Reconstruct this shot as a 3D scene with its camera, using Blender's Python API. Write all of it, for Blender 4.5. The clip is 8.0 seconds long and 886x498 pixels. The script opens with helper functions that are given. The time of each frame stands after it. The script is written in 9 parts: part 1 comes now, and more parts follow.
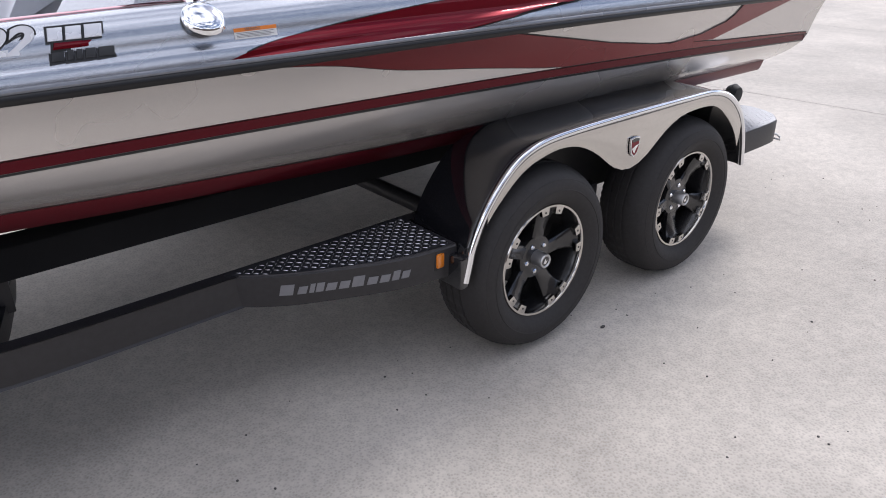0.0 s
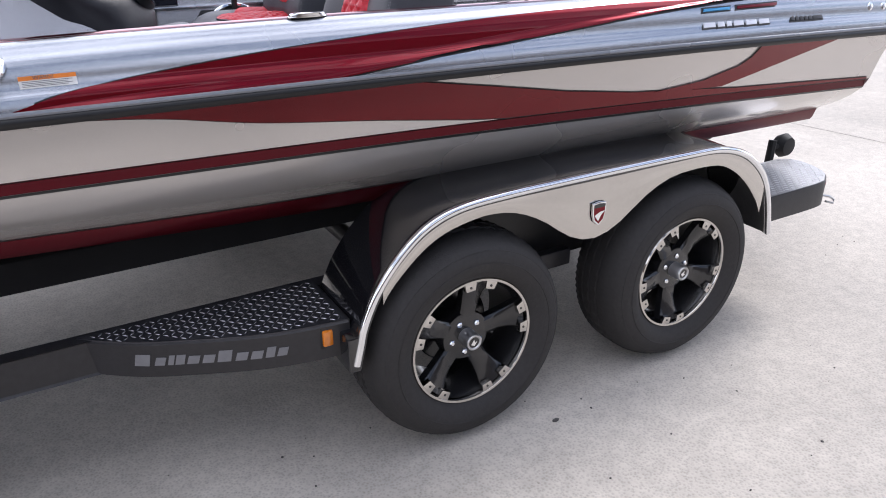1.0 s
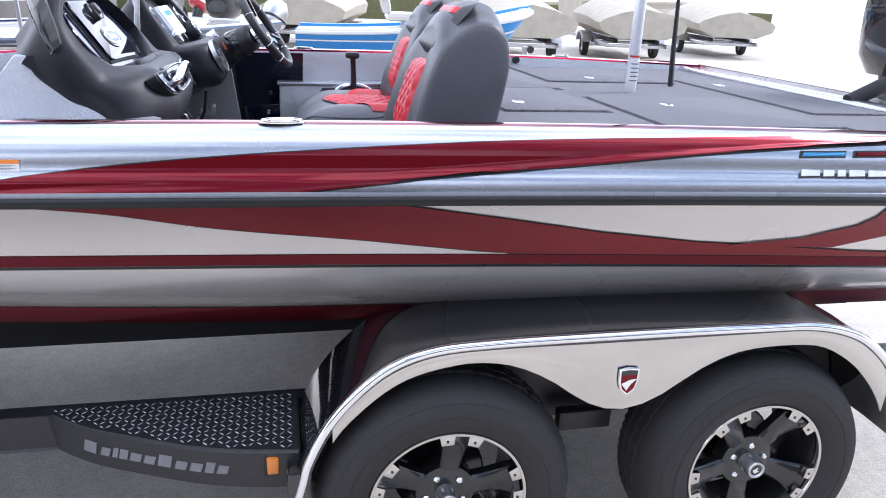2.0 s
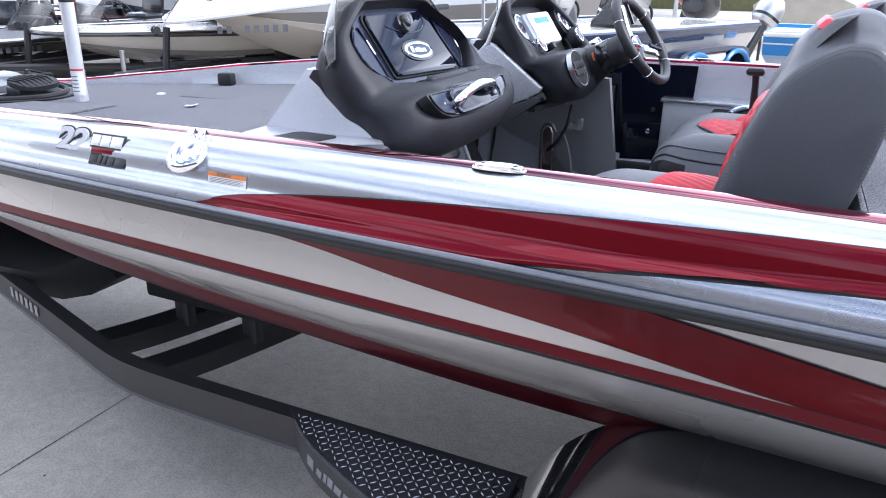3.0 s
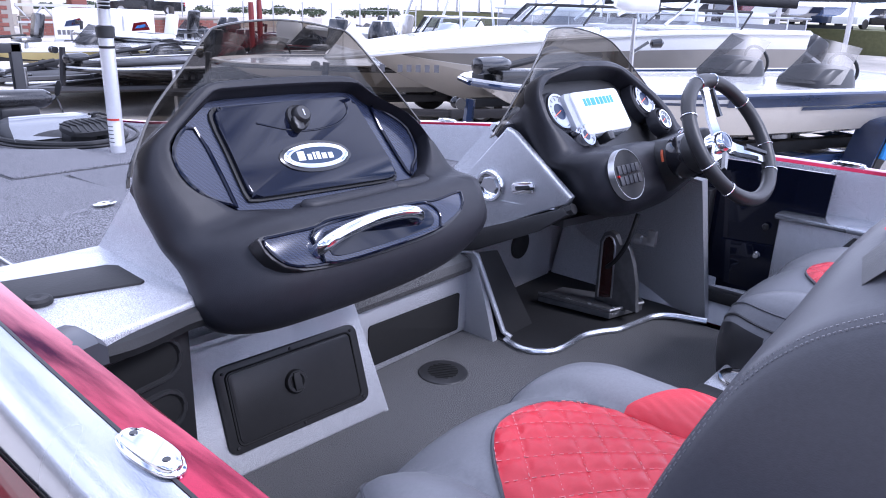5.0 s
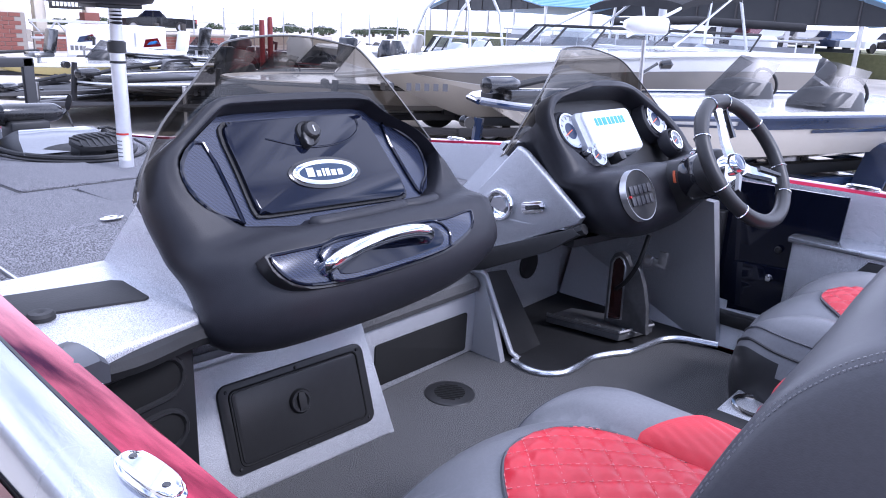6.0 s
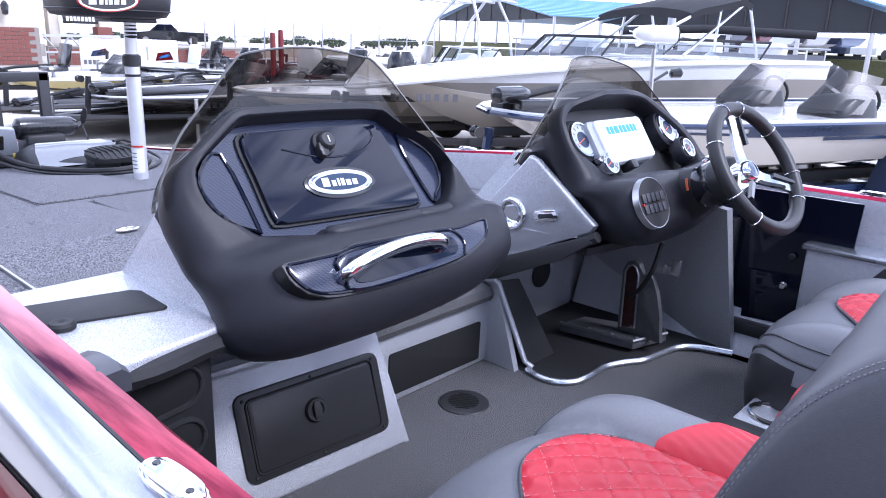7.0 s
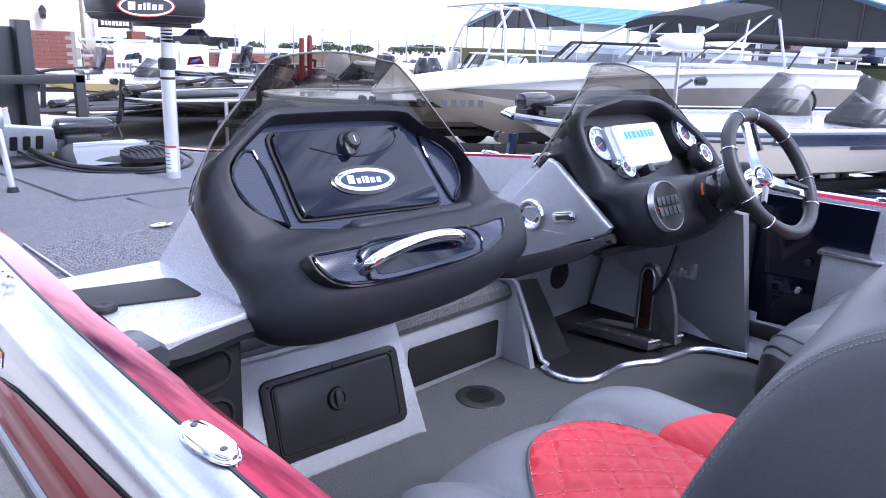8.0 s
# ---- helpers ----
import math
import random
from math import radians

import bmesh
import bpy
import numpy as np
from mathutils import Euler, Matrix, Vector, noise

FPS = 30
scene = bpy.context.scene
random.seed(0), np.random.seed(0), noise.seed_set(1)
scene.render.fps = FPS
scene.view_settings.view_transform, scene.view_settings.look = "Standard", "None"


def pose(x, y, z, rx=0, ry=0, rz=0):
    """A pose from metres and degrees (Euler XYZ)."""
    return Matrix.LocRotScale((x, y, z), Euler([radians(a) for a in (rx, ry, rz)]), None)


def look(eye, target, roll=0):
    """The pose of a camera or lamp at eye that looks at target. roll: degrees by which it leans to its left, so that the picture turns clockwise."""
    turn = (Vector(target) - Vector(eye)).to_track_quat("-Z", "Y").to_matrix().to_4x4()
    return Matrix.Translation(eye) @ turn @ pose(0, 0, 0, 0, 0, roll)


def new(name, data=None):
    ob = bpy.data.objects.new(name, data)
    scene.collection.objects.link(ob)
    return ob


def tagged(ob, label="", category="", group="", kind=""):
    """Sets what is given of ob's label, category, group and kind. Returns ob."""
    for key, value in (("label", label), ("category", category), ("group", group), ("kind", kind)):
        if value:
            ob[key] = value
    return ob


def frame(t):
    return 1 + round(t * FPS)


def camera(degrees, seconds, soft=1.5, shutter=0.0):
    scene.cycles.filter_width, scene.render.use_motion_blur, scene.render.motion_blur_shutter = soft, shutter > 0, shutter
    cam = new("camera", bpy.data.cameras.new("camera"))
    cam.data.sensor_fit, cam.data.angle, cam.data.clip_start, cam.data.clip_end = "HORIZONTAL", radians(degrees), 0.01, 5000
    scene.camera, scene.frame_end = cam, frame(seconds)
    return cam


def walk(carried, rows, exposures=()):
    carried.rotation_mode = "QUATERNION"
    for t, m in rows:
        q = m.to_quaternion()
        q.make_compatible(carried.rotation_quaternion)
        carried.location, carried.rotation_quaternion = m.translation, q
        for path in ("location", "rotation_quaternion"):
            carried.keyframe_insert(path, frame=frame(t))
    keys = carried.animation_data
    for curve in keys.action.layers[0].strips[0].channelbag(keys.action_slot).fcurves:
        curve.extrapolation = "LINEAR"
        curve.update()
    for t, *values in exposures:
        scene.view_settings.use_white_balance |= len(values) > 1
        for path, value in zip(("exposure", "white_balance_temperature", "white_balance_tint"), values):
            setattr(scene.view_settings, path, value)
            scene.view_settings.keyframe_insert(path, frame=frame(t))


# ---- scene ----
cam = camera(63.0, 8.0, 1.0)
PATH = [
    (0.0, (-1.754, -2.723, 1.435), (-0.570, -1.361, 0.572), 0.00),
    (0.5, (-1.366, -2.775, 1.430), (-0.384, -1.309, 0.490), 0.70),
    (1.0, (-1.012, -2.805, 1.452), (-0.093, -1.231, 0.627), -0.50),
    (1.2, (-0.857, -2.852, 1.459), (-0.032, -1.187, 0.719), -0.20),
    (2.3, (-0.237, -2.613, 1.545), (-0.104, -0.735, 0.873), 2.70),
    (2.5, (-0.145, -2.521, 1.541), (-0.283, -0.642, 0.869), 2.40),
    (3.0, (0.046, -2.257, 1.566), (-0.742, -0.562, 0.857), 0.80),
    (3.5, (0.083, -1.956, 1.556), (-0.898, -0.372, 0.829), 2.70),
    (4.0, (0.132, -1.652, 1.577), (-0.946, -0.154, 0.806), 1.80),
    (4.5, (0.187, -1.415, 1.628), (-1.026, 0.008, 0.918), 1.70),
    (5.0, (0.179, -1.362, 1.649), (-1.053, 0.078, 1.008), 2.10),
    (6.5, (0.157, -1.349, 1.642), (-1.112, 0.083, 1.059), 2.60),
    (7.0, (0.159, -1.361, 1.643), (-1.123, 0.064, 1.075), 2.10),
    (7.5, (0.179, -1.367, 1.642), (-1.135, 0.032, 1.083), 1.80),
    (8.0, (0.212, -1.402, 1.643), (-1.122, -0.019, 1.088), 2.50),
]
walk(cam, [(t, look(eye, target, roll)) for t, eye, target, roll in PATH],
     exposures=[(0.0, -0.04, 6200, 16), (1.2, 0.32, 6080, 16), (2.3, 0.72, 5700, 14), (3.5, 0.48, 5750, 14), (4.2, 0.10, 5750, 22), (5.0, 0.62, 5400, 24), (8.0, 0.68, 5400, 21)])

# ---- world and light: bright sky with broken cloud, a veiled sun ----
SUN_EL, SUN_AZ = 44.0, 14.0
world = bpy.data.worlds.new("sky")
scene.world = world
world.use_nodes = True
wn, wl = world.node_tree.nodes, world.node_tree.links
wn.clear()
sky = wn.new("ShaderNodeTexSky")
sky.sky_type, sky.sun_disc = "NISHITA", False
sky.sun_elevation, sky.sun_rotation = radians(SUN_EL), radians(90 - SUN_AZ)
sky.air_density, sky.dust_density = 1.0, 0.7
w_co = wn.new("ShaderNodeTexCoord")
w_map = wn.new("ShaderNodeMapping")
w_map.inputs["Scale"].default_value = (1.0, 1.0, 2.2)
w_map.inputs["Location"].default_value = (0.45, 0.2, 0.0)
w_cl = wn.new("ShaderNodeTexNoise")
w_cl.inputs["Scale"].default_value, w_cl.inputs["Detail"].default_value, w_cl.inputs["Roughness"].default_value = 2.7, 7.0, 0.55
w_ramp = wn.new("ShaderNodeValToRGB")
w_ramp.color_ramp.elements[0].position, w_ramp.color_ramp.elements[1].position = 0.49, 0.70
w_mix = wn.new("ShaderNodeMixRGB")
w_mix.inputs[2].default_value = (17.3, 17.7, 18.6, 1)
w_bg, w_out = wn.new("ShaderNodeBackground"), wn.new("ShaderNodeOutputWorld")
w_bg.inputs["Strength"].default_value = 0.10
wl.new(w_co.outputs["Generated"], w_map.inputs["Vector"])
wl.new(w_map.outputs["Vector"], w_cl.inputs["Vector"])
# the cloud thickens into haze towards the horizon
w_sep, w_low, w_add = wn.new("ShaderNodeSeparateXYZ"), wn.new("ShaderNodeMapRange"), wn.new("ShaderNodeMath")
w_low.inputs["From Min"].default_value, w_low.inputs["From Max"].default_value = 0.08, 0.42
w_low.inputs["To Min"].default_value, w_low.inputs["To Max"].default_value = 0.25, 0.0
wl.new(w_co.outputs["Generated"], w_sep.inputs["Vector"])
wl.new(w_sep.outputs["Z"], w_low.inputs["Value"])
wl.new(w_cl.outputs["Fac"], w_add.inputs[0])
wl.new(w_low.outputs["Result"], w_add.inputs[1])
# and gathers overhead and over the bow
w_dot, w_clr = wn.new("ShaderNodeVectorMath"), wn.new("ShaderNodeMath")
w_dot.operation, w_clr.operation = "DOT_PRODUCT", "ADD"
w_dot.inputs[1].default_value = (-0.05, 0.06, 0.15)
wl.new(w_co.outputs["Generated"], w_dot.inputs[0])
wl.new(w_add.outputs["Value"], w_clr.inputs[0])
wl.new(w_dot.outputs["Value"], w_clr.inputs[1])
wl.new(w_clr.outputs["Value"], w_ramp.inputs["Fac"])
wl.new(w_ramp.outputs["Color"], w_mix.inputs["Fac"])
wl.new(sky.outputs["Color"], w_mix.inputs[1])
wl.new(w_mix.outputs["Color"], w_bg.inputs["Color"])
wl.new(w_bg.outputs["Background"], w_out.inputs["Surface"])

sun = new("sun", bpy.data.lights.new("sun", "SUN"))
sun.data.energy, sun.data.angle, sun.data.color = 2.1, radians(16), (1.0, 0.96, 0.9)
sun_dir = Vector((math.cos(radians(SUN_EL)) * math.cos(radians(SUN_AZ)), math.cos(radians(SUN_EL)) * math.sin(radians(SUN_AZ)), math.sin(radians(SUN_EL))))
sun.matrix_world = look(sun_dir * 30, (0, 0, 0))

# ---- materials ----
MATS = {}


def mat(name, col, rough=0.5, metal=0.0, var=0.12, big=3.0, fine=60.0, bump=0.0, coat=0.0, bump_scale=None, rough_var=0.08, island=0.0, spec=0.5):
    """A surface with colour variation at two scales, uneven gloss and fine relief."""
    if name in MATS:
        return MATS[name]
    m = bpy.data.materials.new(name)
    m.use_nodes = True
    n, l = m.node_tree.nodes, m.node_tree.links
    b = n["Principled BSDF"]
    co = n.new("ShaderNodeTexCoord")
    n1, n2 = n.new("ShaderNodeTexNoise"), n.new("ShaderNodeTexNoise")
    n1.inputs["Scale"].default_value, n1.inputs["Detail"].default_value = big, 5.0
    n2.inputs["Scale"].default_value, n2.inputs["Detail"].default_value = fine, 3.0
    add = n.new("ShaderNodeMath")
    add.operation = "ADD"
    rng = n.new("ShaderNodeMapRange")
    rng.inputs["From Min"].default_value, rng.inputs["From Max"].default_value = 0.6, 1.4
    rng.inputs["To Min"].default_value, rng.inputs["To Max"].default_value = 1.0 - var, 1.0 + var
    mul = n.new("ShaderNodeVectorMath")
    mul.operation = "SCALE"
    mul.inputs[0].default_value = col[:3]
    l.new(co.outputs["Object"], n1.inputs["Vector"])
    l.new(co.outputs["Object"], n2.inputs["Vector"])
    l.new(n1.outputs["Fac"], add.inputs[0])
    l.new(n2.outputs["Fac"], add.inputs[1])
    l.new(add.outputs[0], rng.inputs["Value"])
    l.new(rng.outputs["Result"], mul.inputs["Scale"])
    l.new(mul.outputs["Vector"], b.inputs["Base Color"])
    rr = n.new("ShaderNodeMapRange")
    rr.inputs["From Min"].default_value, rr.inputs["From Max"].default_value = 0.3, 0.7
    rr.inputs["To Min"].default_value, rr.inputs["To Max"].default_value = max(0.02, rough * (1 - rough_var)), min(1.0, rough * (1 + rough_var))
    l.new(n1.outputs["Fac"], rr.inputs["Value"])
    l.new(rr.outputs["Result"], b.inputs["Roughness"])
    b.inputs["Metallic"].default_value, b.inputs["Coat Weight"].default_value = metal, coat
    b.inputs["Coat Roughness"].default_value, b.inputs["Specular IOR Level"].default_value = 0.04, spec
    if bump:
        bp = n.new("ShaderNodeBump")
        n3 = n.new("ShaderNodeTexNoise")
        n3.inputs["Scale"].default_value, n3.inputs["Detail"].default_value = bump_scale or fine * 4, 2.0
        l.new(co.outputs["Object"], n3.inputs["Vector"])
        l.new(n3.outputs["Fac"], bp.inputs["Height"])
        bp.inputs["Strength"].default_value, bp.inputs["Distance"].default_value = bump, 0.004
        l.new(bp.outputs["Normal"], b.inputs["Normal"])
    MATS[name] = m
    return m


def glass(name, tint, gloss=0.05, edge=0.75):
    m = bpy.data.materials.new(name)
    m.use_nodes = True
    n, l = m.node_tree.nodes, m.node_tree.links
    n.clear()
    tr, gl, fr, mx, out = n.new("ShaderNodeBsdfTransparent"), n.new("ShaderNodeBsdfGlossy"), n.new("ShaderNodeLayerWeight"), n.new("ShaderNodeMixShader"), n.new("ShaderNodeOutputMaterial")
    pw, ma = n.new("ShaderNodeMath"), n.new("ShaderNodeMath")
    pw.operation, ma.operation = "POWER", "MULTIPLY_ADD"
    pw.inputs[1].default_value, ma.inputs[1].default_value, ma.inputs[2].default_value = 4.0, edge, 0.05
    fr.inputs["Blend"].default_value = 0.5
    l.new(fr.outputs["Facing"], pw.inputs[0])
    l.new(pw.outputs[0], ma.inputs[0])
    tr.inputs["Color"].default_value = (*tint, 1)
    gl.inputs["Roughness"].default_value = gloss
    l.new(ma.outputs[0], mx.inputs[0])
    l.new(tr.outputs[0], mx.inputs[1])
    l.new(gl.outputs[0], mx.inputs[2])
    l.new(mx.outputs[0], out.inputs["Surface"])
    MATS[name] = m
    return m


def flake(name, col, dark, scale, rough, metal, coat=1.0, bump=0.0, lo=0.42, hi=0.6):
    """Metal-flake gelcoat or splatter paint: fine bright and dark specks."""
    m = bpy.data.materials.new(name)
    m.use_nodes = True
    n, l = m.node_tree.nodes, m.node_tree.links
    b = n["Principled BSDF"]
    co, no, rp, bg = n.new("ShaderNodeTexCoord"), n.new("ShaderNodeTexNoise"), n.new("ShaderNodeValToRGB"), n.new("ShaderNodeTexNoise")
    no.inputs["Scale"].default_value, no.inputs["Detail"].default_value = scale, 2.0
    bg.inputs["Scale"].default_value = 2.5
    rp.color_ramp.elements[0].position, rp.color_ramp.elements[1].position = lo, hi
    rp.color_ramp.elements[0].color, rp.color_ramp.elements[1].color = (*dark, 1), (*col, 1)
    l.new(co.outputs["Object"], no.inputs["Vector"])
    l.new(co.outputs["Object"], bg.inputs["Vector"])
    l.new(no.outputs["Fac"], rp.inputs["Fac"])
    l.new(rp.outputs["Color"], b.inputs["Base Color"])
    rr = n.new("ShaderNodeMapRange")
    rr.inputs["To Min"].default_value, rr.inputs["To Max"].default_value = rough * 0.9, rough * 1.1
    l.new(bg.outputs["Fac"], rr.inputs["Value"])
    l.new(rr.outputs["Result"], b.inputs["Roughness"])
    b.inputs["Metallic"].default_value, b.inputs["Coat Weight"].default_value, b.inputs["Coat Roughness"].default_value = metal, coat, 0.03
    if bump:
        bp = n.new("ShaderNodeBump")
        bp.inputs["Strength"].default_value, bp.inputs["Distance"].default_value = bump, 0.003
        l.new(no.outputs["Fac"], bp.inputs["Height"])
        l.new(bp.outputs["Normal"], b.inputs["Normal"])
    MATS[name] = m
    return m


def weave(name, c1, c2, scale):
    m = mat(name, c1, 0.25, 0.0, coat=0.4)
    n, l = m.node_tree.nodes, m.node_tree.links
    ch, co, mp = n.new("ShaderNodeTexChecker"), n.new("ShaderNodeTexCoord"), n.new("ShaderNodeMapping")
    mp.inputs["Rotation"].default_value = (0.4, 0.3, 0.78)
    ch.inputs["Scale"].default_value = scale
    ch.inputs["Color1"].default_value, ch.inputs["Color2"].default_value = (*c1, 1), (*c2, 1)
    l.new(co.outputs["Object"], mp.inputs["Vector"])
    l.new(mp.outputs["Vector"], ch.inputs["Vector"])
    l.new(ch.outputs["Color"], n["Principled BSDF"].inputs["Base Color"])
    return m


def concrete():
    m = mat("concrete", (0.475, 0.436, 0.383), 0.85, var=0.16, big=1.6, fine=22.0)
    n, l = m.node_tree.nodes, m.node_tree.links
    b = n["Principled BSDF"]
    co = n.new("ShaderNodeTexCoord")
    src = b.inputs["Base Color"].links[0].from_socket
    agg, st, r1, r2 = n.new("ShaderNodeTexVoronoi"), n.new("ShaderNodeTexNoise"), n.new("ShaderNodeMapRange"), n.new("ShaderNodeMapRange")
    agg.inputs["Scale"].default_value = 105.0
    st.inputs["Scale"].default_value, st.inputs["Detail"].default_value, st.inputs["Roughness"].default_value = 0.45, 8.0, 0.62
    l.new(co.outputs["Object"], agg.inputs["Vector"])
    l.new(co.outputs["Object"], st.inputs["Vector"])
    r1.inputs["From Min"].default_value, r1.inputs["From Max"].default_value = 0.0, 0.6
    r1.inputs["To Min"].default_value, r1.inputs["To Max"].default_value = 0.80, 1.12
    r2.inputs["From Min"].default_value, r2.inputs["From Max"].default_value = 0.35, 0.65
    r2.inputs["To Min"].default_value, r2.inputs["To Max"].default_value = 0.78, 1.12
    spot, r3 = n.new("ShaderNodeTexNoise"), n.new("ShaderNodeMapRange")
    spot.inputs["Scale"].default_value, spot.inputs["Detail"].default_value = 120.0, 6.0
    r3.inputs["From Min"].default_value, r3.inputs["From Max"].default_value = 0.27, 0.38
    r3.inputs["To Min"].default_value, r3.inputs["To Max"].default_value = 0.74, 1.0
    l.new(co.outputs["Object"], spot.inputs["Vector"])
    l.new(spot.outputs["Fac"], r3.inputs["Value"])
    l.new(agg.outputs["Distance"], r1.inputs["Value"])
    l.new(st.outputs["Fac"], r2.inputs["Value"])
    last = src
    for r in (r1, r2, r3):
        v = n.new("ShaderNodeVectorMath")
        v.operation = "SCALE"
        l.new(last, v.inputs[0])
        l.new(r.outputs["Result"], v.inputs["Scale"])
        last = v.outputs["Vector"]
    l.new(last, b.inputs["Base Color"])
    bp = n.new("ShaderNodeBump")
    bp.inputs["Strength"].default_value, bp.inputs["Distance"].default_value = 0.35, 0.003
    l.new(agg.outputs["Distance"], bp.inputs["Height"])
    l.new(bp.outputs["Normal"], b.inputs["Normal"])
    return m


SILVER = flake("silver flake gelcoat", (0.56, 0.58, 0.62), (0.38, 0.40, 0.435), 1000, 0.27, 0.9, lo=0.38, hi=0.62)
HULLWHITE = flake("pale silver hull gelcoat", (0.66, 0.63, 0.60), (0.55, 0.525, 0.50), 1100, 0.27, 0.65, coat=0.7)
CAPRED = flake("candy red cap gelcoat", (0.37, 0.014, 0.052), (0.30, 0.010, 0.038), 1200, 0.04, 0.95, coat=0.3)
RED = flake("candy red gelcoat", (0.205, 0.002, 0.011), (0.13, 0.0015, 0.007), 1200, 0.36, 0.92, coat=0.45)
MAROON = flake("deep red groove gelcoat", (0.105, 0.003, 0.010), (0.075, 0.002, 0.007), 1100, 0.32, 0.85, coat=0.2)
DULLRED = flake("red hull gelcoat", (0.17, 0.006, 0.011), (0.13, 0.005, 0.008), 1100, 0.27, 0.75, coat=0.35)
BLACKGEL = mat("black gelcoat", (0.008, 0.008, 0.009), 0.12, coat=1.0)
EMBLEM = mat("bright emblem plating", (0.78, 0.79, 0.82), 0.28, 0.35, var=0.04)
PIN = mat("dark pinstripe", (0.012, 0.012, 0.013), 0.4)
SPLAT = flake("grey splatter liner", (0.78, 0.79, 0.82), (0.23, 0.24, 0.26), 820, 0.33, 0.5, coat=0.4, bump=0.4, lo=0.38, hi=0.60)
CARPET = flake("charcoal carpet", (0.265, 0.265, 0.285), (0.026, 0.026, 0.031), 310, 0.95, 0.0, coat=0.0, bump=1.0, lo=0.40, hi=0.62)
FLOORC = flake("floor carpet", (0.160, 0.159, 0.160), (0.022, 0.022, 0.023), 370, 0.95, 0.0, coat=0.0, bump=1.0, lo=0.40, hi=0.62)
CONSOLE = mat("black moulded console", (0.0145, 0.0148, 0.019), 0.45, var=0.2, bump=0.14, bump_scale=900, spec=0.34)
CARBON = weave("carbon weave", (0.004, 0.006, 0.016), (0.030, 0.039, 0.075), 520)
GLOSSY = mat("gloss black panel", (0.004, 0.0055, 0.014), 0.05, coat=0.15, var=0.05, spec=0.35)
SATIN = mat("satin black plastic", (0.02, 0.02, 0.021), 0.4, var=0.15, bump=0.08, bump_scale=500)
RUBBER = mat("black rubber", (0.014, 0.014, 0.015), 0.65, var=0.2, bump=0.1)
TYRE = mat("tyre rubber", (0.027, 0.025, 0.0245), 0.75, var=0.25, big=5, fine=70, bump=0.25, bump_scale=160)
CHROME = mat("chrome", (0.85, 0.86, 0.88), 0.06, 1.0, var=0.03)
STEEL = mat("brushed steel", (0.55, 0.55, 0.56), 0.32, 1.0, var=0.1)
STAINLESS = mat("polished stainless", (0.57, 0.55, 0.52), 0.1, 1.0, var=0.04)
ALU = mat("aluminium", (0.62, 0.63, 0.65), 0.3, 0.9, var=0.08)
TREAD = mat("aluminium tread plate", (0.055, 0.055, 0.062), 0.4, 0.5, var=0.25)
TREADUP = mat("worn tread ridges", (0.52, 0.52, 0.54), 0.32, 0.9, var=0.15)
FRAMEBLK = mat("black powder coat", (0.022, 0.021, 0.023), 0.42, var=0.25, big=5, bump=0.1, bump_scale=300)
FENDERBLK = mat("gloss black fender", (0.008, 0.008, 0.010), 0.09, coat=1.0, rough_var=0.02)
RUBRAIL = mat("rub rail vinyl", (0.012, 0.012, 0.013), 0.35, var=0.15, spec=0.35)
RIMBLK = mat("black wheel paint", (0.012, 0.012, 0.013), 0.25, coat=0.5)
VINYL = mat("charcoal vinyl", (0.160, 0.163, 0.174), 0.42, var=0.12, big=6, fine=200, bump=0.15, bump_scale=700)
VINYLDK = mat("dark charcoal vinyl", (0.062, 0.063, 0.071), 0.42, var=0.12, big=6, fine=200, bump=0.07, bump_scale=700)
VINYLBLK = mat("black vinyl", (0.017, 0.017, 0.019), 0.42, var=0.12, big=6, fine=200, bump=0.15, bump_scale=700)
VINYLRED = mat("red vinyl", (0.57, 0.022, 0.036), 0.36, var=0.06, big=8, fine=160, bump=0.10, bump_scale=700)
THREAD = mat("grey thread", (0.20, 0.20, 0.21), 0.7)
SMOKE = glass("smoked acrylic", (0.27, 0.25, 0.22))
GREYSMOKE = glass("grey smoked acrylic", (0.36, 0.36, 0.37), 0.35, 0.12)
CLEAR = glass("clear glass", (0.85, 0.88, 0.9))
WHITE = mat("white gelcoat", (0.74, 0.74, 0.73), 0.18, coat=0.6, var=0.05)
CREAM = mat("cream gelcoat", (0.58, 0.54, 0.48), 0.2, coat=0.6, var=0.05)
TAUPE = mat("taupe gelcoat", (0.235, 0.22, 0.20), 0.2, coat=0.6, var=0.05)
NAVY = mat("navy gelcoat", (0.02, 0.035, 0.08), 0.18, coat=0.6)
BLUE = mat("bright blue paint", (0.03, 0.22, 0.55), 0.3, var=0.15, big=3)
YELLOW = mat("pale yellow gelcoat", (0.72, 0.62, 0.28), 0.25, coat=0.4, var=0.06)
AMBER = mat("amber lens", (0.7, 0.2, 0.01), 0.15, coat=1.0)
REDLENS = mat("red lens", (0.4, 0.01, 0.01), 0.12, coat=1.0)
ORANGE = mat("orange label", (0.75, 0.22, 0.03), 0.5)
PAPER = mat("white label", (0.75, 0.75, 0.74), 0.45, var=0.04)
INK = mat("grey print", (0.12, 0.12, 0.13), 0.6)
LOGOBLUE = mat("blue print", (0.05, 0.3, 0.7), 0.5)
SCREEN = mat("white plastic cover", (0.72, 0.74, 0.77), 0.3, var=0.03)
TAN = mat("tan canvas", (0.42, 0.38, 0.31), 0.9, var=0.2, big=4, bump=0.2)

# ---- building tools ----
OFF = {}


def thing(name, base, label, category, group=""):
    ob = new(name)
    ob.location = base
    OFF[ob] = Vector(base)
    ob.empty_display_size = 0.1
    return tagged(ob, label, category, group)


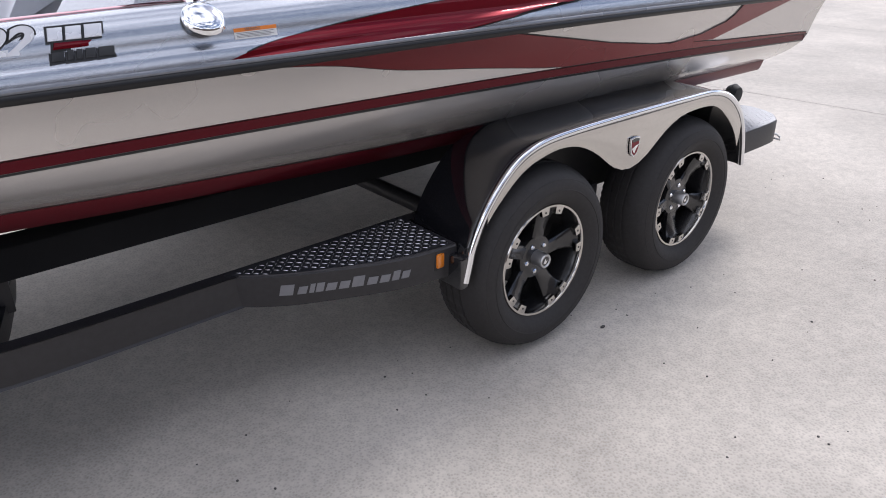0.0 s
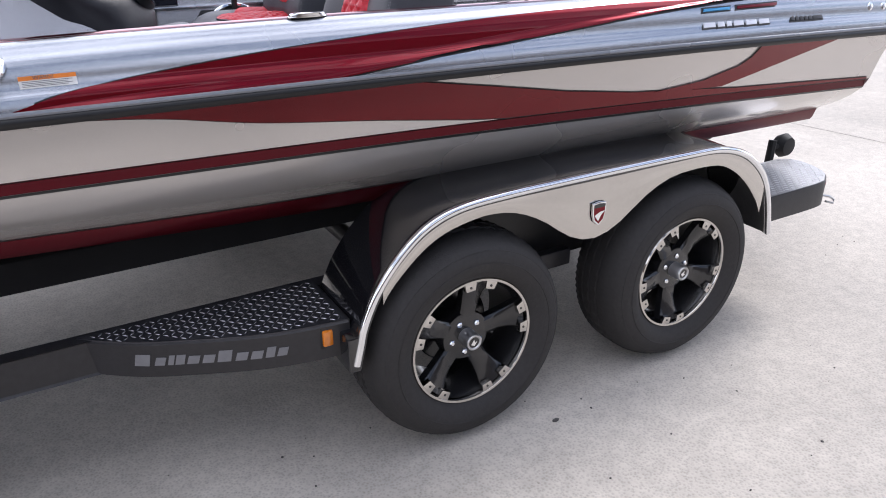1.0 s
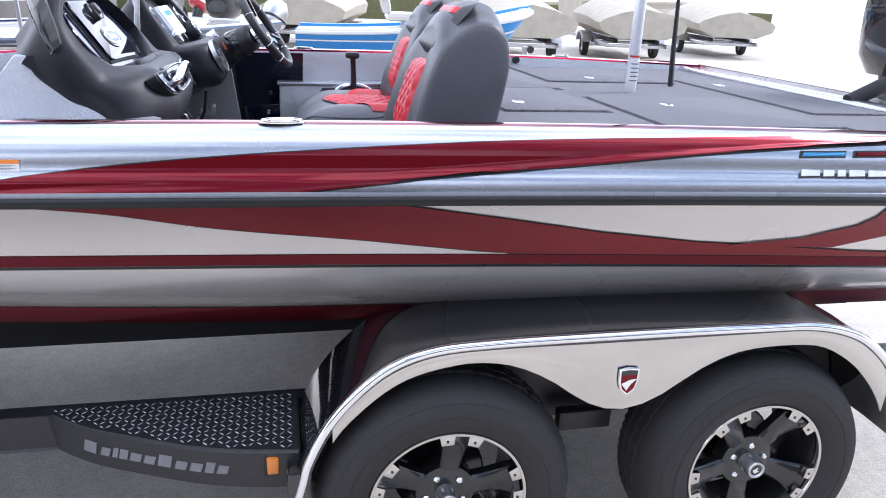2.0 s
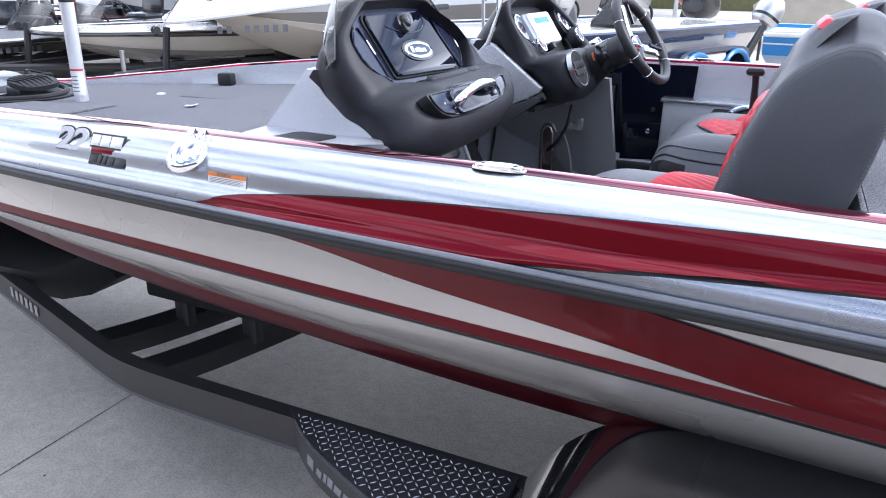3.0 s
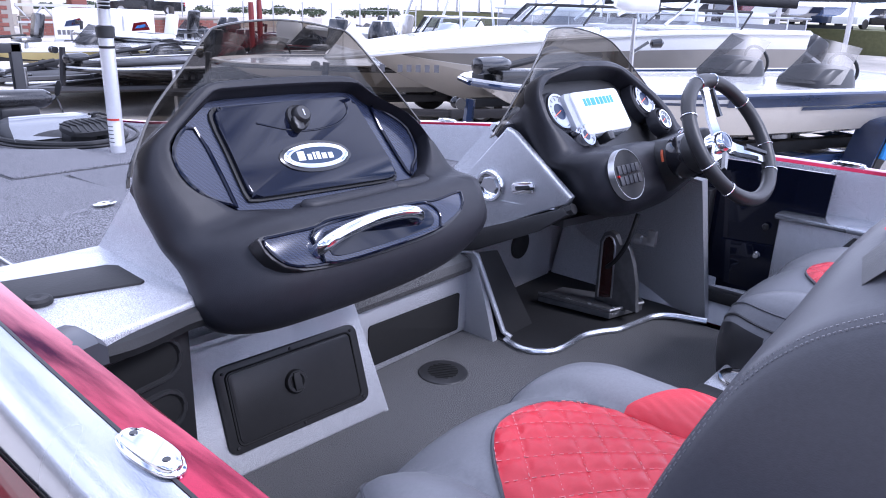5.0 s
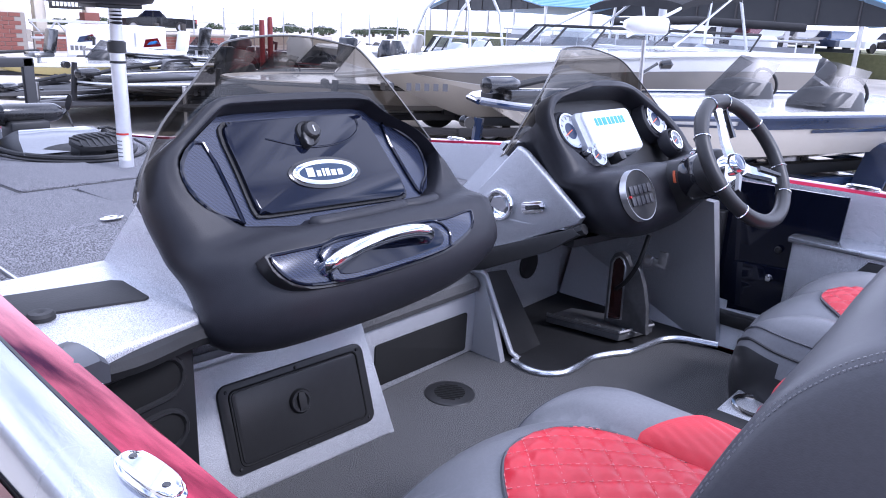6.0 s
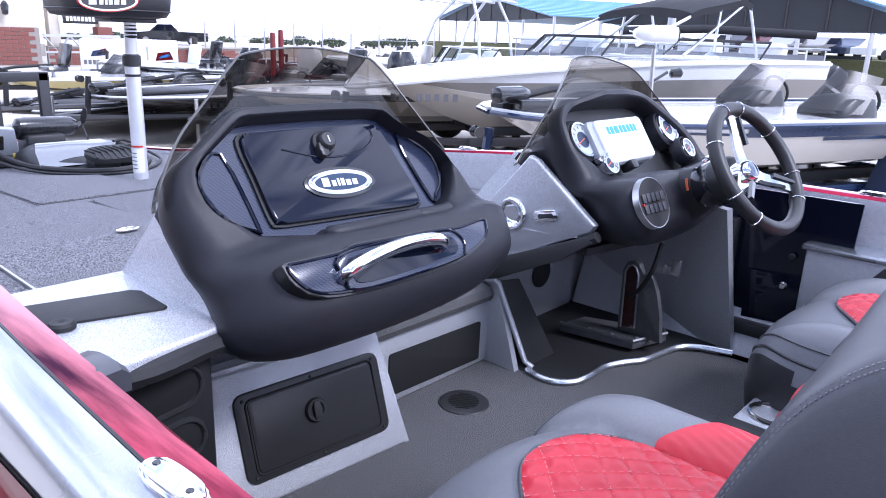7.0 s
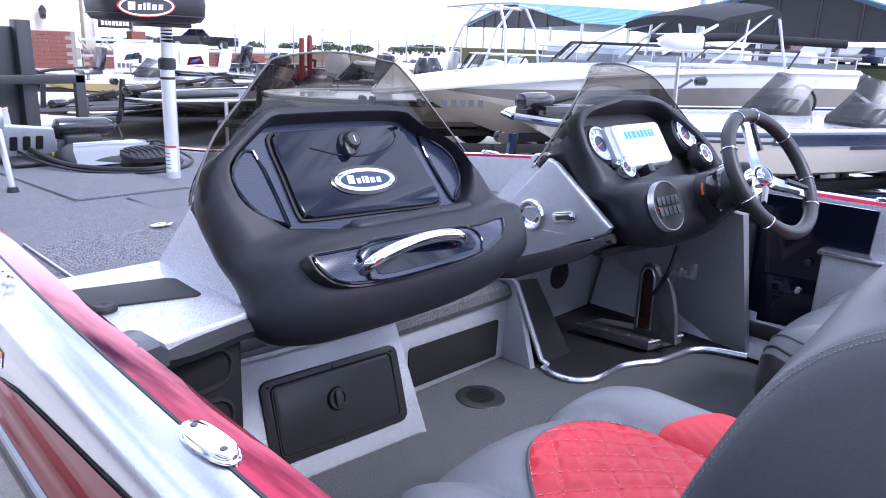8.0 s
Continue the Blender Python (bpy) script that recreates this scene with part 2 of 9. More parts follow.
def root_of(ob):
    while ob.parent:
        ob = ob.parent
    return ob


def mesh_of(name, bm, mats, sharp=38):
    me = bpy.data.meshes.new(name)
    bmesh.ops.recalc_face_normals(bm, faces=bm.faces)
    bm.to_mesh(me)
    bm.free()
    for m in (mats if isinstance(mats, (list, tuple)) else [mats]):
        me.materials.append(m)
    me.polygons.foreach_set("use_smooth", [True] * len(me.polygons))
    me.set_sharp_from_angle(angle=radians(sharp))
    return me


def part(name, bm, mats, parent, label="", m=None, sharp=38):
    """Link a bmesh (in world metres) or a shared mesh (with its pose m) as one part under a thing or a part."""
    if isinstance(bm, bpy.types.Mesh):
        ob = new(name, bm)
        ob.parent = parent
        if m is not None:
            ob.matrix_basis = m
    else:
        off = OFF.get(root_of(parent), Vector())
        bm.transform((m or Matrix()) if parent in LOCAL else Matrix.Translation(-off) @ (m or Matrix()))
        ob = new(name, mesh_of(name, bm, mats, sharp))
        ob.parent = parent
    if label:
        ob["label"] = label
    if parent in LOCAL:
        LOCAL.add(ob)
    return ob


LOCAL = set()


def loft(loops, closed=True, caps=True, mats=None):
    """A skin over loops of equal length. mats: a material index for each strip along the loop."""
    bm = bmesh.new()
    rings = [[bm.verts.new(p) for p in lp] for lp in loops]
    n = len(rings[0])
    for a, b in zip(rings, rings[1:]):
        for i in range(n if closed else n - 1):
            j = (i + 1) % n
            try:
                f = bm.faces.new((a[i], a[j], b[j], b[i]))
                if mats:
                    f.material_index = mats[i % len(mats)]
            except ValueError:
                pass
    if caps and closed:
        for r in (rings[0], rings[-1]):
            try:
                bm.faces.new(r)
            except ValueError:
                pass
    bmesh.ops.remove_doubles(bm, verts=bm.verts, dist=1e-5)
    return bm


def box(x0, x1, y0, y1, z0, z1, bev=0.006, m=None, seg=2):
    bm = bmesh.new()
    bmesh.ops.create_cube(bm, size=1.0)
    bm.transform(Matrix.Translation(((x0 + x1) / 2, (y0 + y1) / 2, (z0 + z1) / 2)) @ Matrix.Diagonal((abs(x1 - x0), abs(y1 - y0), abs(z1 - z0), 1)))
    if bev:
        bmesh.ops.bevel(bm, geom=bm.edges[:], offset=bev, segments=seg, profile=0.5, affect="EDGES")
    if m is not None:
        bm.transform(m)
    return bm


def tube(pts, r, n=8, closed=False, caps=True, flat=1.0):
    """A round bar along points; r may be one radius or one per point."""
    pts = [Vector(p) for p in pts]
    k = len(pts)
    rs = r if isinstance(r, (list, tuple)) else [r] * k
    loops, up = [], None
    for i, p in enumerate(pts):
        a, b = (pts[i - 1], pts[(i + 1) % k]) if closed else (pts[max(0, i - 1)], pts[min(k - 1, i + 1)])
        d = (b - a).normalized()
        if up is None:
            up = d.orthogonal().normalized()
        up = (up - d * up.dot(d)).normalized()
        s = d.cross(up)
        loops.append([p + (up * math.cos(q) + s * math.sin(q) * flat) * rs[i] for q in (2 * math.pi * j / n for j in range(n))])
    if closed:
        loops.append(loops[0])
    return loft(loops, caps=caps and not closed)


def smooth(pts, k=6, closed=False):
    """Catmull-Rom points through pts."""
    pts = [Vector(p) for p in pts]
    n, out = len(pts), []
    for i in range(n if closed else n - 1):
        g = (lambda j: pts[j % n]) if closed else (lambda j: pts[min(max(j, 0), n - 1)])
        p0, p1, p2, p3 = g(i - 1), g(i), g(i + 1), g(i + 2)
        for j in range(k):
            t = j / k
            out.append(0.5 * (2 * p1 + (p2 - p0) * t + (2 * p0 - 5 * p1 + 4 * p2 - p3) * t * t + (3 * p1 - p0 - 3 * p2 + p3) * t ** 3))
    if not closed:
        out.append(pts[-1])
    return out


def lathe(profile, n=32, m=None, arc=360):
    """Turn (radius, height) pairs about z."""
    full = arc >= 360
    loops = [[(r * math.cos(q), r * math.sin(q), h) for q in (radians(arc) * j / (n if full else n - 1) for j in range(n))] for r, h in profile]
    bm = loft(loops, closed=full, caps=False)
    if m is not None:
        bm.transform(m)
    return bm


def plate(poly, d0, d1, m=None, bev=0.0, seg=2):
    """A flat plate: polygon (u, v) thick from d0 to d1, posed by m (u, v, d to x, y, z)."""
    bm = bmesh.new()
    lo, hi = [bm.verts.new((u, v, d0)) for u, v in poly], [bm.verts.new((u, v, d1)) for u, v in poly]
    n = len(poly)
    top = bm.faces.new(hi)
    bm.faces.new(lo[::-1])
    for i in range(n):
        bm.faces.new((lo[i], lo[(i + 1) % n], hi[(i + 1) % n], hi[i]))
    if bev:
        bmesh.ops.bevel(bm, geom=list(top.edges), offset=bev, segments=seg, profile=0.5, affect="EDGES")
    if m is not None:
        bm.transform(m)
    return bm


def frame_of(o, u, v):
    """A pose whose x, y, z are u, v and their normal, at o."""
    u, v = Vector(u).normalized(), Vector(v).normalized()
    w = u.cross(v).normalized()
    v = w.cross(u)
    return Matrix(((u.x, v.x, w.x, o[0]), (u.y, v.y, w.y, o[1]), (u.z, v.z, w.z, o[2]), (0, 0, 0, 1)))


def oval(a, b, n=32, p=2.0, cx=0, cy=0):
    out = []
    for i in range(n):
        q = 2 * math.pi * i / n
        c, s = math.cos(q), math.sin(q)
        out.append((cx + a * math.copysign(abs(c) ** (2 / p), c), cy + b * math.copysign(abs(s) ** (2 / p), s)))
    return out


def rrect(w, h, r, n=4, cx=0, cy=0):
    out = []
    for sx, sy, a0 in ((1, 1, 0), (-1, 1, 90), (-1, -1, 180), (1, -1, 270)):
        for k in range(n + 1):
            q = radians(a0 + 90 * k / n)
            out.append((cx + sx * (w / 2 - r) + r * math.cos(q), cy + sy * (h / 2 - r) + r * math.sin(q)))
    return out


def join(*bms):
    out = bms[0]
    for b in bms[1:]:
        me = bpy.data.meshes.new("tmp")
        b.to_mesh(me)
        b.free()
        out.from_mesh(me)
        bpy.data.meshes.remove(me)
    return out


def lerp(a, b, t):
    return a + (b - a) * t


def interp(x, table):
    """Piecewise smooth value of x in (x, value) pairs."""
    if x <= table[0][0]:
        return table[0][1]
    for (x0, v0), (x1, v1) in zip(table, table[1:]):
        if x <= x1:
            return lerp(v0, v1, (x - x0) / (x1 - x0))
    return table[-1][1]

# ---- ground ----
def fall(y):
    """The slab dips a little under the boat."""
    return -0.036 * min(1.0, max(0.0, (3.0 - y) / 1.8))


def ground():
    bm = bmesh.new()
    xs = [-400, -60, -20, -8, -5, -3.5, -2.6, -2.15, -1, 0, 1, 2.4, 4, 8, 20, 60, 400]
    ys = [-400, -60, -20, -8, -4, -2.5, -1.2, 0, 1.2, 3, 6, 12, 25, 60, 400]
    grid = [[bm.verts.new((x, y, fall(y))) for y in ys] for x in xs]
    for i in range(len(xs) - 1):
        for j in range(len(ys) - 1):
            bm.faces.new((grid[i][j], grid[i + 1][j], grid[i + 1][j + 1], grid[i][j + 1]))
    me = mesh_of("ground", bm, concrete())
    ob = new("ground", me)
    tagged(ob, "pale grey worn concrete yard with saw-cut joints", "ground", kind="structure")
    # saw-cut joints as thin sunken-looking dark fillets
    jm = mat("joint filler", (0.06, 0.056, 0.05), 0.95)
    for x0, y0, x1, y1 in ((-2.16, -9, -2.13, 9), (5.20, -9, 3.45, 9), (-30, -6.1, 30, -6.0), (9.6, -9, 7.9, 9), (-30, 3.6, 30, 3.7), (-6.6, -9, -6.55, 9)):
        dx, dy = x1 - x0, y1 - y0
        n = Vector((-dy, dx, 0)).normalized() * 0.003
        b2 = bmesh.new()
        k = 90
        rows = []
        for i in range(k + 1):
            c = Vector((lerp(x0, x1, i / k), lerp(y0, y1, i / k), 0.0015 + fall(lerp(y0, y1, i / k))))
            w = n * (0.8 + 0.5 * noise.noise(c * 3))
            rows.append((b2.verts.new(c - w), b2.verts.new(c + w)))
        for a, b in zip(rows, rows[1:]):
            b2.faces.new((a[0], b[0], b[1], a[1]))
        part("joint", b2, jm, ob)
    # pebbles and crumbs
    b3 = bmesh.new()
    rnd = random.Random(5)
    for i in range(160):
        x, y, r = rnd.uniform(-3.2, 2.6), rnd.uniform(-2.6, -0.9), rnd.uniform(0.0015, 0.005)
        bmesh.ops.create_icosphere(b3, subdivisions=1, radius=r, matrix=Matrix.Translation((x, y, r * 0.4 - 0.036)) @ Matrix.Diagonal((1, rnd.uniform(0.6, 1.4), 0.6, 1)))
    bmesh.ops.create_icosphere(b3, subdivisions=1, radius=0.011, matrix=Matrix.Translation((0.268, -1.332, -0.032)) @ Matrix.Diagonal((1.3, 0.7, 0.5, 1)))
    g = new("grit", mesh_of("grit", b3, mat("dark grit", (0.08, 0.075, 0.07), 0.9)))
    tagged(g, "dark pebbles and crumbs scattered on the concrete", "grit", kind="stuff")
    return ob


ground()

# ---- the boat's hull: curves along its length (bow towards -x) ----
YC = -0.07
STERN, BOW = 1.87, -4.85


def curve(*table):
    xs, vs = [], []
    for p in smooth([(x, v, 0) for x, v in table], 8):
        xs.append(p.x), vs.append(p.y)
    xs, vs = np.array(xs), np.array(vs)
    o = np.argsort(xs)
    xs, vs = xs[o], vs[o]
    return lambda x: float(np.interp(x, xs, vs))


hb = curve((-4.85, 0.03), (-4.75, 0.16), (-4.5, 0.34), (-4.1, 0.53), (-3.6, 0.70), (-3, 0.844), (-2, 1.014), (-1, 1.111), (0, 1.149), (1, 1.18), (2, 1.20))
zr = curve((-4.85, 1.075), (-4, 1.06), (-3, 1.068), (-2, 1.088), (-1, 1.10), (0, 1.10), (1, 1.09), (2, 1.07))
zc = curve((-4.85, 1.14), (-4, 1.14), (-3, 1.155), (-2, 1.20), (-1, 1.24), (0, 1.249), (1, 1.24), (2, 1.212))
ok1 = curve((-4.85, 0.02), (-4, 0.045), (-3, 0.05), (-2, 0.062), (-1, 0.086), (0, 0.085), (2, 0.075))
zk1 = curve((-4.85, 1.0), (-4, 0.97), (-3, 0.955), (-2, 0.958), (-1, 0.957), (0, 0.943), (1, 0.916), (2, 0.876))
hch = curve((-4.85, 0.01), (-4.5, 0.16), (-4, 0.36), (-3, 0.62), (-2, 0.80), (-1.4, 0.862), (-1, 0.875), (-0.5, 0.89), (0, 0.905), (0.5, 0.92), (2, 0.93))
zch = curve((-4.85, 1.0), (-4.5, 0.95), (-4, 0.91), (-3, 0.835), (-2, 0.775), (-1.4, 0.747), (-1, 0.727), (-0.5, 0.707), (0, 0.70), (0.5, 0.695), (2, 0.68))
zke = curve((-4.85, 0.98), (-4.4, 0.80), (-4, 0.69), (-3.4, 0.58), (-2.6, 0.52), (-1, 0.50), (2, 0.50))
CREST = 0.10


def stern_x(x, z):
    """Shift the last stations so that the transom rakes forward below the rail."""
    lim = STERN - 0.12 * max(0.0, 0.90 - z)
    return min(x, lim)


def section(x):
    """Half-breadth and height round one side, lip to keel, as named points."""
    b, r, c = hb(x), zr(x), zc(x)
    h = max(b - CREST, 0.004)
    k, kz = max(b - ok1(x), 0.003), zk1(x)
    q, qz = hch(x), zch(x)
    q = min(q, k)
    sil = [(lerp(h, b - 0.016, f), lerp(c, r + 0.014, g)) for f, g in ((0, 0), (0.16, 0.02), (0.32, 0.06), (0.47, 0.125), (0.60, 0.21), (0.69, 0.31), (0.745, 0.42), (0.775, 0.53), (0.80, 0.63), (0.84, 0.70), (0.905, 0.75), (0.97, 0.82), (1.0, 1.0))]
    side = [(lerp(b - 0.016, k, f) - 0.006 * math.sin(math.pi * f), lerp(r - 0.010, kz, f)) for f in (0, 0.25, 0.5, 0.75, 1)]
    k2 = max(k - 0.014, 0.002)
    low = [(lerp(k2, q + 0.014, f) + 0.02 * math.sin(math.pi * f), lerp(kz - 0.032, qz + 0.05, f)) for f in (0, 0.2, 0.4, 0.6, 0.8, 1)]
    low = [(max(y, 0.001), z) for y, z in low]
    stripe = [(q + 0.014, qz + 0.05), (q + 0.004, qz + 0.012), (q - 0.004, qz)]
    return dict(lip=[(max(h - 0.052, 0.002), c - 0.010), (max(h - 0.046, 0.003), c + 0.001), (max(h - 0.02, 0.0035), c + 0.004), (h, c)], silver=sil, side=side,
                groove=[(k, kz), (k2, kz - 0.008), (k2, kz - 0.032)], low=low, stripe=stripe,
                bottom=[(q - 0.004, qz), (max(q - 0.05, 0.001), qz - 0.012), (max(q * 0.55, 0.001), lerp(qz, zke(x), 0.55)), (0.0, zke(x))])


def along(x0, x1, step=0.06):
    n = max(2, int(abs(x1 - x0) / step))
    return [lerp(x0, x1, i / n) for i in range(n + 1)]


def bow_dip(x, side):
    """The starboard bow sits lower than the port one."""
    return -interp(-x, ((1.5, 0.0), (2.5, 0.05), (3.1, 0.10), (3.5, 0.14), (4.85, 0.19))) if side > 0 else 0.0


def sag(bm):
    """The front deck falls a little towards the bow."""
    for v in bm.verts:
        v.co.z -= 0.049 * max(0.0, -1.9 - v.co.x)
    return bm


def strip(key, side, x0=BOW, x1=STERN, step=0.06):
    """One band of the hull's skin; side -1 is port."""
    return [[(stern_x(x, z), YC + side * y, z + bow_dip(x, side)) for y, z in section(x)[key]] for x in along(x0, x1, step)]


def on_band(key, x, f):
    """The point at the share f (0 top, 1 bottom) of a band, and its outward normal, on the port side."""
    pts = section(x)[key]
    d = [0.0]
    for (a, b), (c, e) in zip(pts, pts[1:]):
        d.append(d[-1] + math.hypot(c - a, e - b))
    s = min(max(f, 0.0), 1.0) * d[-1]
    for i in range(len(pts) - 1):
        if s <= d[i + 1] + 1e-9:
            t = (s - d[i]) / max(1e-9, d[i + 1] - d[i])
            y, z = lerp(pts[i][0], pts[i + 1][0], t), lerp(pts[i][1], pts[i + 1][1], t)
            ny, nz = -(pts[i + 1][1] - pts[i][1]), pts[i + 1][0] - pts[i][0]
            break
    n = Vector((0, ny, nz)).normalized()
    return y, z, n


def decal(key, x0, x1, top, bot, off, step=0.03, side=-1, rows=6, ledge=0.0):
    """A thin painted band that lies on the hull between two shares of a band; a ledge stands its lower edge proud."""
    bm = bmesh.new()
    cols = []
    for x in along(x0, x1, step):
        a, b = top(x), bot(x)
        col = []
        for i in range(rows + 1):
            y, z, n = on_band(key, x, lerp(a, b, i / rows))
            k = max(0.0, (i / rows - 0.66) / 0.34)
            o = off + ledge * k * k * (3 - 2 * k)
            col.append(bm.verts.new((stern_x(x, z), YC + side * (y + n.y * o), z + n.z * o + bow_dip(x, side))))
        cols.append(col)
    for a, b in zip(cols, cols[1:]):
        for i in range(rows):
            bm.faces.new((a[i], b[i], b[i + 1], a[i + 1]))
    return bm


boat = thing("bass_boat", (0, YC, 0.5), "silver, white and candy-red bass boat standing on its trailer", "boat")


def hull():
    for s in (-1, 1):
        gun = part("gunwale", loft(strip("silver", s), closed=False, caps=False), SILVER, boat, "silver metal-flake gunwale")
        part("gunwale_cap", loft(strip("lip", s), closed=False, caps=False), CAPRED, boat, "candy-red flake cap along the gunwale")
        skin = part("hull_side", loft(strip("side", s), closed=False, caps=False), HULLWHITE, boat, "pale silver hull side")
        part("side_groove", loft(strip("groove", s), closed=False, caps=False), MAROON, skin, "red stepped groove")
        part("lower_side", loft(strip("low", s), closed=False, caps=False), HULLWHITE, boat, "pale silver lower hull side")
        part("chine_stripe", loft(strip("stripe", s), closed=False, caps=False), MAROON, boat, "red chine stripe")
        part("hull_bottom", loft(strip("bottom", s), closed=False, caps=False), BLACKGEL, boat, "black hull bottom")
        # rubber rub rail with a rounded nose and a bright upper bead
        loops, bead = [], []
        for x in along(BOW, STERN, 0.06):
            b, r = hb(x), zr(x) + bow_dip(x, s)
            loops.append([(x, YC + s * max(0.001, b + o), r + h) for o, h in ((-0.03, -0.014), (-0.012, -0.016), (0.001, -0.013), (0.006, -0.006), (0.007, 0.000), (0.004, 0.006), (-0.004, 0.011), (-0.016, 0.014), (-0.03, 0.014))])
            bead.append((x, YC + s * max(0.001, b - 0.004), r + 0.0125))
        rail = part("rub_rail", loft(loops), RUBRAIL, boat, "black vinyl rub rail")
        part("rail_bead", tube(bead, 0.0062, 8), mat("grey rail insert", (0.20, 0.21, 0.23), 0.28, 0.3), rail)
        # dark pinstripes that edge the paint
        line = lambda key, f, w, x0, x1: decal(key, x0, x1, lambda x: f - w, lambda x: f + w, 0.0015, side=s, rows=1, step=0.06)
        part("pinstripe", line("groove", 0.02, 0.12, BOW + 0.3, STERN), PIN, skin)
        part("pinstripe", line("low", 0.02, 0.02, BOW + 0.3, STERN), PIN, skin)
        part("pinstripe", line("low", 0.985, 0.018, BOW + 0.3, STERN), PIN, skin)
        part("pinstripe", line("lip", 0.97, 0.03, BOW + 0.3, STERN), PIN, gun)
        # swoosh on the gunwale
        up = curve((-1.04, 0.998), (-1.0, 0.93), (-0.95, 0.85), (-0.86, 0.755), (-0.75, 0.67), (-0.59, 0.58), (-0.43, 0.51), (-0.23, 0.44), (-0.02, 0.37), (0.19, 0.315), (0.39, 0.275), (0.55, 0.245), (1.0, 0.14), (1.75, 0.035))
        lo_ = curve((-0.60, 1.06), (-0.42, 1.02), (-0.30, 0.955), (-0.18, 0.885), (-0.05, 0.805), (0.10, 0.725), (0.25, 0.65), (0.44, 0.55), (0.556, 0.49), (0.77, 0.39), (1.2, 0.21), (1.75, 0.05))
        lo = lambda x: min(1.0, lo_(x)) if x > -0.59 else 1.0
        part("swoosh_edge", decal("silver", -0.99, 1.75, lambda x: max(0, up(x) - 0.016), lambda x: up(x) + 0.006, 0.002, side=s, rows=3), PIN, gun)
        part("swoosh_edge", decal("silver", -0.99, 1.75, lambda x: max(up(x), lo(x) - 0.03), lambda x: min(1, lo(x) + 0.028), 0.0025, side=s, rows=5), PIN, gun)
        part("swoosh", decal("silver", -1.03, 1.73, up, lo, 0.0045, side=s, rows=28, ledge=0.007), RED, gun, "candy-red swoosh on the gunwale")
        # swoosh on the side below the rail
        bl = curve((-0.93, 0.01), (-0.764, 0.156), (-0.532, 0.48), (-0.244, 0.70), (-0.064, 0.84), (0.116, 0.955), (0.35, 0.985), (1.8, 0.99))
        bt = lambda x: 0.0 if x < -0.16 else interp(x, ((-0.16, 0.0), (0.012, 0.204), (0.184, 0.392), (0.36, 0.58), (0.628, 0.76), (1.1, 0.90), (1.8, 0.955)))
        part("swoosh_edge", decal("side", -0.95, 1.84, lambda x: max(0, bt(x) - 0.018), lambda x: min(1, bl(x) + 0.022), 0.0015, side=s), PIN, skin)
        part("swoosh", decal("side", -0.93, 1.84, bt, bl, 0.003, side=s), DULLRED, skin, "red swoosh along the hull side")
        # boomerang near the stern
        zb = lambda x: interp(x, ((0.72, 0.82), (1.02, 0.83), (1.2, 0.55), (1.52, 0.02)))
        part("boomerang", decal("side", 0.72, 1.52, lambda x: interp(x, ((0.72, 0.80), (0.92, 0.66), (1.06, 0.42), (1.10, 0.26), (1.12, 0.02), (1.52, 0.0))), zb, 0.0045, side=s, step=0.02), DULLRED, skin, "red boomerang stripe by the stern")
    # transom
    loops = []
    for s in (-1, 1):
        sec = section(STERN)
        pts = sec["lip"][1:] + sec["silver"][1:] + sec["side"] + sec["low"] + sec["stripe"][1:] + sec["bottom"][1:]
        loops.append([(stern_x(STERN, z) - 0.002, YC + s * max(y, 0.0), z) for y, z in pts])
    part("transom", loft(loops, closed=False, caps=False), HULLWHITE, boat)


hull()


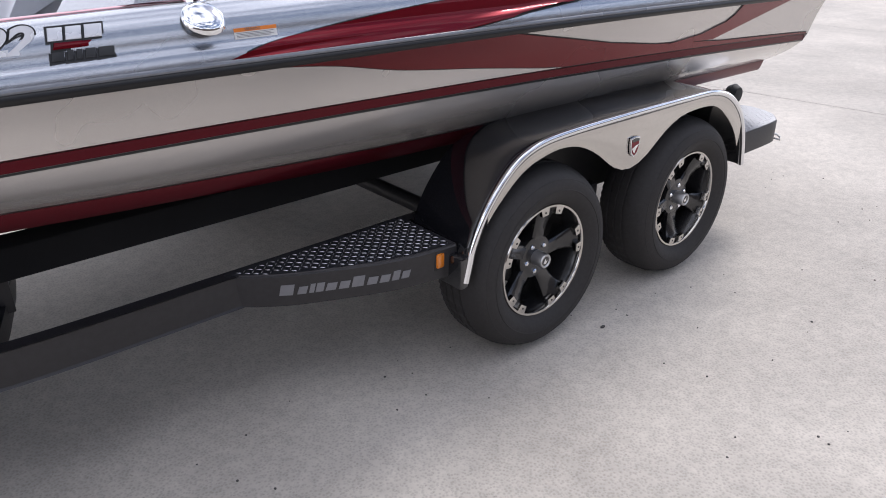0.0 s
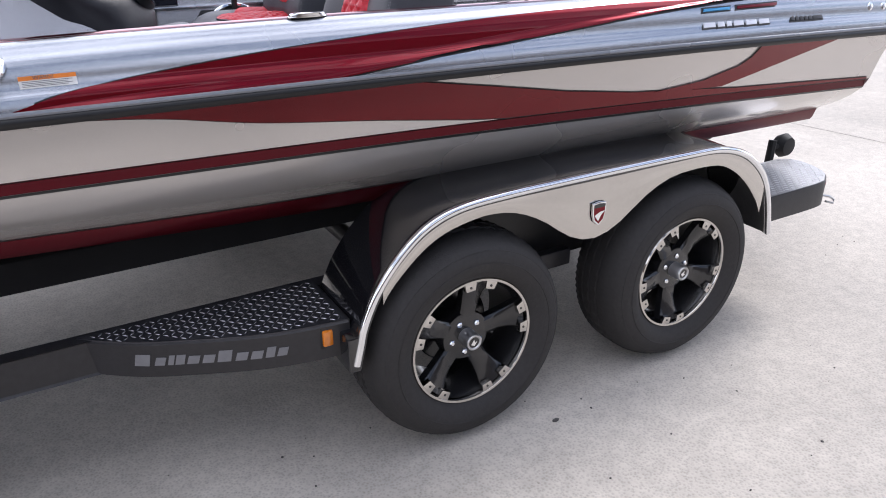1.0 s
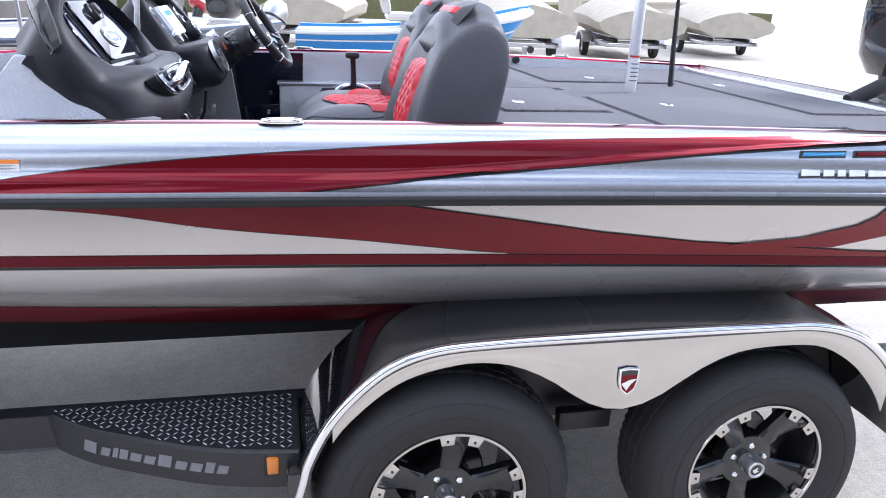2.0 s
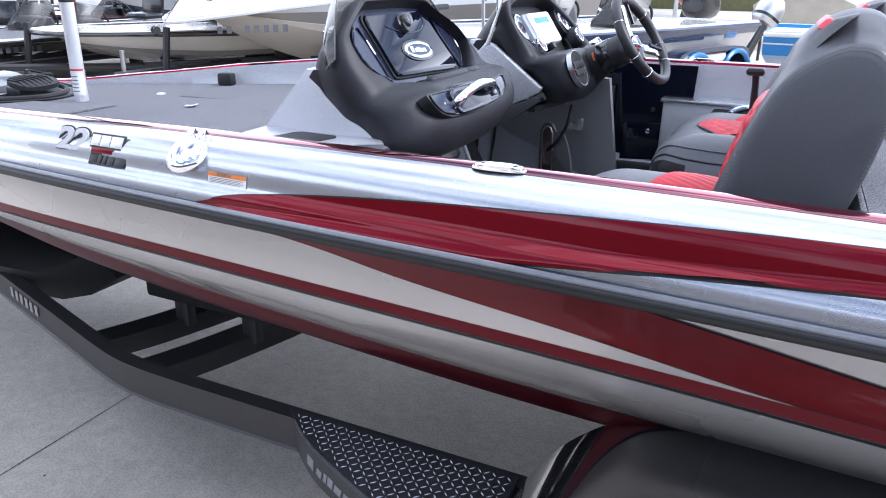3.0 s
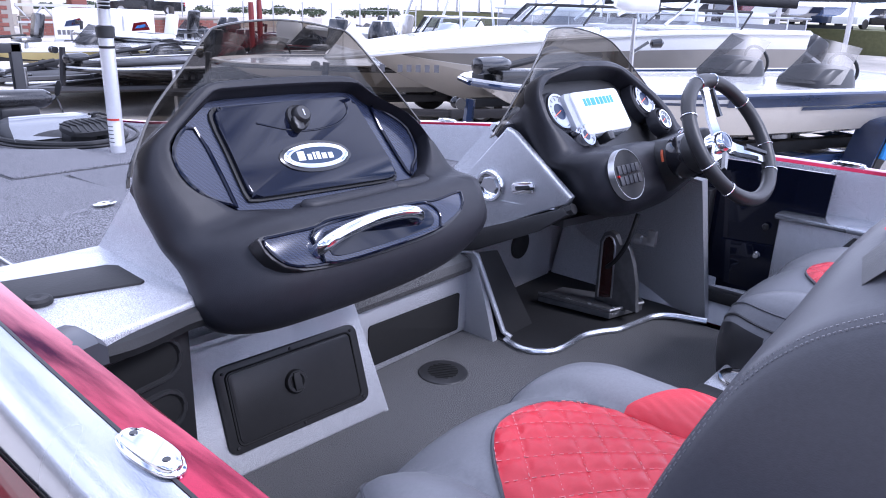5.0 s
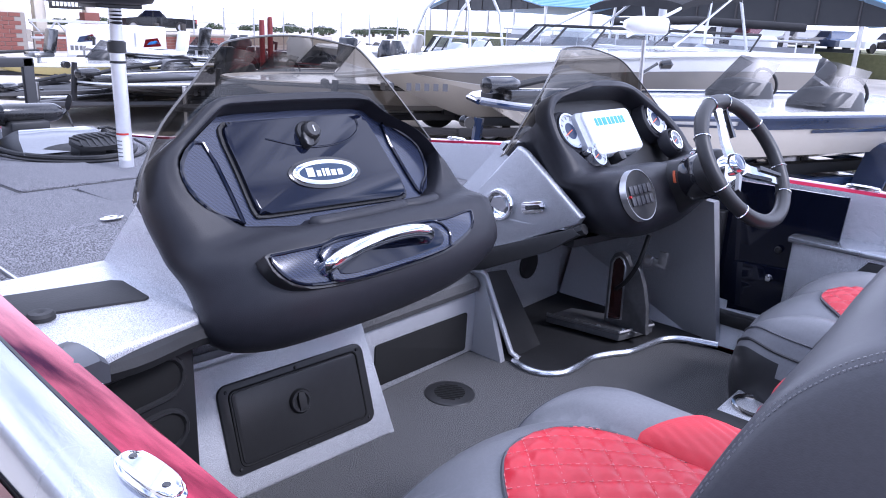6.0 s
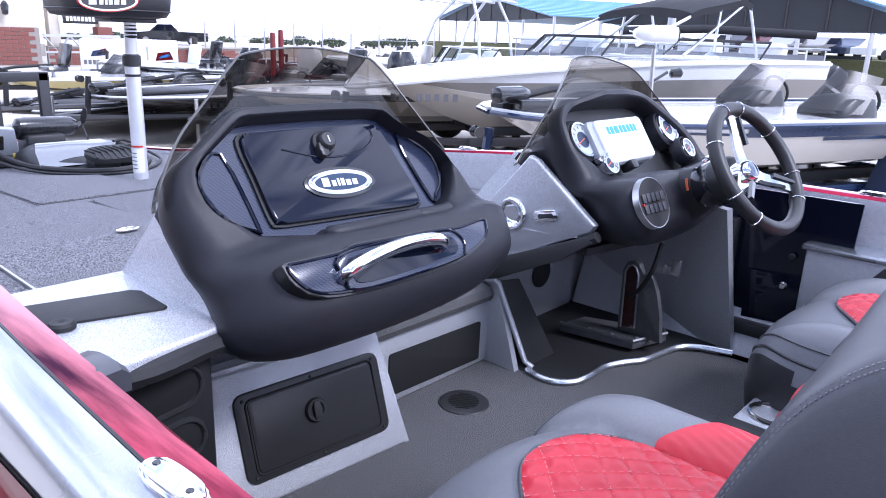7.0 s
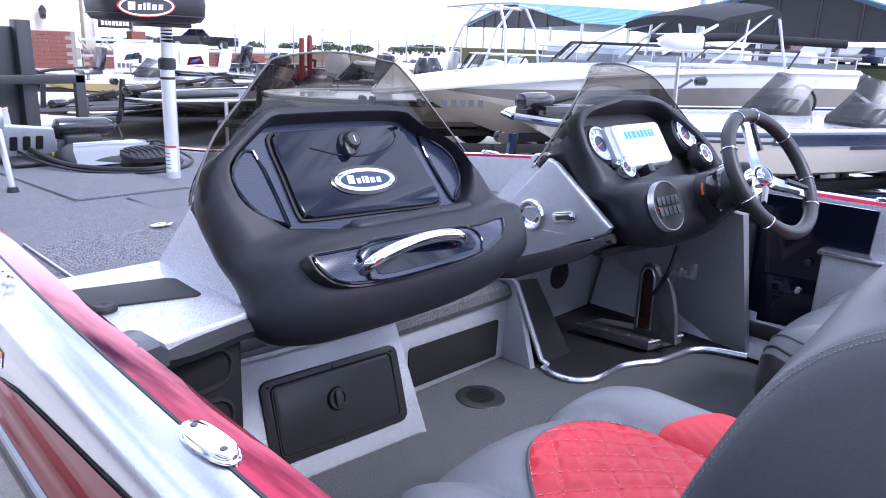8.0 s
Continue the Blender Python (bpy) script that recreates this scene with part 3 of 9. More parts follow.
def gunwale_trim():
    """Cleats, filler cap, warning label and raised emblems on the port gunwale."""
    cl = oval(0.045, 0.0145, 28, 2.6)
    for s, x in ((-1, -0.385), (1, -0.28), (1, -1.72), (1, 1.05), (-1, 1.3)):
        y = YC + s * (hb(x) - CREST - (0.004 if s < 0 else 0.02))
        if s < 0 and x > 1:
            y += 0.012
        c = part("cleat", join(plate(oval(0.050, 0.0170, 28, 2.4), 0, 0.003, pose(x, y, zc(x) + bow_dip(x, s) + 0.002, 0, 0, -3 * s), 0.0015), plate(cl, 0.003, 0.009, pose(x, y, zc(x) + bow_dip(x, s) + 0.002, 0, 0, -3 * s), 0.004, 3)), CHROME, boat, "polished pull-up cleat")
        for d in (-0.03, 0.03):
            part("screw", lathe(((0, 0.0005), (0.0035, 0.0005), (0.004, 0), (0.004, -0.004)), 10, pose(x + d, y, zc(x) + bow_dip(x, s) + 0.0115)), RIMBLK, c)
    # filler cap: a domed chrome disc lying on the sloping gunwale
    x = -1.07
    y, z, n = on_band("silver", x, 0.42)
    n = Vector((0, 0.62, 0.785))
    m = frame_of((x, YC - y - 0.010 * n.y, z + 0.008 * n.z), (1, 0, 0), Vector((0, n.z, n.y)))
    cap = part("filler_cap", lathe(((0.0, 0.016), (0.025, 0.0145), (0.038, 0.010), (0.045, 0.004), (0.048, -0.004)), 40, m), CHROME, boat, "domed chrome filler cap")
    part("hinge", join(box(-0.022, -0.008, 0.036, 0.062, -0.004, 0.012, 0.003, m), box(0.008, 0.022, 0.036, 0.062, -0.004, 0.012, 0.003, m)), CHROME, cap)
    # warning label
    lab = lambda x0, x1, a, b, o: decal("silver", x0, x1, lambda q: a, lambda q: b, o, rows=4, step=0.02)
    la = part("warning_label", lab(-1.008, -0.904, 0.572, 0.717, 0.0012), PAPER, boat, "white warning label with an orange head")
    part("label_head", lab(-1.008, -0.904, 0.572, 0.622, 0.0018), ORANGE, la)
    for i in range(4):
        part("print_line", lab(-1.003, -0.912 - 0.008 * (i % 2), 0.636 + 0.019 * i, 0.642 + 0.019 * i, 0.0018), INK, la)
    fo = bpy.data.curves.new("warning", "FONT")
    fo.body, fo.size, fo.align_x, fo.align_y, fo.extrude = "WARNING", 0.0115, "CENTER", "CENTER", 0.0002
    y, z, n = on_band("silver", -0.955, 0.597)
    tmp = bpy.data.objects.new("tmp", fo)
    me = bpy.data.meshes.new_from_object(tmp)
    bpy.data.objects.remove(tmp)
    me.materials.append(INK)
    me.transform(Matrix.Translation((0, -YC, -0.5)) @ frame_of((-0.955, YC - y - n.y * 0.0022, z + n.z * 0.0022), (1, 0, 0), (0, n.z, n.y)))
    part("label_word", me, None, la)

    def blocks(x, f, widths, h, gap, slant, key="silver", mt=EMBLEM, name="emblem_block", label="raised chrome emblem", tilt=0.0):
        """A maker's emblem as plain slanted chrome blocks."""
        for i, w in enumerate(widths):
            y, z, n = on_band(key, x, f + tilt * i)
            m = frame_of((x, YC - y - n.y * 0.001, z + n.z * 0.001), (1, 0, 0), (0, n.z, n.y))
            part("emblem_back", plate([(-0.004, -0.004), (w + 0.004, -0.004), (w + slant + 0.004, h + 0.004), (slant - 0.004, h + 0.004)], -0.002, 0.002, m), SATIN, boat)
            part(name, plate([(0, 0), (w, 0), (w + slant, h), (slant, h)], 0, 0.005, m, 0.0015), mt, boat, label)
            x += w + gap

    for mt, off, grow in ((SATIN, -0.001, 0.0030), (EMBLEM, 0.003, 0.0)):
        fo = bpy.data.curves.new("number", "FONT")
        fo.body, fo.size, fo.shear, fo.extrude, fo.offset = "22", 0.070, 0.25, 0.002, grow + 0.0026
        y, z, n = on_band("silver", -1.50, 0.568)
        tmp = bpy.data.objects.new("tmp", fo)
        me = bpy.data.meshes.new_from_object(tmp)
        bpy.data.objects.remove(tmp)
        me.materials.append(mt)
        me.transform(Matrix.Translation((0, -YC, -0.5)) @ frame_of((-1.508, YC - y - n.y * (0.001 + off), z + n.z * (0.001 + off)), (1, 0, 0), (0, n.z, n.y)) @ Matrix.Diagonal((1.4, 1, 1, 1)))
        part("emblem_number", me, None, boat, "raised chrome model number" if off > 0 else "")
    blocks(-1.385, 0.475, (0.028, 0.030, 0.034), 0.026, 0.005, 0.006, label="raised chrome model emblem")
    blocks(-1.380, 0.575, (0.110,), 0.013, 0.004, 0.005, mt=RED, label="red emblem bar")
    blocks(-1.388, 0.725, (0.024, 0.012, 0.012, 0.020, 0.032), 0.020, 0.005, 0.005, mt=SATIN, label="dark model emblem")
    blocks(0.85, 0.765, (0.052, 0.03, 0.022, 0.045, 0.052, 0.05), 0.036, 0.010, 0.012, label="chrome maker's emblem")
    blocks(0.85, 0.484, (0.12,), 0.010, 0.004, 0.004, label="blue emblem bar", mt=mat("emblem blue", (0.1, 0.35, 0.6), 0.15, 0.6))
    blocks(1.0, 0.464, (0.19,), 0.010, 0.004, 0.004, label="red emblem bar", mt=RED)
    blocks(1.26, 0.747, (0.018, 0.018, 0.018, 0.018, 0.018, 0.05), 0.018, 0.005, 0.005, mt=SATIN, label="dark emblem")
    for x in (1.70, 1.78):
        y, z, n = on_band("silver", x, 0.555)
        part("drain_fitting", lathe(((0, -0.001), (0.007, -0.001), (0.008, 0.003), (0.014, 0.002), (0.015, -0.003)), 16, frame_of((x, YC - y, z), (1, 0, 0), (0, n.z, n.y))), CHROME, boat)


gunwale_trim()

# ---- the trailer ----
trailer = thing("boat_trailer", (0, YC, 0.0), "black tandem-axle boat trailer with stainless fender trim", "trailer")


def wheel_meshes():
    """Meshes of one wheel, axle along y, outer face towards -y, hub face at y = 0."""
    turn = Matrix.Rotation(radians(90), 4, "X")
    n = 156
    prof = [(0.200, -0.018), (0.212, -0.006), (0.240, 0.004), (0.272, 0.004), (0.294, -0.006), (0.305, -0.020), (0.3105, -0.034), (0.3155, -0.050), (0.3165, -0.066), (0.3105, -0.068),
            (0.3105, -0.074), (0.317, -0.076), (0.318, -0.100), (0.312, -0.102), (0.312, -0.109), (0.318, -0.111), (0.317, -0.136), (0.3105, -0.138), (0.3105, -0.145), (0.3165, -0.147),
            (0.3155, -0.165), (0.305, -0.195), (0.272, -0.217), (0.240, -0.217), (0.205, -0.200)]
    prof = [(r if r < 0.212 else 0.212 + (r - 0.212) * 1.226, h + (0.026 * math.sin(math.pi * (r - 0.2) / 0.115) if h > -0.045 and 0.2 < r < 0.315 else 0.0)) for r, h in prof]
    loops = []
    for k, (r, h) in enumerate(prof):
        lp = []
        for j in range(n):
            q = 2 * math.pi * j / n
            cut = 0.005 if (5 <= k <= 8 and j % 2 == 0) or (k in (11, 12, 15, 16) and j % 4 == 1) or (19 <= k <= 21 and j % 2 == 0) else 0.0
            rr = r - cut
            lp.append((rr * math.cos(q), rr * math.sin(q), h))
        loops.append(lp)
    tyre = loft(loops, caps=False)
    tyre.transform(turn)
    # raised sidewall ring and lettering blocks
    ring = lathe(((0.262, 0.027), (0.263, 0.0295), (0.266, 0.0295), (0.267, 0.027)), 72, turn)
    ring2 = lathe(((0.297, 0.016), (0.298, 0.0195), (0.301, 0.0185), (0.302, 0.013)), 72, turn)
    tyre = join(tyre, ring, ring2)
    barrel = lathe(((0.206, -0.006), (0.203, -0.012), (0.196, -0.030), (0.186, -0.060), (0.184, -0.19), (0.2, -0.2)), 48, turn)
    drum = lathe(((0.0, -0.125), (0.12, -0.125), (0.125, -0.13), (0.125, -0.18), (0, -0.18)), 32, turn)
    lip = lathe(((0.196, -0.012), (0.197, -0.002), (0.199, 0.002), (0.206, 0.003), (0.2100, -0.002), (0.208, -0.012)), 72, turn)
    # five broad spokes
    sp = []
    for i in range(5):
        q = radians(72 * i + 90)
        rot = Matrix.Rotation(q, 4, "Z")
        lp = []
        for r, w, h in ((0.045, 0.030, -0.045), (0.075, 0.028, -0.044), (0.11, 0.029, -0.041), (0.145, 0.035, -0.034), (0.170, 0.044, -0.024), (0.192, 0.052, -0.014)):
            lp.append([Vector(p) for p in ((r, -w, h - 0.030), (r, -w, h - 0.004), (r, -w * 0.72, h + 0.003), (r, w * 0.72, h + 0.003), (r, w, h - 0.004), (r, w, h - 0.030))])
        b = loft(lp)
        b.transform(turn @ rot)
        sp.append(b)
    hubdisc = lathe(((0.0, -0.040), (0.064, -0.040), (0.078, -0.044), (0.082, -0.056), (0.082, -0.09)), 40, turn)
    spokes = join(hubdisc, *sp)
    # machined tab for the lip, with its bolt
    tab = plate([(0.172, -0.0160), (0.201, -0.021), (0.201, 0.021), (0.172, 0.0160)], -0.016, 0.001, None, 0.002)
    tab.transform(turn)
    bolt = lathe(((0, 0.0022), (0.0038, 0.0022), (0.0042, 0.0008)), 10, turn @ Matrix.Translation((0.184, 0, 0)))
    cap = lathe(((0.0, 0.004), (0.018, 0.004), (0.020, 0.007), (0.0245, 0.007), (0.027, 0.003), (0.029, -0.06)), 32, turn)
    capface = join(lathe(((0.0, 0.0045), (0.0175, 0.0045)), 24, turn), )
    badge = join(plate([(-0.010, -0.007), (-0.002, 0.011), (0.002, 0.0), (0.010, 0.004), (0.003, -0.011)], 0.0047, 0.0057, turn))
    nut = lathe(((0.0, 0.004), (0.006, 0.0035), (0.0095, 0.0), (0.0105, -0.02)), 6, turn)
    return dict(barrel=mesh_of("wheel", join(barrel, drum), RIMBLK), tyre=mesh_of("tyre", tyre, TYRE, 50), lip=mesh_of("rim_lip", lip, STAINLESS), spokes=mesh_of("spokes", spokes, RIMBLK),
                tab=mesh_of("rim_tab", tab, STAINLESS, 25), bolt=mesh_of("rim_bolt", bolt, RIMBLK), cap=mesh_of("centre_cap", cap, STEEL), face=mesh_of("cap_face", capface, RIMBLK), badge=mesh_of("cap_badge", badge, CHROME), nut=mesh_of("lug_nut", nut, CHROME))


WM = wheel_meshes()


def wheel(x, y, spin, flip=False):
    rz = 180 if flip else 0
    m = Matrix.Translation((x, y - YC, 0.306)) @ Matrix.Rotation(radians(rz), 4, "Z") @ Matrix.Rotation(radians(spin), 4, "Y")
    w = part("wheel", WM["barrel"], None, trailer, "black alloy wheel with machined rim tabs", m)
    part("tyre", WM["tyre"], None, w, "black road tyre")
    part("rim_lip", WM["lip"], None, w, "machined rim lip")
    s = part("spokes", WM["spokes"], None, w)
    for i in range(10):
        m_ = Matrix.Rotation(radians(36 * i + 18 + (-7 if i % 2 else 7) + 90), 4, "Y")
        part("rim_tab", WM["tab"], None, w, "", m_)
        part("rim_bolt", WM["bolt"], None, w, "", m_)
    part("centre_cap", WM["cap"], None, w, "steel centre cap")
    part("cap_face", WM["face"], None, w)
    part("cap_badge", WM["badge"], None, w)
    for i in range(5):
        q = radians(72 * i + 54)
        part("lug_nut", WM["nut"], None, w, "", Matrix.Translation((0.052 * math.cos(q), -0.0 - 0.002, 0.052 * math.sin(q))) @ Matrix.Translation((0, 0.038, 0)))


wheel(0.0, -1.247, 8)
wheel(0.885, -1.243, 40)
wheel(0.0, 1.092, 15, True)
wheel(0.885, 1.088, 50, True)

FENDER = [(-0.377, 0.348), (-0.362, 0.405), (-0.347, 0.462), (-0.303, 0.552), (-0.236, 0.636), (-0.153, 0.703), (-0.05, 0.738), (0.10, 0.748), (0.30, 0.750), (0.55, 0.750), (0.80, 0.748), (0.98, 0.742), (1.113, 0.705), (1.21, 0.635), (1.265, 0.56), (1.30, 0.47), (1.325, 0.363)]


def fender(s):
    yo = YC + s * 1.18
    yi = YC + s * 0.905
    top = [(p.x, p.y) for p in smooth([(x, z, 0) for x, z in FENDER], 5)]
    loops = []
    for x, z in top:
        c = Vector((x - 0.47, 0, z - 0.3)).normalized()
        o = Vector((x, 0, z))
        loops.append([(o + c * a + Vector((0, YC + s * y, 0)))[:] for y, a in ((1.182, -0.012), (1.182, 0.0), (1.176, 0.006), (1.15, 0.012), (1.05, 0.018), (0.95, 0.018), (0.895, 0.014), (0.895, 0.004), (1.05, 0.006), (1.15, 0.0))])
    f = part("fender", loft(loops), FENDERBLK, trailer, "gloss black double fender")
    # bright edge trim
    part("fender_trim", tube([(x, yo - s * 0.004, z + 0.004) for x, z in top], 0.0125, 10), CHROME, f, "polished fender edge trim")
    # side skirt: narrow over the wheels, deep between them
    lowz = curve((-0.39, 0.30), (-0.355, 0.33), (-0.30, 0.50), (-0.22, 0.60), (-0.12, 0.672), (0.0, 0.703), (0.087, 0.703), (0.16, 0.685), (0.24, 0.645), (0.31, 0.595), (0.37, 0.560), (0.435, 0.545), (0.50, 0.556), (0.56, 0.585), (0.64, 0.64), (0.72, 0.678), (0.80, 0.695), (0.93, 0.697), (1.02, 0.68), (1.12, 0.62), (1.20, 0.54), (1.25, 0.46), (1.30, 0.36))
    bm = bmesh.new()
    cols = []
    for x, z in top:
        if -0.30 < x < 1.25:
            lo = min(lowz(x), z - 0.012)
            cols.append([bm.verts.new((x, yo + s * 0.003 * math.sin(math.pi * i / 4), lerp(z, lo, i / 4))) for i in range(5)])
    for a, b in zip(cols, cols[1:]):
        for i in range(4):
            bm.faces.new((a[i], b[i], b[i + 1], a[i + 1]))
    geo_ = bmesh.ops.extrude_face_region(bm, geom=bm.faces[:])
    bmesh.ops.translate(bm, verts=[v for v in geo_["geom"] if isinstance(v, bmesh.types.BMVert)], vec=(0, -s * 0.004, 0))
    part("fender_skirt", bm, STAINLESS, f, "mirror-polished stainless skirt")
    # front and rear returns
    part("fender_end", box(-0.40, -0.36, min(yo, yi), max(yo, yi), 0.33, 0.44, 0.008), FENDERBLK, f)
    if s < 0:
        # shield badge
        m = frame_of((0.445, yo - 0.008, 0.632), (1, 0, 0), (0, 0, 1))
        sh = [(-0.027, 0.034), (0.0, 0.038), (0.027, 0.034), (0.026, 0.0), (0.019, -0.024), (0.0, -0.040), (-0.019, -0.024), (-0.026, 0.0)]
        b = part("shield_badge", plate(sh, -0.002, 0.005, m, 0.002), CHROME, f, "chrome shield badge with a red field")
        part("badge_field", plate([(x * 0.82, y * 0.84) for x, y in sh], 0.0045, 0.006, m), RED, b)
        part("badge_head", plate([(-0.021, 0.020), (0.021, 0.020), (0.022, 0.030), (0, 0.033), (-0.022, 0.030)], 0.0058, 0.007, m), RIMBLK, b)
        part("badge_wave", plate([(-0.02, -0.004), (0.002, 0.006), (0.022, 0.008), (0.006, -0.006), (-0.004, -0.024)], 0.0058, 0.0072, m), CHROME, b)
    # inner liner behind the wheels
    well = [(x, z - 0.004) for x, z in top] + [(1.30, 0.36), (-0.36, 0.36)]
    part("wheel_well", plate(well, -0.004, 0.004, frame_of((0, YC + s * 0.90, 0), (1, 0, 0), (0, 0, 1))), SATIN, f)


fender(-1)
fender(1)

RAILPATH = [(1.66, 0.885), (1.2, 0.880), (-0.2, 0.876), (-1.05, 0.874), (-1.40, 0.872), (-1.56, 0.866), (-1.67, 0.852), (-1.80, 0.818), (-1.95, 0.772), (-2.5, 0.602), (-3.1, 0.42), (-4.2, 0.13), (-4.9, 0.03)]


def beam(pts, w, z0, z1, bev=0.006):
    """A box beam swept along points in plan; w is its width, laid off inwards."""
    pts = [Vector((x, y, 0)) for x, y in pts]
    loops = []
    for i, p in enumerate(pts):
        d = (pts[min(i + 1, len(pts) - 1)] - pts[max(i - 1, 0)]).normalized()
        n = Vector((-d.y, d.x, 0))
        q = p + n * w
        c = bev
        loops.append([(p + n * c).to_tuple()[:2] + (z0,), (p.x, p.y, z0 + c), (p.x, p.y, z1 - c), (p + n * c).to_tuple()[:2] + (z1,),
                      (q - n * c).to_tuple()[:2] + (z1,), (q.x, q.y, z1 - c), (q.x, q.y, z0 + c), (q - n * c).to_tuple()[:2] + (z0,)])
    return loft(loops)


def steps_and_rails():
    for s in (-1, 1):
        path = [(p.x, YC + s * p.y) for p in smooth([(x, y, 0) for x, y in RAILPATH], 5)]
        part("main_rail", beam(path, 0.036 * s, 0.363, 0.468), FRAMEBLK, trailer, "black box-section frame rail")
        # front step: tread plate on a curved fascia
        edge = smooth([(-1.02, 0.853, 0), (-0.90, 0.945, 0), (-0.777, 1.007, 0), (-0.625, 1.072, 0), (-0.50, 1.105, 0), (-0.372, 1.122, 0)], 6)
        poly = [(-0.372, 0.846), (-1.02, 0.846)] + [(p.x, p.y) for p in edge]
        flip = Matrix.Translation((0, YC, 0)) @ Matrix.Diagonal((1, s, 1, 1))
        st = part("front_step", plate(poly, 0.455, 0.470, flip), TREAD, trailer, "aluminium tread plate step")
        part("tread_pattern", tread(poly, 0.470, flip), TREADUP, st, "raised tread ridges")
        fl = []
        for p in edge:
            fl.append([(p.x, YC + s * p.y, 0.466), (p.x, YC + s * (p.y + 0.006), 0.462), (p.x + 0.01, YC + s * (p.y + 0.004), 0.362), (p.x + 0.012, YC + s * (p.y - 0.03), 0.352), (p.x, YC + s * (p.y - 0.012), 0.462)])
        fa = part("step_fascia", loft(fl), FRAMEBLK, st, "curved black step fascia")
        part("step_end", box(-0.378, -0.366, YC + s * 0.85, YC + s * 1.122, 0.37, 0.468, 0.003), FRAMEBLK, st)
        # maker's lettering on the fascia as plain silver blocks
        run = [0.0]
        for p0, p1 in zip(edge, edge[1:]):
            run.append(run[-1] + (p1 - p0).length)
        along_ = 0.140
        for w, h in ((0.052, 1.0), (0.034, 0.7), (0.019, 0.85), (0.030, 0.85), (0.039, 0.7), (0.039, 0.7), (0.046, 1.0), (0.039, 0.7), (0.039, 0.7), (0.030, 0.9), (0.034, 0.7)):
            a = max(i for i in range(len(run) - 1) if run[i] <= along_)
            p, d = edge[a].lerp(edge[a + 1], (along_ - run[a]) / (run[a + 1] - run[a])), (edge[a + 1] - edge[a]).normalized()
            m = frame_of((p.x + 0.006, YC + s * (p.y + 0.0062), 0.400), (-s * d.x, -d.y, 0), (0, 0, 1))
            poly_ = [(0, 0), (w * 0.76, 0), (w * 0.76 + 0.008, 0.034 * h), (0.008, 0.034 * h)]
            part("fascia_block", plate(poly_ if s < 0 else [(-u, v) for u, v in poly_][::-1], -0.003, 0.0012, m), mat("dull silver print", (0.19, 0.19, 0.20), 0.5), fa, "silver lettering block")
            along_ += w
        mk = part("marker_light", box(-0.448, -0.418, YC + s * 1.120 - 0.006, YC + s * 1.120 + 0.014, 0.402, 0.452, 0.006), AMBER, trailer, "amber side marker light")
        part("marker_base", box(-0.455, -0.411, YC + s * 1.115 - 0.004, YC + s * 1.115 + 0.006, 0.394, 0.462, 0.004), RUBBER, mk)
        # rear step behind the fender with its tail light
        rp = [(1.34, 0.84), (1.80, 0.84)] + [(p.x, p.y) for p in smooth([(1.85, 0.87, 0), (1.86, 0.93, 0), (1.82, 1.04, 0), (1.75, 1.10, 0), (1.66, 1.13, 0), (1.34, 1.133, 0)], 5)]
        rs = part("rear_step", plate(rp, 0.475, 0.490, flip), mat("worn tread alloy", (0.36, 0.365, 0.38), 0.5, 0.7, var=0.15), trailer, "bright tread plate step behind the fender")
        part("tread_pattern", tread(rp, 0.490, flip), TREADUP, rs)
        out = [Vector((x, y, 0)) for x, y in rp[2:]]
        part("step_fascia", loft([[(p.x, YC + s * (p.y + 0.003), 0.488), (p.x + 0.004, YC + s * (p.y + 0.006), 0.482), (p.x + 0.004, YC + s * (p.y + 0.006), 0.385), (p.x, YC + s * (p.y - 0.01), 0.380), (p.x, YC + s * (p.y - 0.01), 0.486)] for p in out]), FRAMEBLK, rs)
        part("tail_light", lathe(((0, 0.016), (0.02, 0.014), (0.031, 0.006), (0.033, -0.012)), 24, frame_of((1.845, YC + s * 1.03, 0.435), (-0.45, s * 0.9, 0) if s > 0 else (0.45, 0.9, 0), (0, 0, 1))), REDLENS, trailer, "round red tail light")
        part("guide_roller", join(tube([(1.80, YC + s * 0.80, 0.46), (1.82, YC + s * 0.79, 0.56)], 0.018, 8), lathe(((0, 0.035), (0.04, 0.03), (0.055, 0.0), (0.04, -0.03), (0, -0.035)), 16, frame_of((1.90, YC + s * 0.79, 0.525), (1, 0, 0), (0, 0, 1))), tube([(1.81, YC + s * 0.79, 0.53), (1.90, YC + s * 0.79, 0.525)], 0.014, 8)), RUBBER, trailer, "black rubber guide roller")
        part("tie_down", tube([(1.79, YC + s * 1.05, 0.395), (1.85, YC + s * 1.08, 0.38), (1.87, YC + s * 1.09, 0.365), (1.85, YC + s * 1.10, 0.357), (1.81, YC + s * 1.09, 0.37)], 0.005, 6), STEEL, trailer)
        # carpeted bunks
        part("bunk", box(-1.95, 1.75, YC + s * 0.40 - 0.06, YC + s * 0.40 + 0.06, 0.455, 0.56, 0.012, None), mat("black bunk carpet", (0.007, 0.007, 0.008), 0.95), trailer, "carpeted hull bunk")
        for x in (-1.83, -1.52, 0.45, 1.5):
            part("bunk_bracket", box(x - 0.03, x + 0.03, YC + s * 0.40 - 0.02, YC + s * 0.40 + 0.02, 0.34, 0.50, 0.004), FRAMEBLK, trailer)
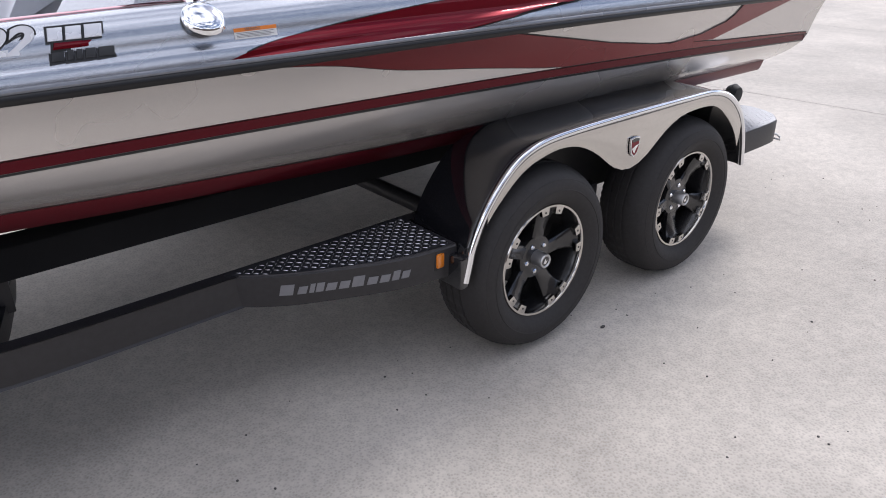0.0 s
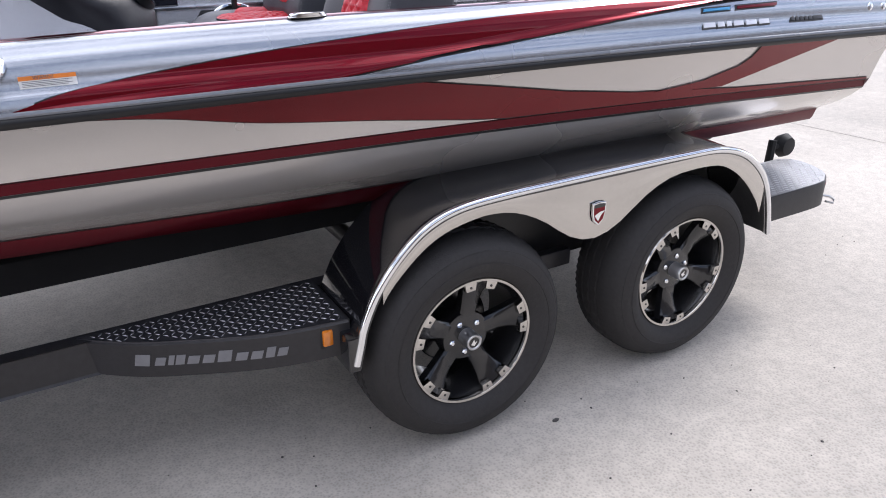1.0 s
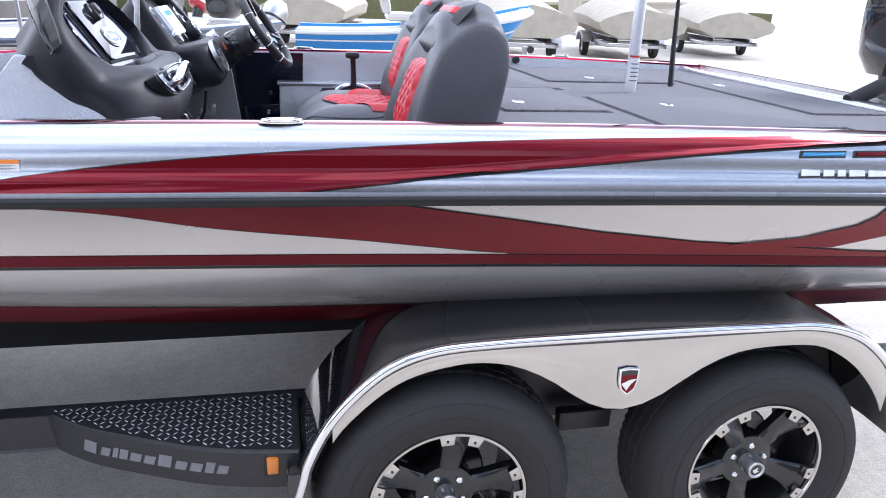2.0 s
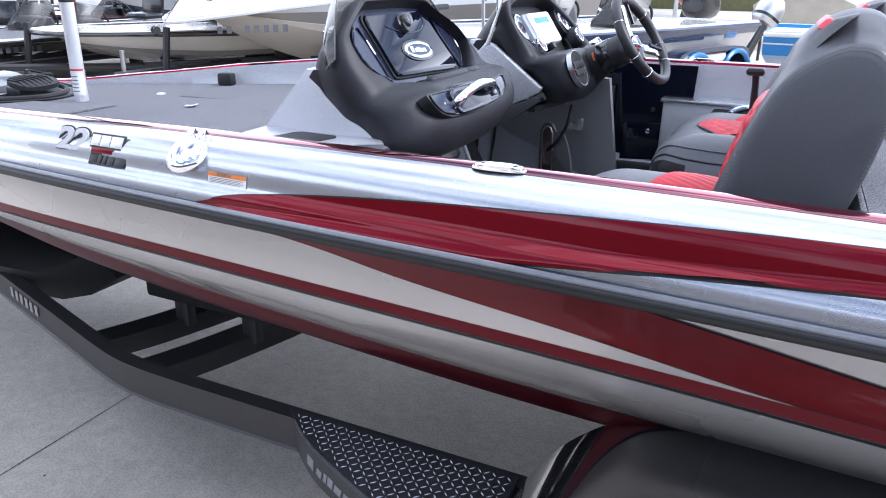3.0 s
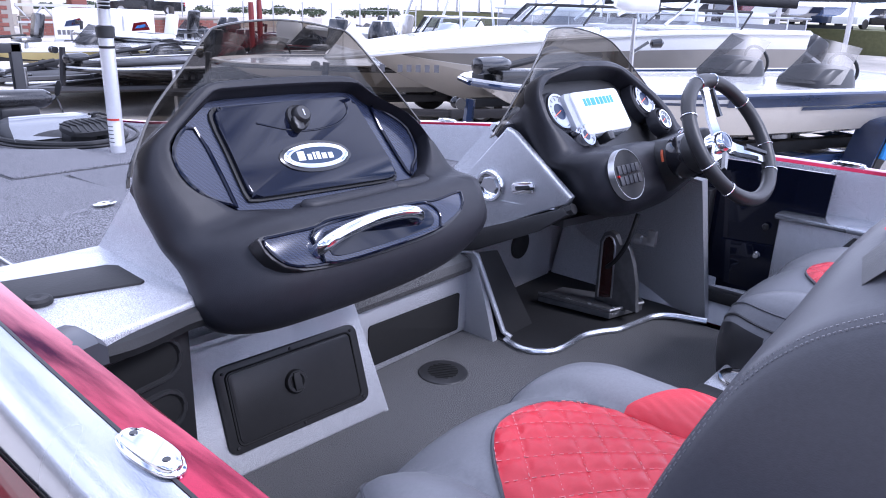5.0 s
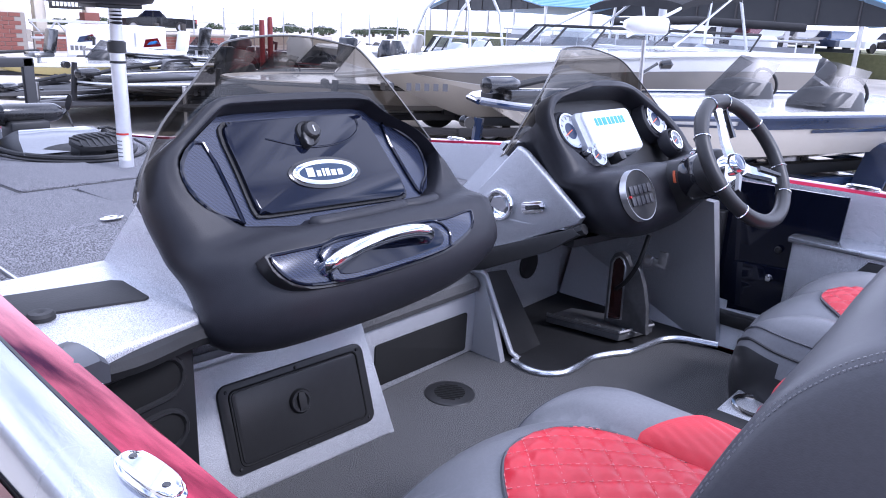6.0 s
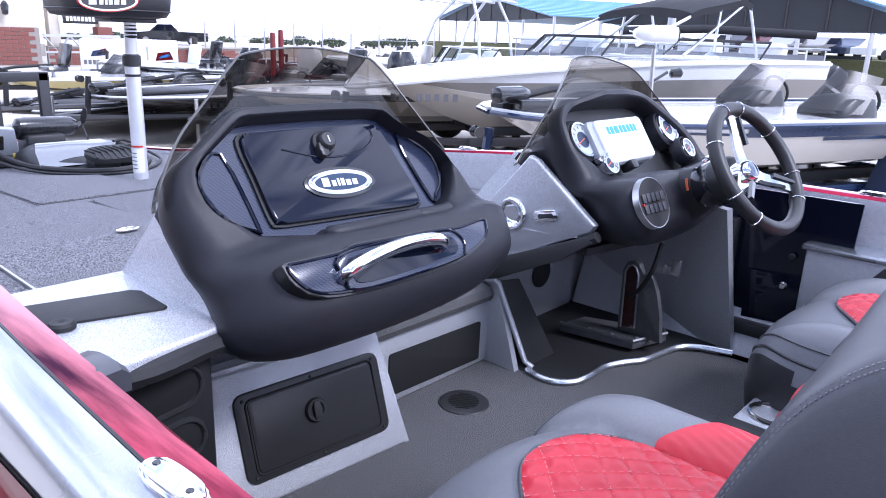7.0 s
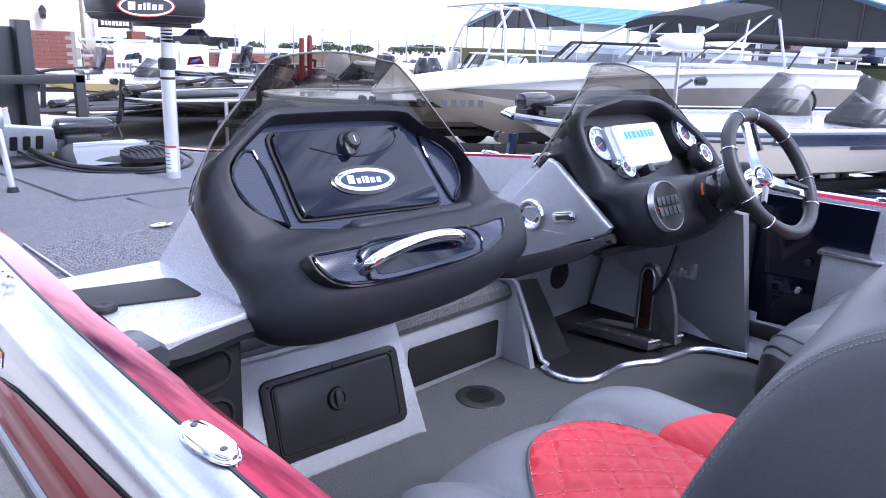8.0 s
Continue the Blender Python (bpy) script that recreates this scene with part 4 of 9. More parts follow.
    for x, v, h in ((-2.0, 0.30, 0.34), (-1.705, 0.30, 0.34), (0.44, 0.1, 0.40), (1.5, 0.1, 0.40)):
        w = 0.69 if x < -1.8 else 0.775
        pts = smooth([(x, YC - w, h), (x + v * 0.4, YC - w * 0.6, h), (x + v * 0.75, YC, h), (x + v * 0.4, YC + w * 0.6, h), (x, YC + w, h)], 4)
        part("cross_member", loft([[(p.x - 0.058, p.y, p.z - 0.04), (p.x - 0.058, p.y, p.z + 0.03), (p.x + 0.058, p.y, p.z + 0.03), (p.x + 0.058, p.y, p.z - 0.04)] for p in pts]), FRAMEBLK, trailer, "black cross member")
    for x in (0.0, 0.885):
        part("axle", tube([(x + 0.06, YC - 1.0, 0.32), (x, YC - 0.85, 0.306), (x, YC + 0.85, 0.306), (x + 0.06, YC + 1.0, 0.32)], 0.035, 10), FRAMEBLK, trailer)
    part("equaliser", box(0.36, 0.52, YC - 0.99, YC - 0.95, 0.36, 0.42, 0.006), FRAMEBLK, trailer)
    part("keel_guard", loft([[(x, YC - w, zz - 0.05), (x, YC - w * 1.2, zz + 0.10), (x, YC + w * 1.2, zz + 0.10), (x, YC + w, zz - 0.05)] for x, w, zz in ((-2.80, 0.36, 0.50), (-2.74, 0.44, 0.44), (-2.6, 0.50, 0.41), (-2.36, 0.50, 0.42), (-2.22, 0.48, 0.46), (-2.14, 0.42, 0.52))]), RUBBER, trailer, "black carpeted bow guide")
    part("tongue", box(-6.1, -4.6, YC - 0.06, YC + 0.06, 0.375, 0.468, 0.008), FRAMEBLK, trailer)
    part("winch_post", box(-5.2, -5.08, YC - 0.05, YC + 0.05, 0.46, 1.0, 0.01), FRAMEBLK, trailer)
    part("jack", tube([(-5.6, YC - 0.12, 0.0), (-5.6, YC - 0.12, 0.75)], 0.035, 10), FRAMEBLK, trailer)
    # maker's lettering on the bent rail
    for i in range(6):
        x = -2.50 + i * 0.045
        y = YC - float(np.interp(-x, [1.95, 2.5], [0.772, 0.602])) - 0.003
        part("rail_block", plate([(0, -0.02), (0.028, -0.02), (0.033, 0.02 if i else 0.024), (0.005, 0.02)], -0.002, 0.0015, frame_of((x, y, 0.42), (1, -0.333, 0), (0, 0, 1))), STEEL, trailer, "silver lettering block")


def tread(poly, z, m):
    """Raised lozenge ridges in alternating directions inside a polygon."""
    def inside(x, y):
        c, n = False, len(poly)
        for i in range(n):
            (x0, y0), (x1, y1) = poly[i], poly[i - 1]
            if (y0 > y) != (y1 > y) and x < (x1 - x0) * (y - y0) / (y1 - y0) + x0:
                c = not c
        return c
    bm = bmesh.new()
    xs, ys = [p[0] for p in poly], [p[1] for p in poly]
    p = 0.0185
    for i in range(int((max(xs) - min(xs)) / p) + 2):
        for j in range(int((max(ys) - min(ys)) / p) + 2):
            x, y = min(xs) + i * p, min(ys) + j * p
            a = radians(45 if (i + j) % 2 else -45)
            d, n = Vector((math.cos(a), math.sin(a), 0)), Vector((-math.sin(a), math.cos(a), 0))
            if not all(inside(x + d.x * t, y + d.y * t) for t in (-0.014, 0.014)):
                continue
            c = Vector((x, y, z))
            v = [bm.verts.new(c + d * u + n * w + Vector((0, 0, h))) for u, w, h in ((-0.0088, 0, 0), (0, -0.0021, 0), (0.0088, 0, 0), (0, 0.0021, 0), (-0.0045, 0, 0.0015), (0.0045, 0, 0.0015))]
            for f in ((0, 1, 4), (1, 5, 4), (1, 2, 5), (2, 3, 5), (3, 4, 5), (3, 0, 4)):
                bm.faces.new([v[k] for k in f])
    bm.transform(m)
    return bm


steps_and_rails()

# ---- decks, floor and liner ----
FLOOR, FDECK, ADECK = 0.735, 1.06, 1.19
XF, XA = -1.13, 0.21


def lip_y(x):
    return max(hb(x) - CREST - 0.052, 0.004)


def deck_sheet(x0, x1, z, thick=0.03, inset=0.004, step=0.12, y0=None, y1=None):
    """A deck that follows the gunwales, as one slab."""
    loops = []
    for x in along(x0, x1, step):
        a = YC - lip_y(x) + inset if y0 is None else y0
        b = YC + lip_y(x) - inset if y1 is None else y1
        loops.append([(x, a, z - thick), (x, a, z), (x, b, z), (x, b, z - thick)])
    return loft(loops)


def decks():
    part("front_deck", sag(deck_sheet(BOW + 0.12, XF, FDECK)), CARPET, boat, "charcoal carpeted front deck")
    part("rear_deck", deck_sheet(XA, STERN - 0.10, ADECK), CARPET, boat, "charcoal carpeted rear deck")
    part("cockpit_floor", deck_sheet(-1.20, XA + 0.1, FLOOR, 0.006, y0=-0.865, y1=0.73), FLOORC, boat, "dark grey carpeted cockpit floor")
    # liner between deck and gunwale
    for s in (-1, 1):
        for x0, x1, zb in ((BOW + 0.12, XF, FDECK - 0.02), (XF, XA, FLOOR - 0.01), (XA, STERN - 0.08, ADECK - 0.02)):
            mt = SPLAT if (s > 0 or zb > 1) else SATIN
            part("liner", loft([[(x, YC + s * lip_y(x), zc(x) + bow_dip(x, s) - 0.008), (x, YC + s * (lip_y(x) - 0.004), zc(x) + bow_dip(x, s) - 0.03), (x, YC + s * (lip_y(x) - 0.012), max(zb + min(0.0, bow_dip(x, s)), 0.80 if zb > 1 else 0.98)), (x, YC + s * min(lip_y(x) - 0.02, hch(x) - 0.03), zb - (0.16 if zb > 1 and x < -1.9 else 0))] for x in along(x0, x1, 0.1)], closed=False, caps=False), mt, boat)
    # rear bulkhead of the cockpit and the closing board at the stern
    part("rear_bulkhead", box(XA - 0.012, XA, -0.93, 0.79, FLOOR, ADECK, 0.004), CARPET, boat)
    part("rear_lip", box(STERN - 0.14, STERN - 0.02, YC - lip_y(1.8), YC + lip_y(1.8), ADECK - 0.02, ADECK + 0.02, 0.01), SILVER, boat)
    part("front_bulkhead", box(XF - 0.02, XF, -0.90, 0.76, FLOOR, FDECK - 0.03, 0.0), SPLAT, boat)

    def lid(x0, x1, y0, y1, z, latch=None):
        l = part("hatch_lid", sag(plate(rrect(x1 - x0, y1 - y0, 0.02, cx=(x0 + x1) / 2, cy=(y0 + y1) / 2), z - 0.004, z + 0.007, None, 0.005)), CARPET, boat, "carpeted hatch lid")
        part("lid_gap", sag(join(*[box(a, b, c, d, z - 0.004, z + 0.0015, 0) for a, b, c, d in ((x0 - 0.007, x0 - 0.001, y0 - 0.007, y1 + 0.007), (x1 + 0.001, x1 + 0.007, y0 - 0.007, y1 + 0.007), (x0, x1, y0 - 0.007, y0 - 0.001), (x0, x1, y1 + 0.001, y1 + 0.007))])), RUBBER, l)
        if latch:
            pull(latch[0], latch[1], z + 0.007, l)
        return l

    def pull(x, y, z, parent):
        """A flush chrome pull: an oval plate with a dark finger hole."""
        p = part("lid_pull", sag(plate(oval(0.019, 0.034, 24), 0, 0.003, pose(x, y, z, 0, 0, 0), 0.001)), CHROME, parent, "flush chrome lid pull")
        if parent is boat:
            part("finger_hole", plate(oval(0.009, 0.012, 16), 0.003, 0.0036, pose(x, y - 0.012, z)), RUBBER, p)

    lid(-2.43, -1.32, -0.83, -0.365, FDECK, (-1.88, -0.47))
    lid(-2.43, -1.32, -0.35, 0.20, FDECK, (-2.136, -0.012))
    lid(-2.43, -1.32, 0.215, 0.66, FDECK, (-1.7, 0.35))
    lid(-3.7, -2.50, -0.50, -0.075, FDECK)
    lid(0.30, 0.655, -0.53, 0.02, ADECK, (0.39, -0.377))
    lid(0.30, 0.70, 0.035, 0.86, ADECK, (0.395, 0.182))
    lid(0.71, 1.32, -0.82, -0.18, ADECK, (0.92, -0.408))
    lid(0.74, 1.34, 0.29, 0.90, ADECK, (0.975, 0.412))
    lid(1.40, 1.70, -0.55, 0.45, ADECK, (1.5, 0.2))
    part("lid_edge_trim", box(-1.9, -1.30, -0.848, -0.842, FDECK, FDECK + 0.009, 0.001), STEEL, boat)
    # small deck fittings
    for x, y, z in ((0.72, 0.93, 1.225), (0.79, 0.93, 1.225)):
        part("socket", lathe(((0, 0.006), (0.012, 0.006), (0.019, 0.003), (0.02, -0.01)), 16, pose(x, y, z, 90, 0, 0)), SATIN, boat, "round black socket")
    part("switch_box", sag(box(-2.56, -2.47, 0.615, 0.66, FDECK, FDECK + 0.062, 0.012)), RUBBER, boat, "small black deck box")
    part("deck_light", lathe(((0, 0.006), (0.016, 0.005), (0.022, 0.0)), 20, pose(-2.6, 0.28, FDECK - 0.033)), STEEL, boat)


decks()


# ---- consoles ----
VF = Vector((-0.56, 0, 0.83)).normalized()
NF = Vector((VF.z, 0, -VF.x))
PORT_OUT = [(-.314, -.03), (-.304, .015), (-.284, .048), (-.233, .080), (-.193, .110), (-.160, .121), (-.009, .123), (.114, .118), (.148, .102), (.178, .064), (.238, .024), (.270, -.028), (.292, -.060), (.318, -.120), (.324, -.17), (.316, -.222), (.280, -.262), (.193, -.289), (.078, -.300), (-.06, -.303), (-.184, -.300), (-.250, -.287), (-.288, -.262), (-.300, -.225), (-.296, -.185), (-.306, -.10)]
PORT_PANEL = [(-.256, .026), (-.233, .052), (-.167, .097), (-.138, .100), (-.001, .100), (.120, .096), (.148, .090), (.172, .066), (.253, .014), (.268, -.037), (.238, -.088), (.182, -.117), (.118, -.121), (.106, -.113), (-.074, -.105), (-.095, -.113), (-.184, -.098), (-.208, -.078), (-.254, -.013)]
HELM_OUT = [(-.266, -.06), (-.266, .0), (-.258, .055), (-.232, .096), (-.19, .116), (-.087, .124), (.02, .124), (.125, .119), (.200, .098), (.252, .062), (.318, .008), (.360, -.050), (.372, -.115), (.368, -.20), (.320, -.262), (.22, -.290), (.10, -.305), (-.05, -.309), (-.16, -.304), (-.226, -.288), (-.258, -.255), (-.266, -.20), (-.266, -.13)]
HELM_PANEL = [(-.240, .030), (-.228, .064), (-.183, .091), (-.133, .100), (.0, .099), (.130, .094), (.176, .082), (.224, .048), (.284, -.004), (.322, -.055), (.330, -.100), (.300, -.122), (.262, -.128), (.033, -.135), (.003, -.124), (-.074, -.119), (-.145, -.094), (-.19, -.058), (-.240, -.016)]


def fan(poly, c, n):
    """Where n rays from c meet a polygon."""
    out = []
    k = len(poly)
    for i in range(n):
        q = 2 * math.pi * i / n
        d = (math.cos(q), math.sin(q))
        best = None
        for j in range(k):
            (x0, y0), (x1, y1) = poly[j], poly[(j + 1) % k]
            ex, ey = x1 - x0, y1 - y0
            det = d[0] * -ey + ex * d[1]
            if abs(det) < 1e-9:
                continue
            t = ((x0 - c[0]) * -ey + ex * (y0 - c[1])) / det
            w = (d[0] * (y0 - c[1]) - d[1] * (x0 - c[0])) / det
            if t > 0 and -1e-6 <= w <= 1 + 1e-6 and (best is None or t > best):
                best = t
        out.append((c[0] + d[0] * best, c[1] + d[1] * best))
    return out


def ease(t):
    t = min(max(t, 0.0), 1.0)
    return t * t * (3 - 2 * t)


def bulge(v):
    return 0.050 * ease((-0.105 - v) / 0.055) - 0.9 * max(0.0, -0.235 - v) ** 1.25


def console_frame(o, s):
    """u across (outboard to inboard on the port side), v up the face, d out of it."""
    return lambda u, v, d: Vector(o) + Vector((0, s * u, 0)) + VF * v + NF * d


def console_shell(name, o, outline, panel, deep, label):
    """A moulded console round a sunken face: rolled hood, swelling lower half, inboard or outboard side falling away."""
    at = console_frame(o, 1)
    n, c = 120, (0.0, -0.02)
    ou = [(p.x, p.y) for p in smooth([(a, b, 0) for a, b in outline], 4, True)]
    pa = [(p.x, p.y) for p in smooth([(a, b, 0) for a, b in panel], 4, True)]
    A, B = fan(ou, c, n), fan(pa, c, n)
    loops = []

    def ring(f, d, blg, shrink=0.0):
        lp = []
        for (a, b), (e, g) in zip(A, B):
            u, v = lerp(a, e, f), lerp(b, g, f)
            u, v = c[0] + (u - c[0]) * (1 - shrink), c[1] + (v - c[1]) * (1 - shrink)
            fall_ = 0.030 * ease((-0.15 - u) / 0.10) if deep > -0.02 else 0.046 * ease((-0.06 - u) / 0.12) * ease((v + 0.16) / 0.06) + 0.02 * ease((u - 0.02) / 0.2)
            fall_ += 0.022 * ease((-0.22 - u) / 0.08) * (1 - f)
            lp.append(at(u, v, d + bulge(v) * blg * (1 - 0.55 * ease((-0.22 - u) / 0.09)) - fall_)[:])
        loops.append(lp)

    for f, d, blg, shrink in ((0, -0.15, 0.0, 0.26), (0, -0.10, 0.1, 0.17), (0, -0.055, 0.35, 0.075), (0, -0.022, 0.75, 0.016), (0, 0.0, 0.95, -0.002), (0.03, 0.018, 1.0, 0), (0.12, 0.030, 1.0, 0), (0.28, 0.036, 1.0, 0), (0.5, 0.036, 1.0, 0),
                              (0.68, 0.034, 1.0, 0), (0.80, 0.035, 1.0, 0), (0.89, 0.033, 1.0, 0), (0.95, 0.025, 0.95, 0), (0.985, 0.012, 0.7, 0), (1.0, 0.0, 0.35, 0), (1.03, deep, 0.0, 0)):
        ring(f, d, blg, shrink)
    return part(name, loft(loops), CONSOLE, boat, label, sharp=60), at


def fairing(s):
    """Silver-grey splatter fairing in front of a console; s mirrors it to starboard."""
    Y = lambda y: YC + s * (y - YC) * -1 if s > 0 else y
    prof = [(-1.22, 1.055), (-1.12, 1.20), (-1.0, 1.352), (-0.965, 1.352), (-0.775, 1.207), (-0.755, 1.19), (-0.76, 1.165), (-1.0, 1.15), (-1.22, 1.04)]
    loops = []
    for y, k in ((-0.825, 0.0), (-0.822, 1.0), (-0.79, 1.0), (-0.60, 1.0), (-0.35, 1.0), (-0.315, 1.0), (-0.31, 0.0)):
        loops.append([(lerp(-0.98, x, 0.985 + 0.015 * k), Y(y + (0.03 * (z - 1.2) / 0.15 if y < -0.5 else -0.03 * (z - 1.2) / 0.15)), lerp(1.2, z, 0.985 + 0.015 * k)) for x, z in prof])
    f = part("fairing", loft(loops), SPLAT, boat, "grey splatter console fairing", sharp=25)
    # black console cheek lying on the fairing's aft slope
    d = Vector((0.19, 0, -0.145)).normalized()
    nn = Vector((0.145, 0, 0.19)).normalized()
    o = Vector((-0.966, 0, 1.352))
    lo = []
    for a, k in ((0.0, 0.002), (0.012, 0.012), (0.228, 0.012), (0.250, 0.006), (0.252, -0.02), (0.0, -0.02)):
        lo.append(o + d * a + nn * k)
    part("console_cheek", loft([[(p.x, Y(y), p.z) for p in lo] for y in ((-0.818, -0.815, -0.70, -0.60) if s < 0 else (-0.312, -0.315, -0.40, -0.50))]), CONSOLE, f, "black console cheek")
    return f


def port_console():
    o = (-0.86, -0.535, 1.40)
    ob, at = console_shell("port_console", o, PORT_OUT, PORT_PANEL, -0.004, "moulded black console")
    m = frame_of(at(0, 0, 0), (0, 1, 0), VF)
    part("face_panel", plate(PORT_PANEL, -0.02, 0.001, m), CARBON, ob, "carbon-weave face panel")
    # glovebox door
    door = [(p.x, p.y) for p in smooth([(-.172, .062, 0), (-.160, .079, 0), (-.14, .081, 0), (.0, .080, 0), (.112, .079, 0), (.130, .073, 0), (.140, .05, 0), (.155, -.02, 0), (.169, -.082, 0), (.160, -.095, 0), (.14, -.097, 0), (.0, -.091, 0), (-.142, -.085, 0), (-.160, -.080, 0), (-.165, -.066, 0), (-.168, 0.0, 0)], 3, True)]
    part("door_seal", plate([(u * 1.035, v * 1.05) for u, v in door], -0.002, 0.006, m, 0.002), RUBBER, ob)
    d = part("glovebox_door", plate(door, 0.0, 0.014, m, 0.006, 3), GLOSSY, ob, "gloss black glovebox door")
    part("door_crease", tube([at(u, v, 0.0145) for u, v in [(p.x, p.y) for p in smooth([(-.10, .045, 0), (-.02, .022, 0), (.06, .024, 0), (.105, .045, 0), (.112, .068, 0)], 5)]], 0.0016, 6), GLOSSY, d)
    mk = m @ Matrix.Translation((-0.011, 0.047, 0.014))
    k = part("latch_knob", lathe(((0, 0.022), (0.013, 0.0215), (0.0165, 0.018), (0.018, 0.008), (0.023, 0.005), (0.024, 0.0)), 28, mk), SATIN, d, "black latch knob")
    part("latch_lobe", plate(oval(0.010, 0.015, 20, 2.6, cx=-0.012, cy=-0.014), 0.0, 0.015, mk, 0.003), SATIN, k)
    part("key_slot", box(-0.0012, 0.0012, -0.006, 0.006, 0.0215, 0.0226, 0, mk), STEEL, k)
    # oval badge with its lettering as plain blocks
    mb = m @ Matrix.Translation((-0.006, -0.030, 0.0)) @ Matrix.Rotation(radians(-3), 4, "Z")
    part("badge_bezel", plate(oval(0.079, 0.030, 40), 0.012, 0.0165, mb, 0.002), RIMBLK, d)
    b = part("oval_badge", plate(oval(0.071, 0.0235, 40), 0.0155, 0.0185, mb, 0.0015), CHROME, d, "oval chrome badge")
    part("badge_ring", plate(oval(0.063, 0.0185, 40), 0.0183, 0.0189, mb), mat("badge white", (0.7, 0.75, 0.8), 0.3), b)
    part("badge_field", plate(oval(0.058, 0.0160, 40), 0.0187, 0.0194, mb), mat("badge blue black", (0.01, 0.03, 0.07), 0.3), b)
    u = -0.043
    for w, h in ((0.019, 0.017), (0.011, 0.011), (0.006, 0.014), (0.010, 0.014), (0.013, 0.011), (0.013, 0.011)):
        part("badge_letter", plate([(u, -0.008), (u + w * 0.8, -0.008), (u + w * 0.8, -0.008 + h), (u, -0.008 + h)], 0.0192, 0.0202, mb), WHITE, b)
        u += w + 0.0015
    # recessed side panels with raised rims
    for pts in ([(-.210, .052), (-.256, .024), (-.260, -.022), (-.234, -.064), (-.200, -.083), (-.192, -.080)], [(.180, .055), (.222, .036), (.255, .000), (.252, -.052), (.226, -.080), (.206, -.088)]):
        q = [(p.x, p.y) for p in smooth([(a, e, 0) for a, e in pts], 3, True)]
        sp = part("side_panel", plate(q, -0.004, 0.003, m), CARBON, ob)
        part("panel_rim", tube([at(a, e, 0.004) for a, e in q], 0.0035, 6, True), GLOSSY, sp)
    # tray with its chrome grab handle, let into the swelling
    tray = [(p.x, p.y) for p in smooth([(-.226, -.174, 0), (-.20, -.172, 0), (-.126, -.173, 0), (-.09, -.167, 0), (0, -.170, 0), (.106, -.174, 0), (.156, -.179, 0), (.222, -.174, 0), (.229, -.184, 0), (.218, -.203, 0), (.192, -.217, 0), (.122, -.233, 0), (-.015, -.238, 0), (-.128, -.235, 0), (-.187, -.225, 0), (-.215, -.204, 0)], 3, True)]
    part("tray_well", plate([(u * 1.035, -0.2 + (v + 0.2) * 1.16) for u, v in tray], 0.06, 0.0885, m, 0.003), SATIN, ob)
    t = part("handle_tray", plate(tray, 0.07, 0.0905, m, 0.003), CARBON, ob, "carbon-weave handle tray")
    part("grab_handle", tube(smooth([at(-.142, -.212, .09), at(-.138, -.208, .112), at(-.10, -.199, .122), at(-.04, -.192, .127), at(.02, -.192, .126), at(.062, -.197, .120), at(.080, -.203, .108), at(.082, -.207, .09)], 4), 0.0118, 12), CHROME, t, "chrome grab handle")
    hp = [(p.x, p.y) for p in smooth([(-.134, -.178, 0), (-.02, -.174, 0), (.099, -.178, 0), (.130, -.184, 0), (.145, -.204, 0), (.140, -.220, 0), (.117, -.234, 0), (-.019, -.240, 0), (-.125, -.237, 0), (-.138, -.215, 0)], 3, True)]
    part("handle_plate", plate(hp, 0.085, 0.096, m, 0.003, 2), CARBON, t)
    part("handle_well", plate([(-.004 + (a + .004) * 0.88, -.207 + (b + .207) * 0.74) for a, b in hp], 0.094, 0.0972, m, 0.001), GLOSSY, t)
    part("plate_rim", tube([at(a, b, 0.0965) for a, b in hp], 0.0022, 6, True), GLOSSY, t)
    part("tray_edge", tube([at(a, b, 0.0905) for a, b in tray], 0.0026, 6, True), GLOSSY, t)
    # rolled ledges between the face and the tray
    for u0, u1, v, d in ((-.088, .112, -.128, .050), (.112, .205, -.128, .046)):
        part("ledge_roll", tube(smooth([at(u0, v + .004, d - .014), at(u0 + .012, v, d - .004), at(lerp(u0, u1, .5), v - .002, d), at(u1 - .012, v, d - .004), at(u1, v + .006, d - .014)], 5), 0.014, 10), CONSOLE, ob)
    wind(at, ob, PORT_SCREEN)
    return at


# windscreen outlines: the foot and the free edge, as u, v and depth from the face
PORT_SCREEN = ([(-.322, -.012, -.045), (-.310, .018, -.045), (-.285, .045, -.05), (-.222, .09, -.055), (-.15, .112, -.06), (-.03, .118, -.06), (.12, .112, -.06), (.180, .085, -.055), (.235, .03, -.05), (.300, -.025, -.04)],
               [(-.328, -.004, -.02), (-.311, .028, -.01), (-.265, .090, 0), (-.191, .156, 0), (-.123, .217, 0), (-.080, .241, 0), (.050, .254, 0), (.170, .237, 0), (.223, .204, 0), (.318, .015, -.01)])
HELM_SCREEN = ([(-.412, -.010, -.066), (-.330, .028, -.062), (-.268, .052, -.058), (-.215, .085, -.06), (-.15, .108, -.06), (-.02, .118, -.06), (.12, .112, -.06), (.195, .078, -.055), (.255, .025, -.05), (.330, -.04, -.04)],
               [(-.420, -.005, -.06), (-.345, .055, -.03), (-.254, .122, 0), (-.146, .195, 0), (-.083, .234, 0), (.024, .241, 0), (.132, .224, 0), (.214, .193, 0), (.262, .125, 0), (.345, .010, -.01)])


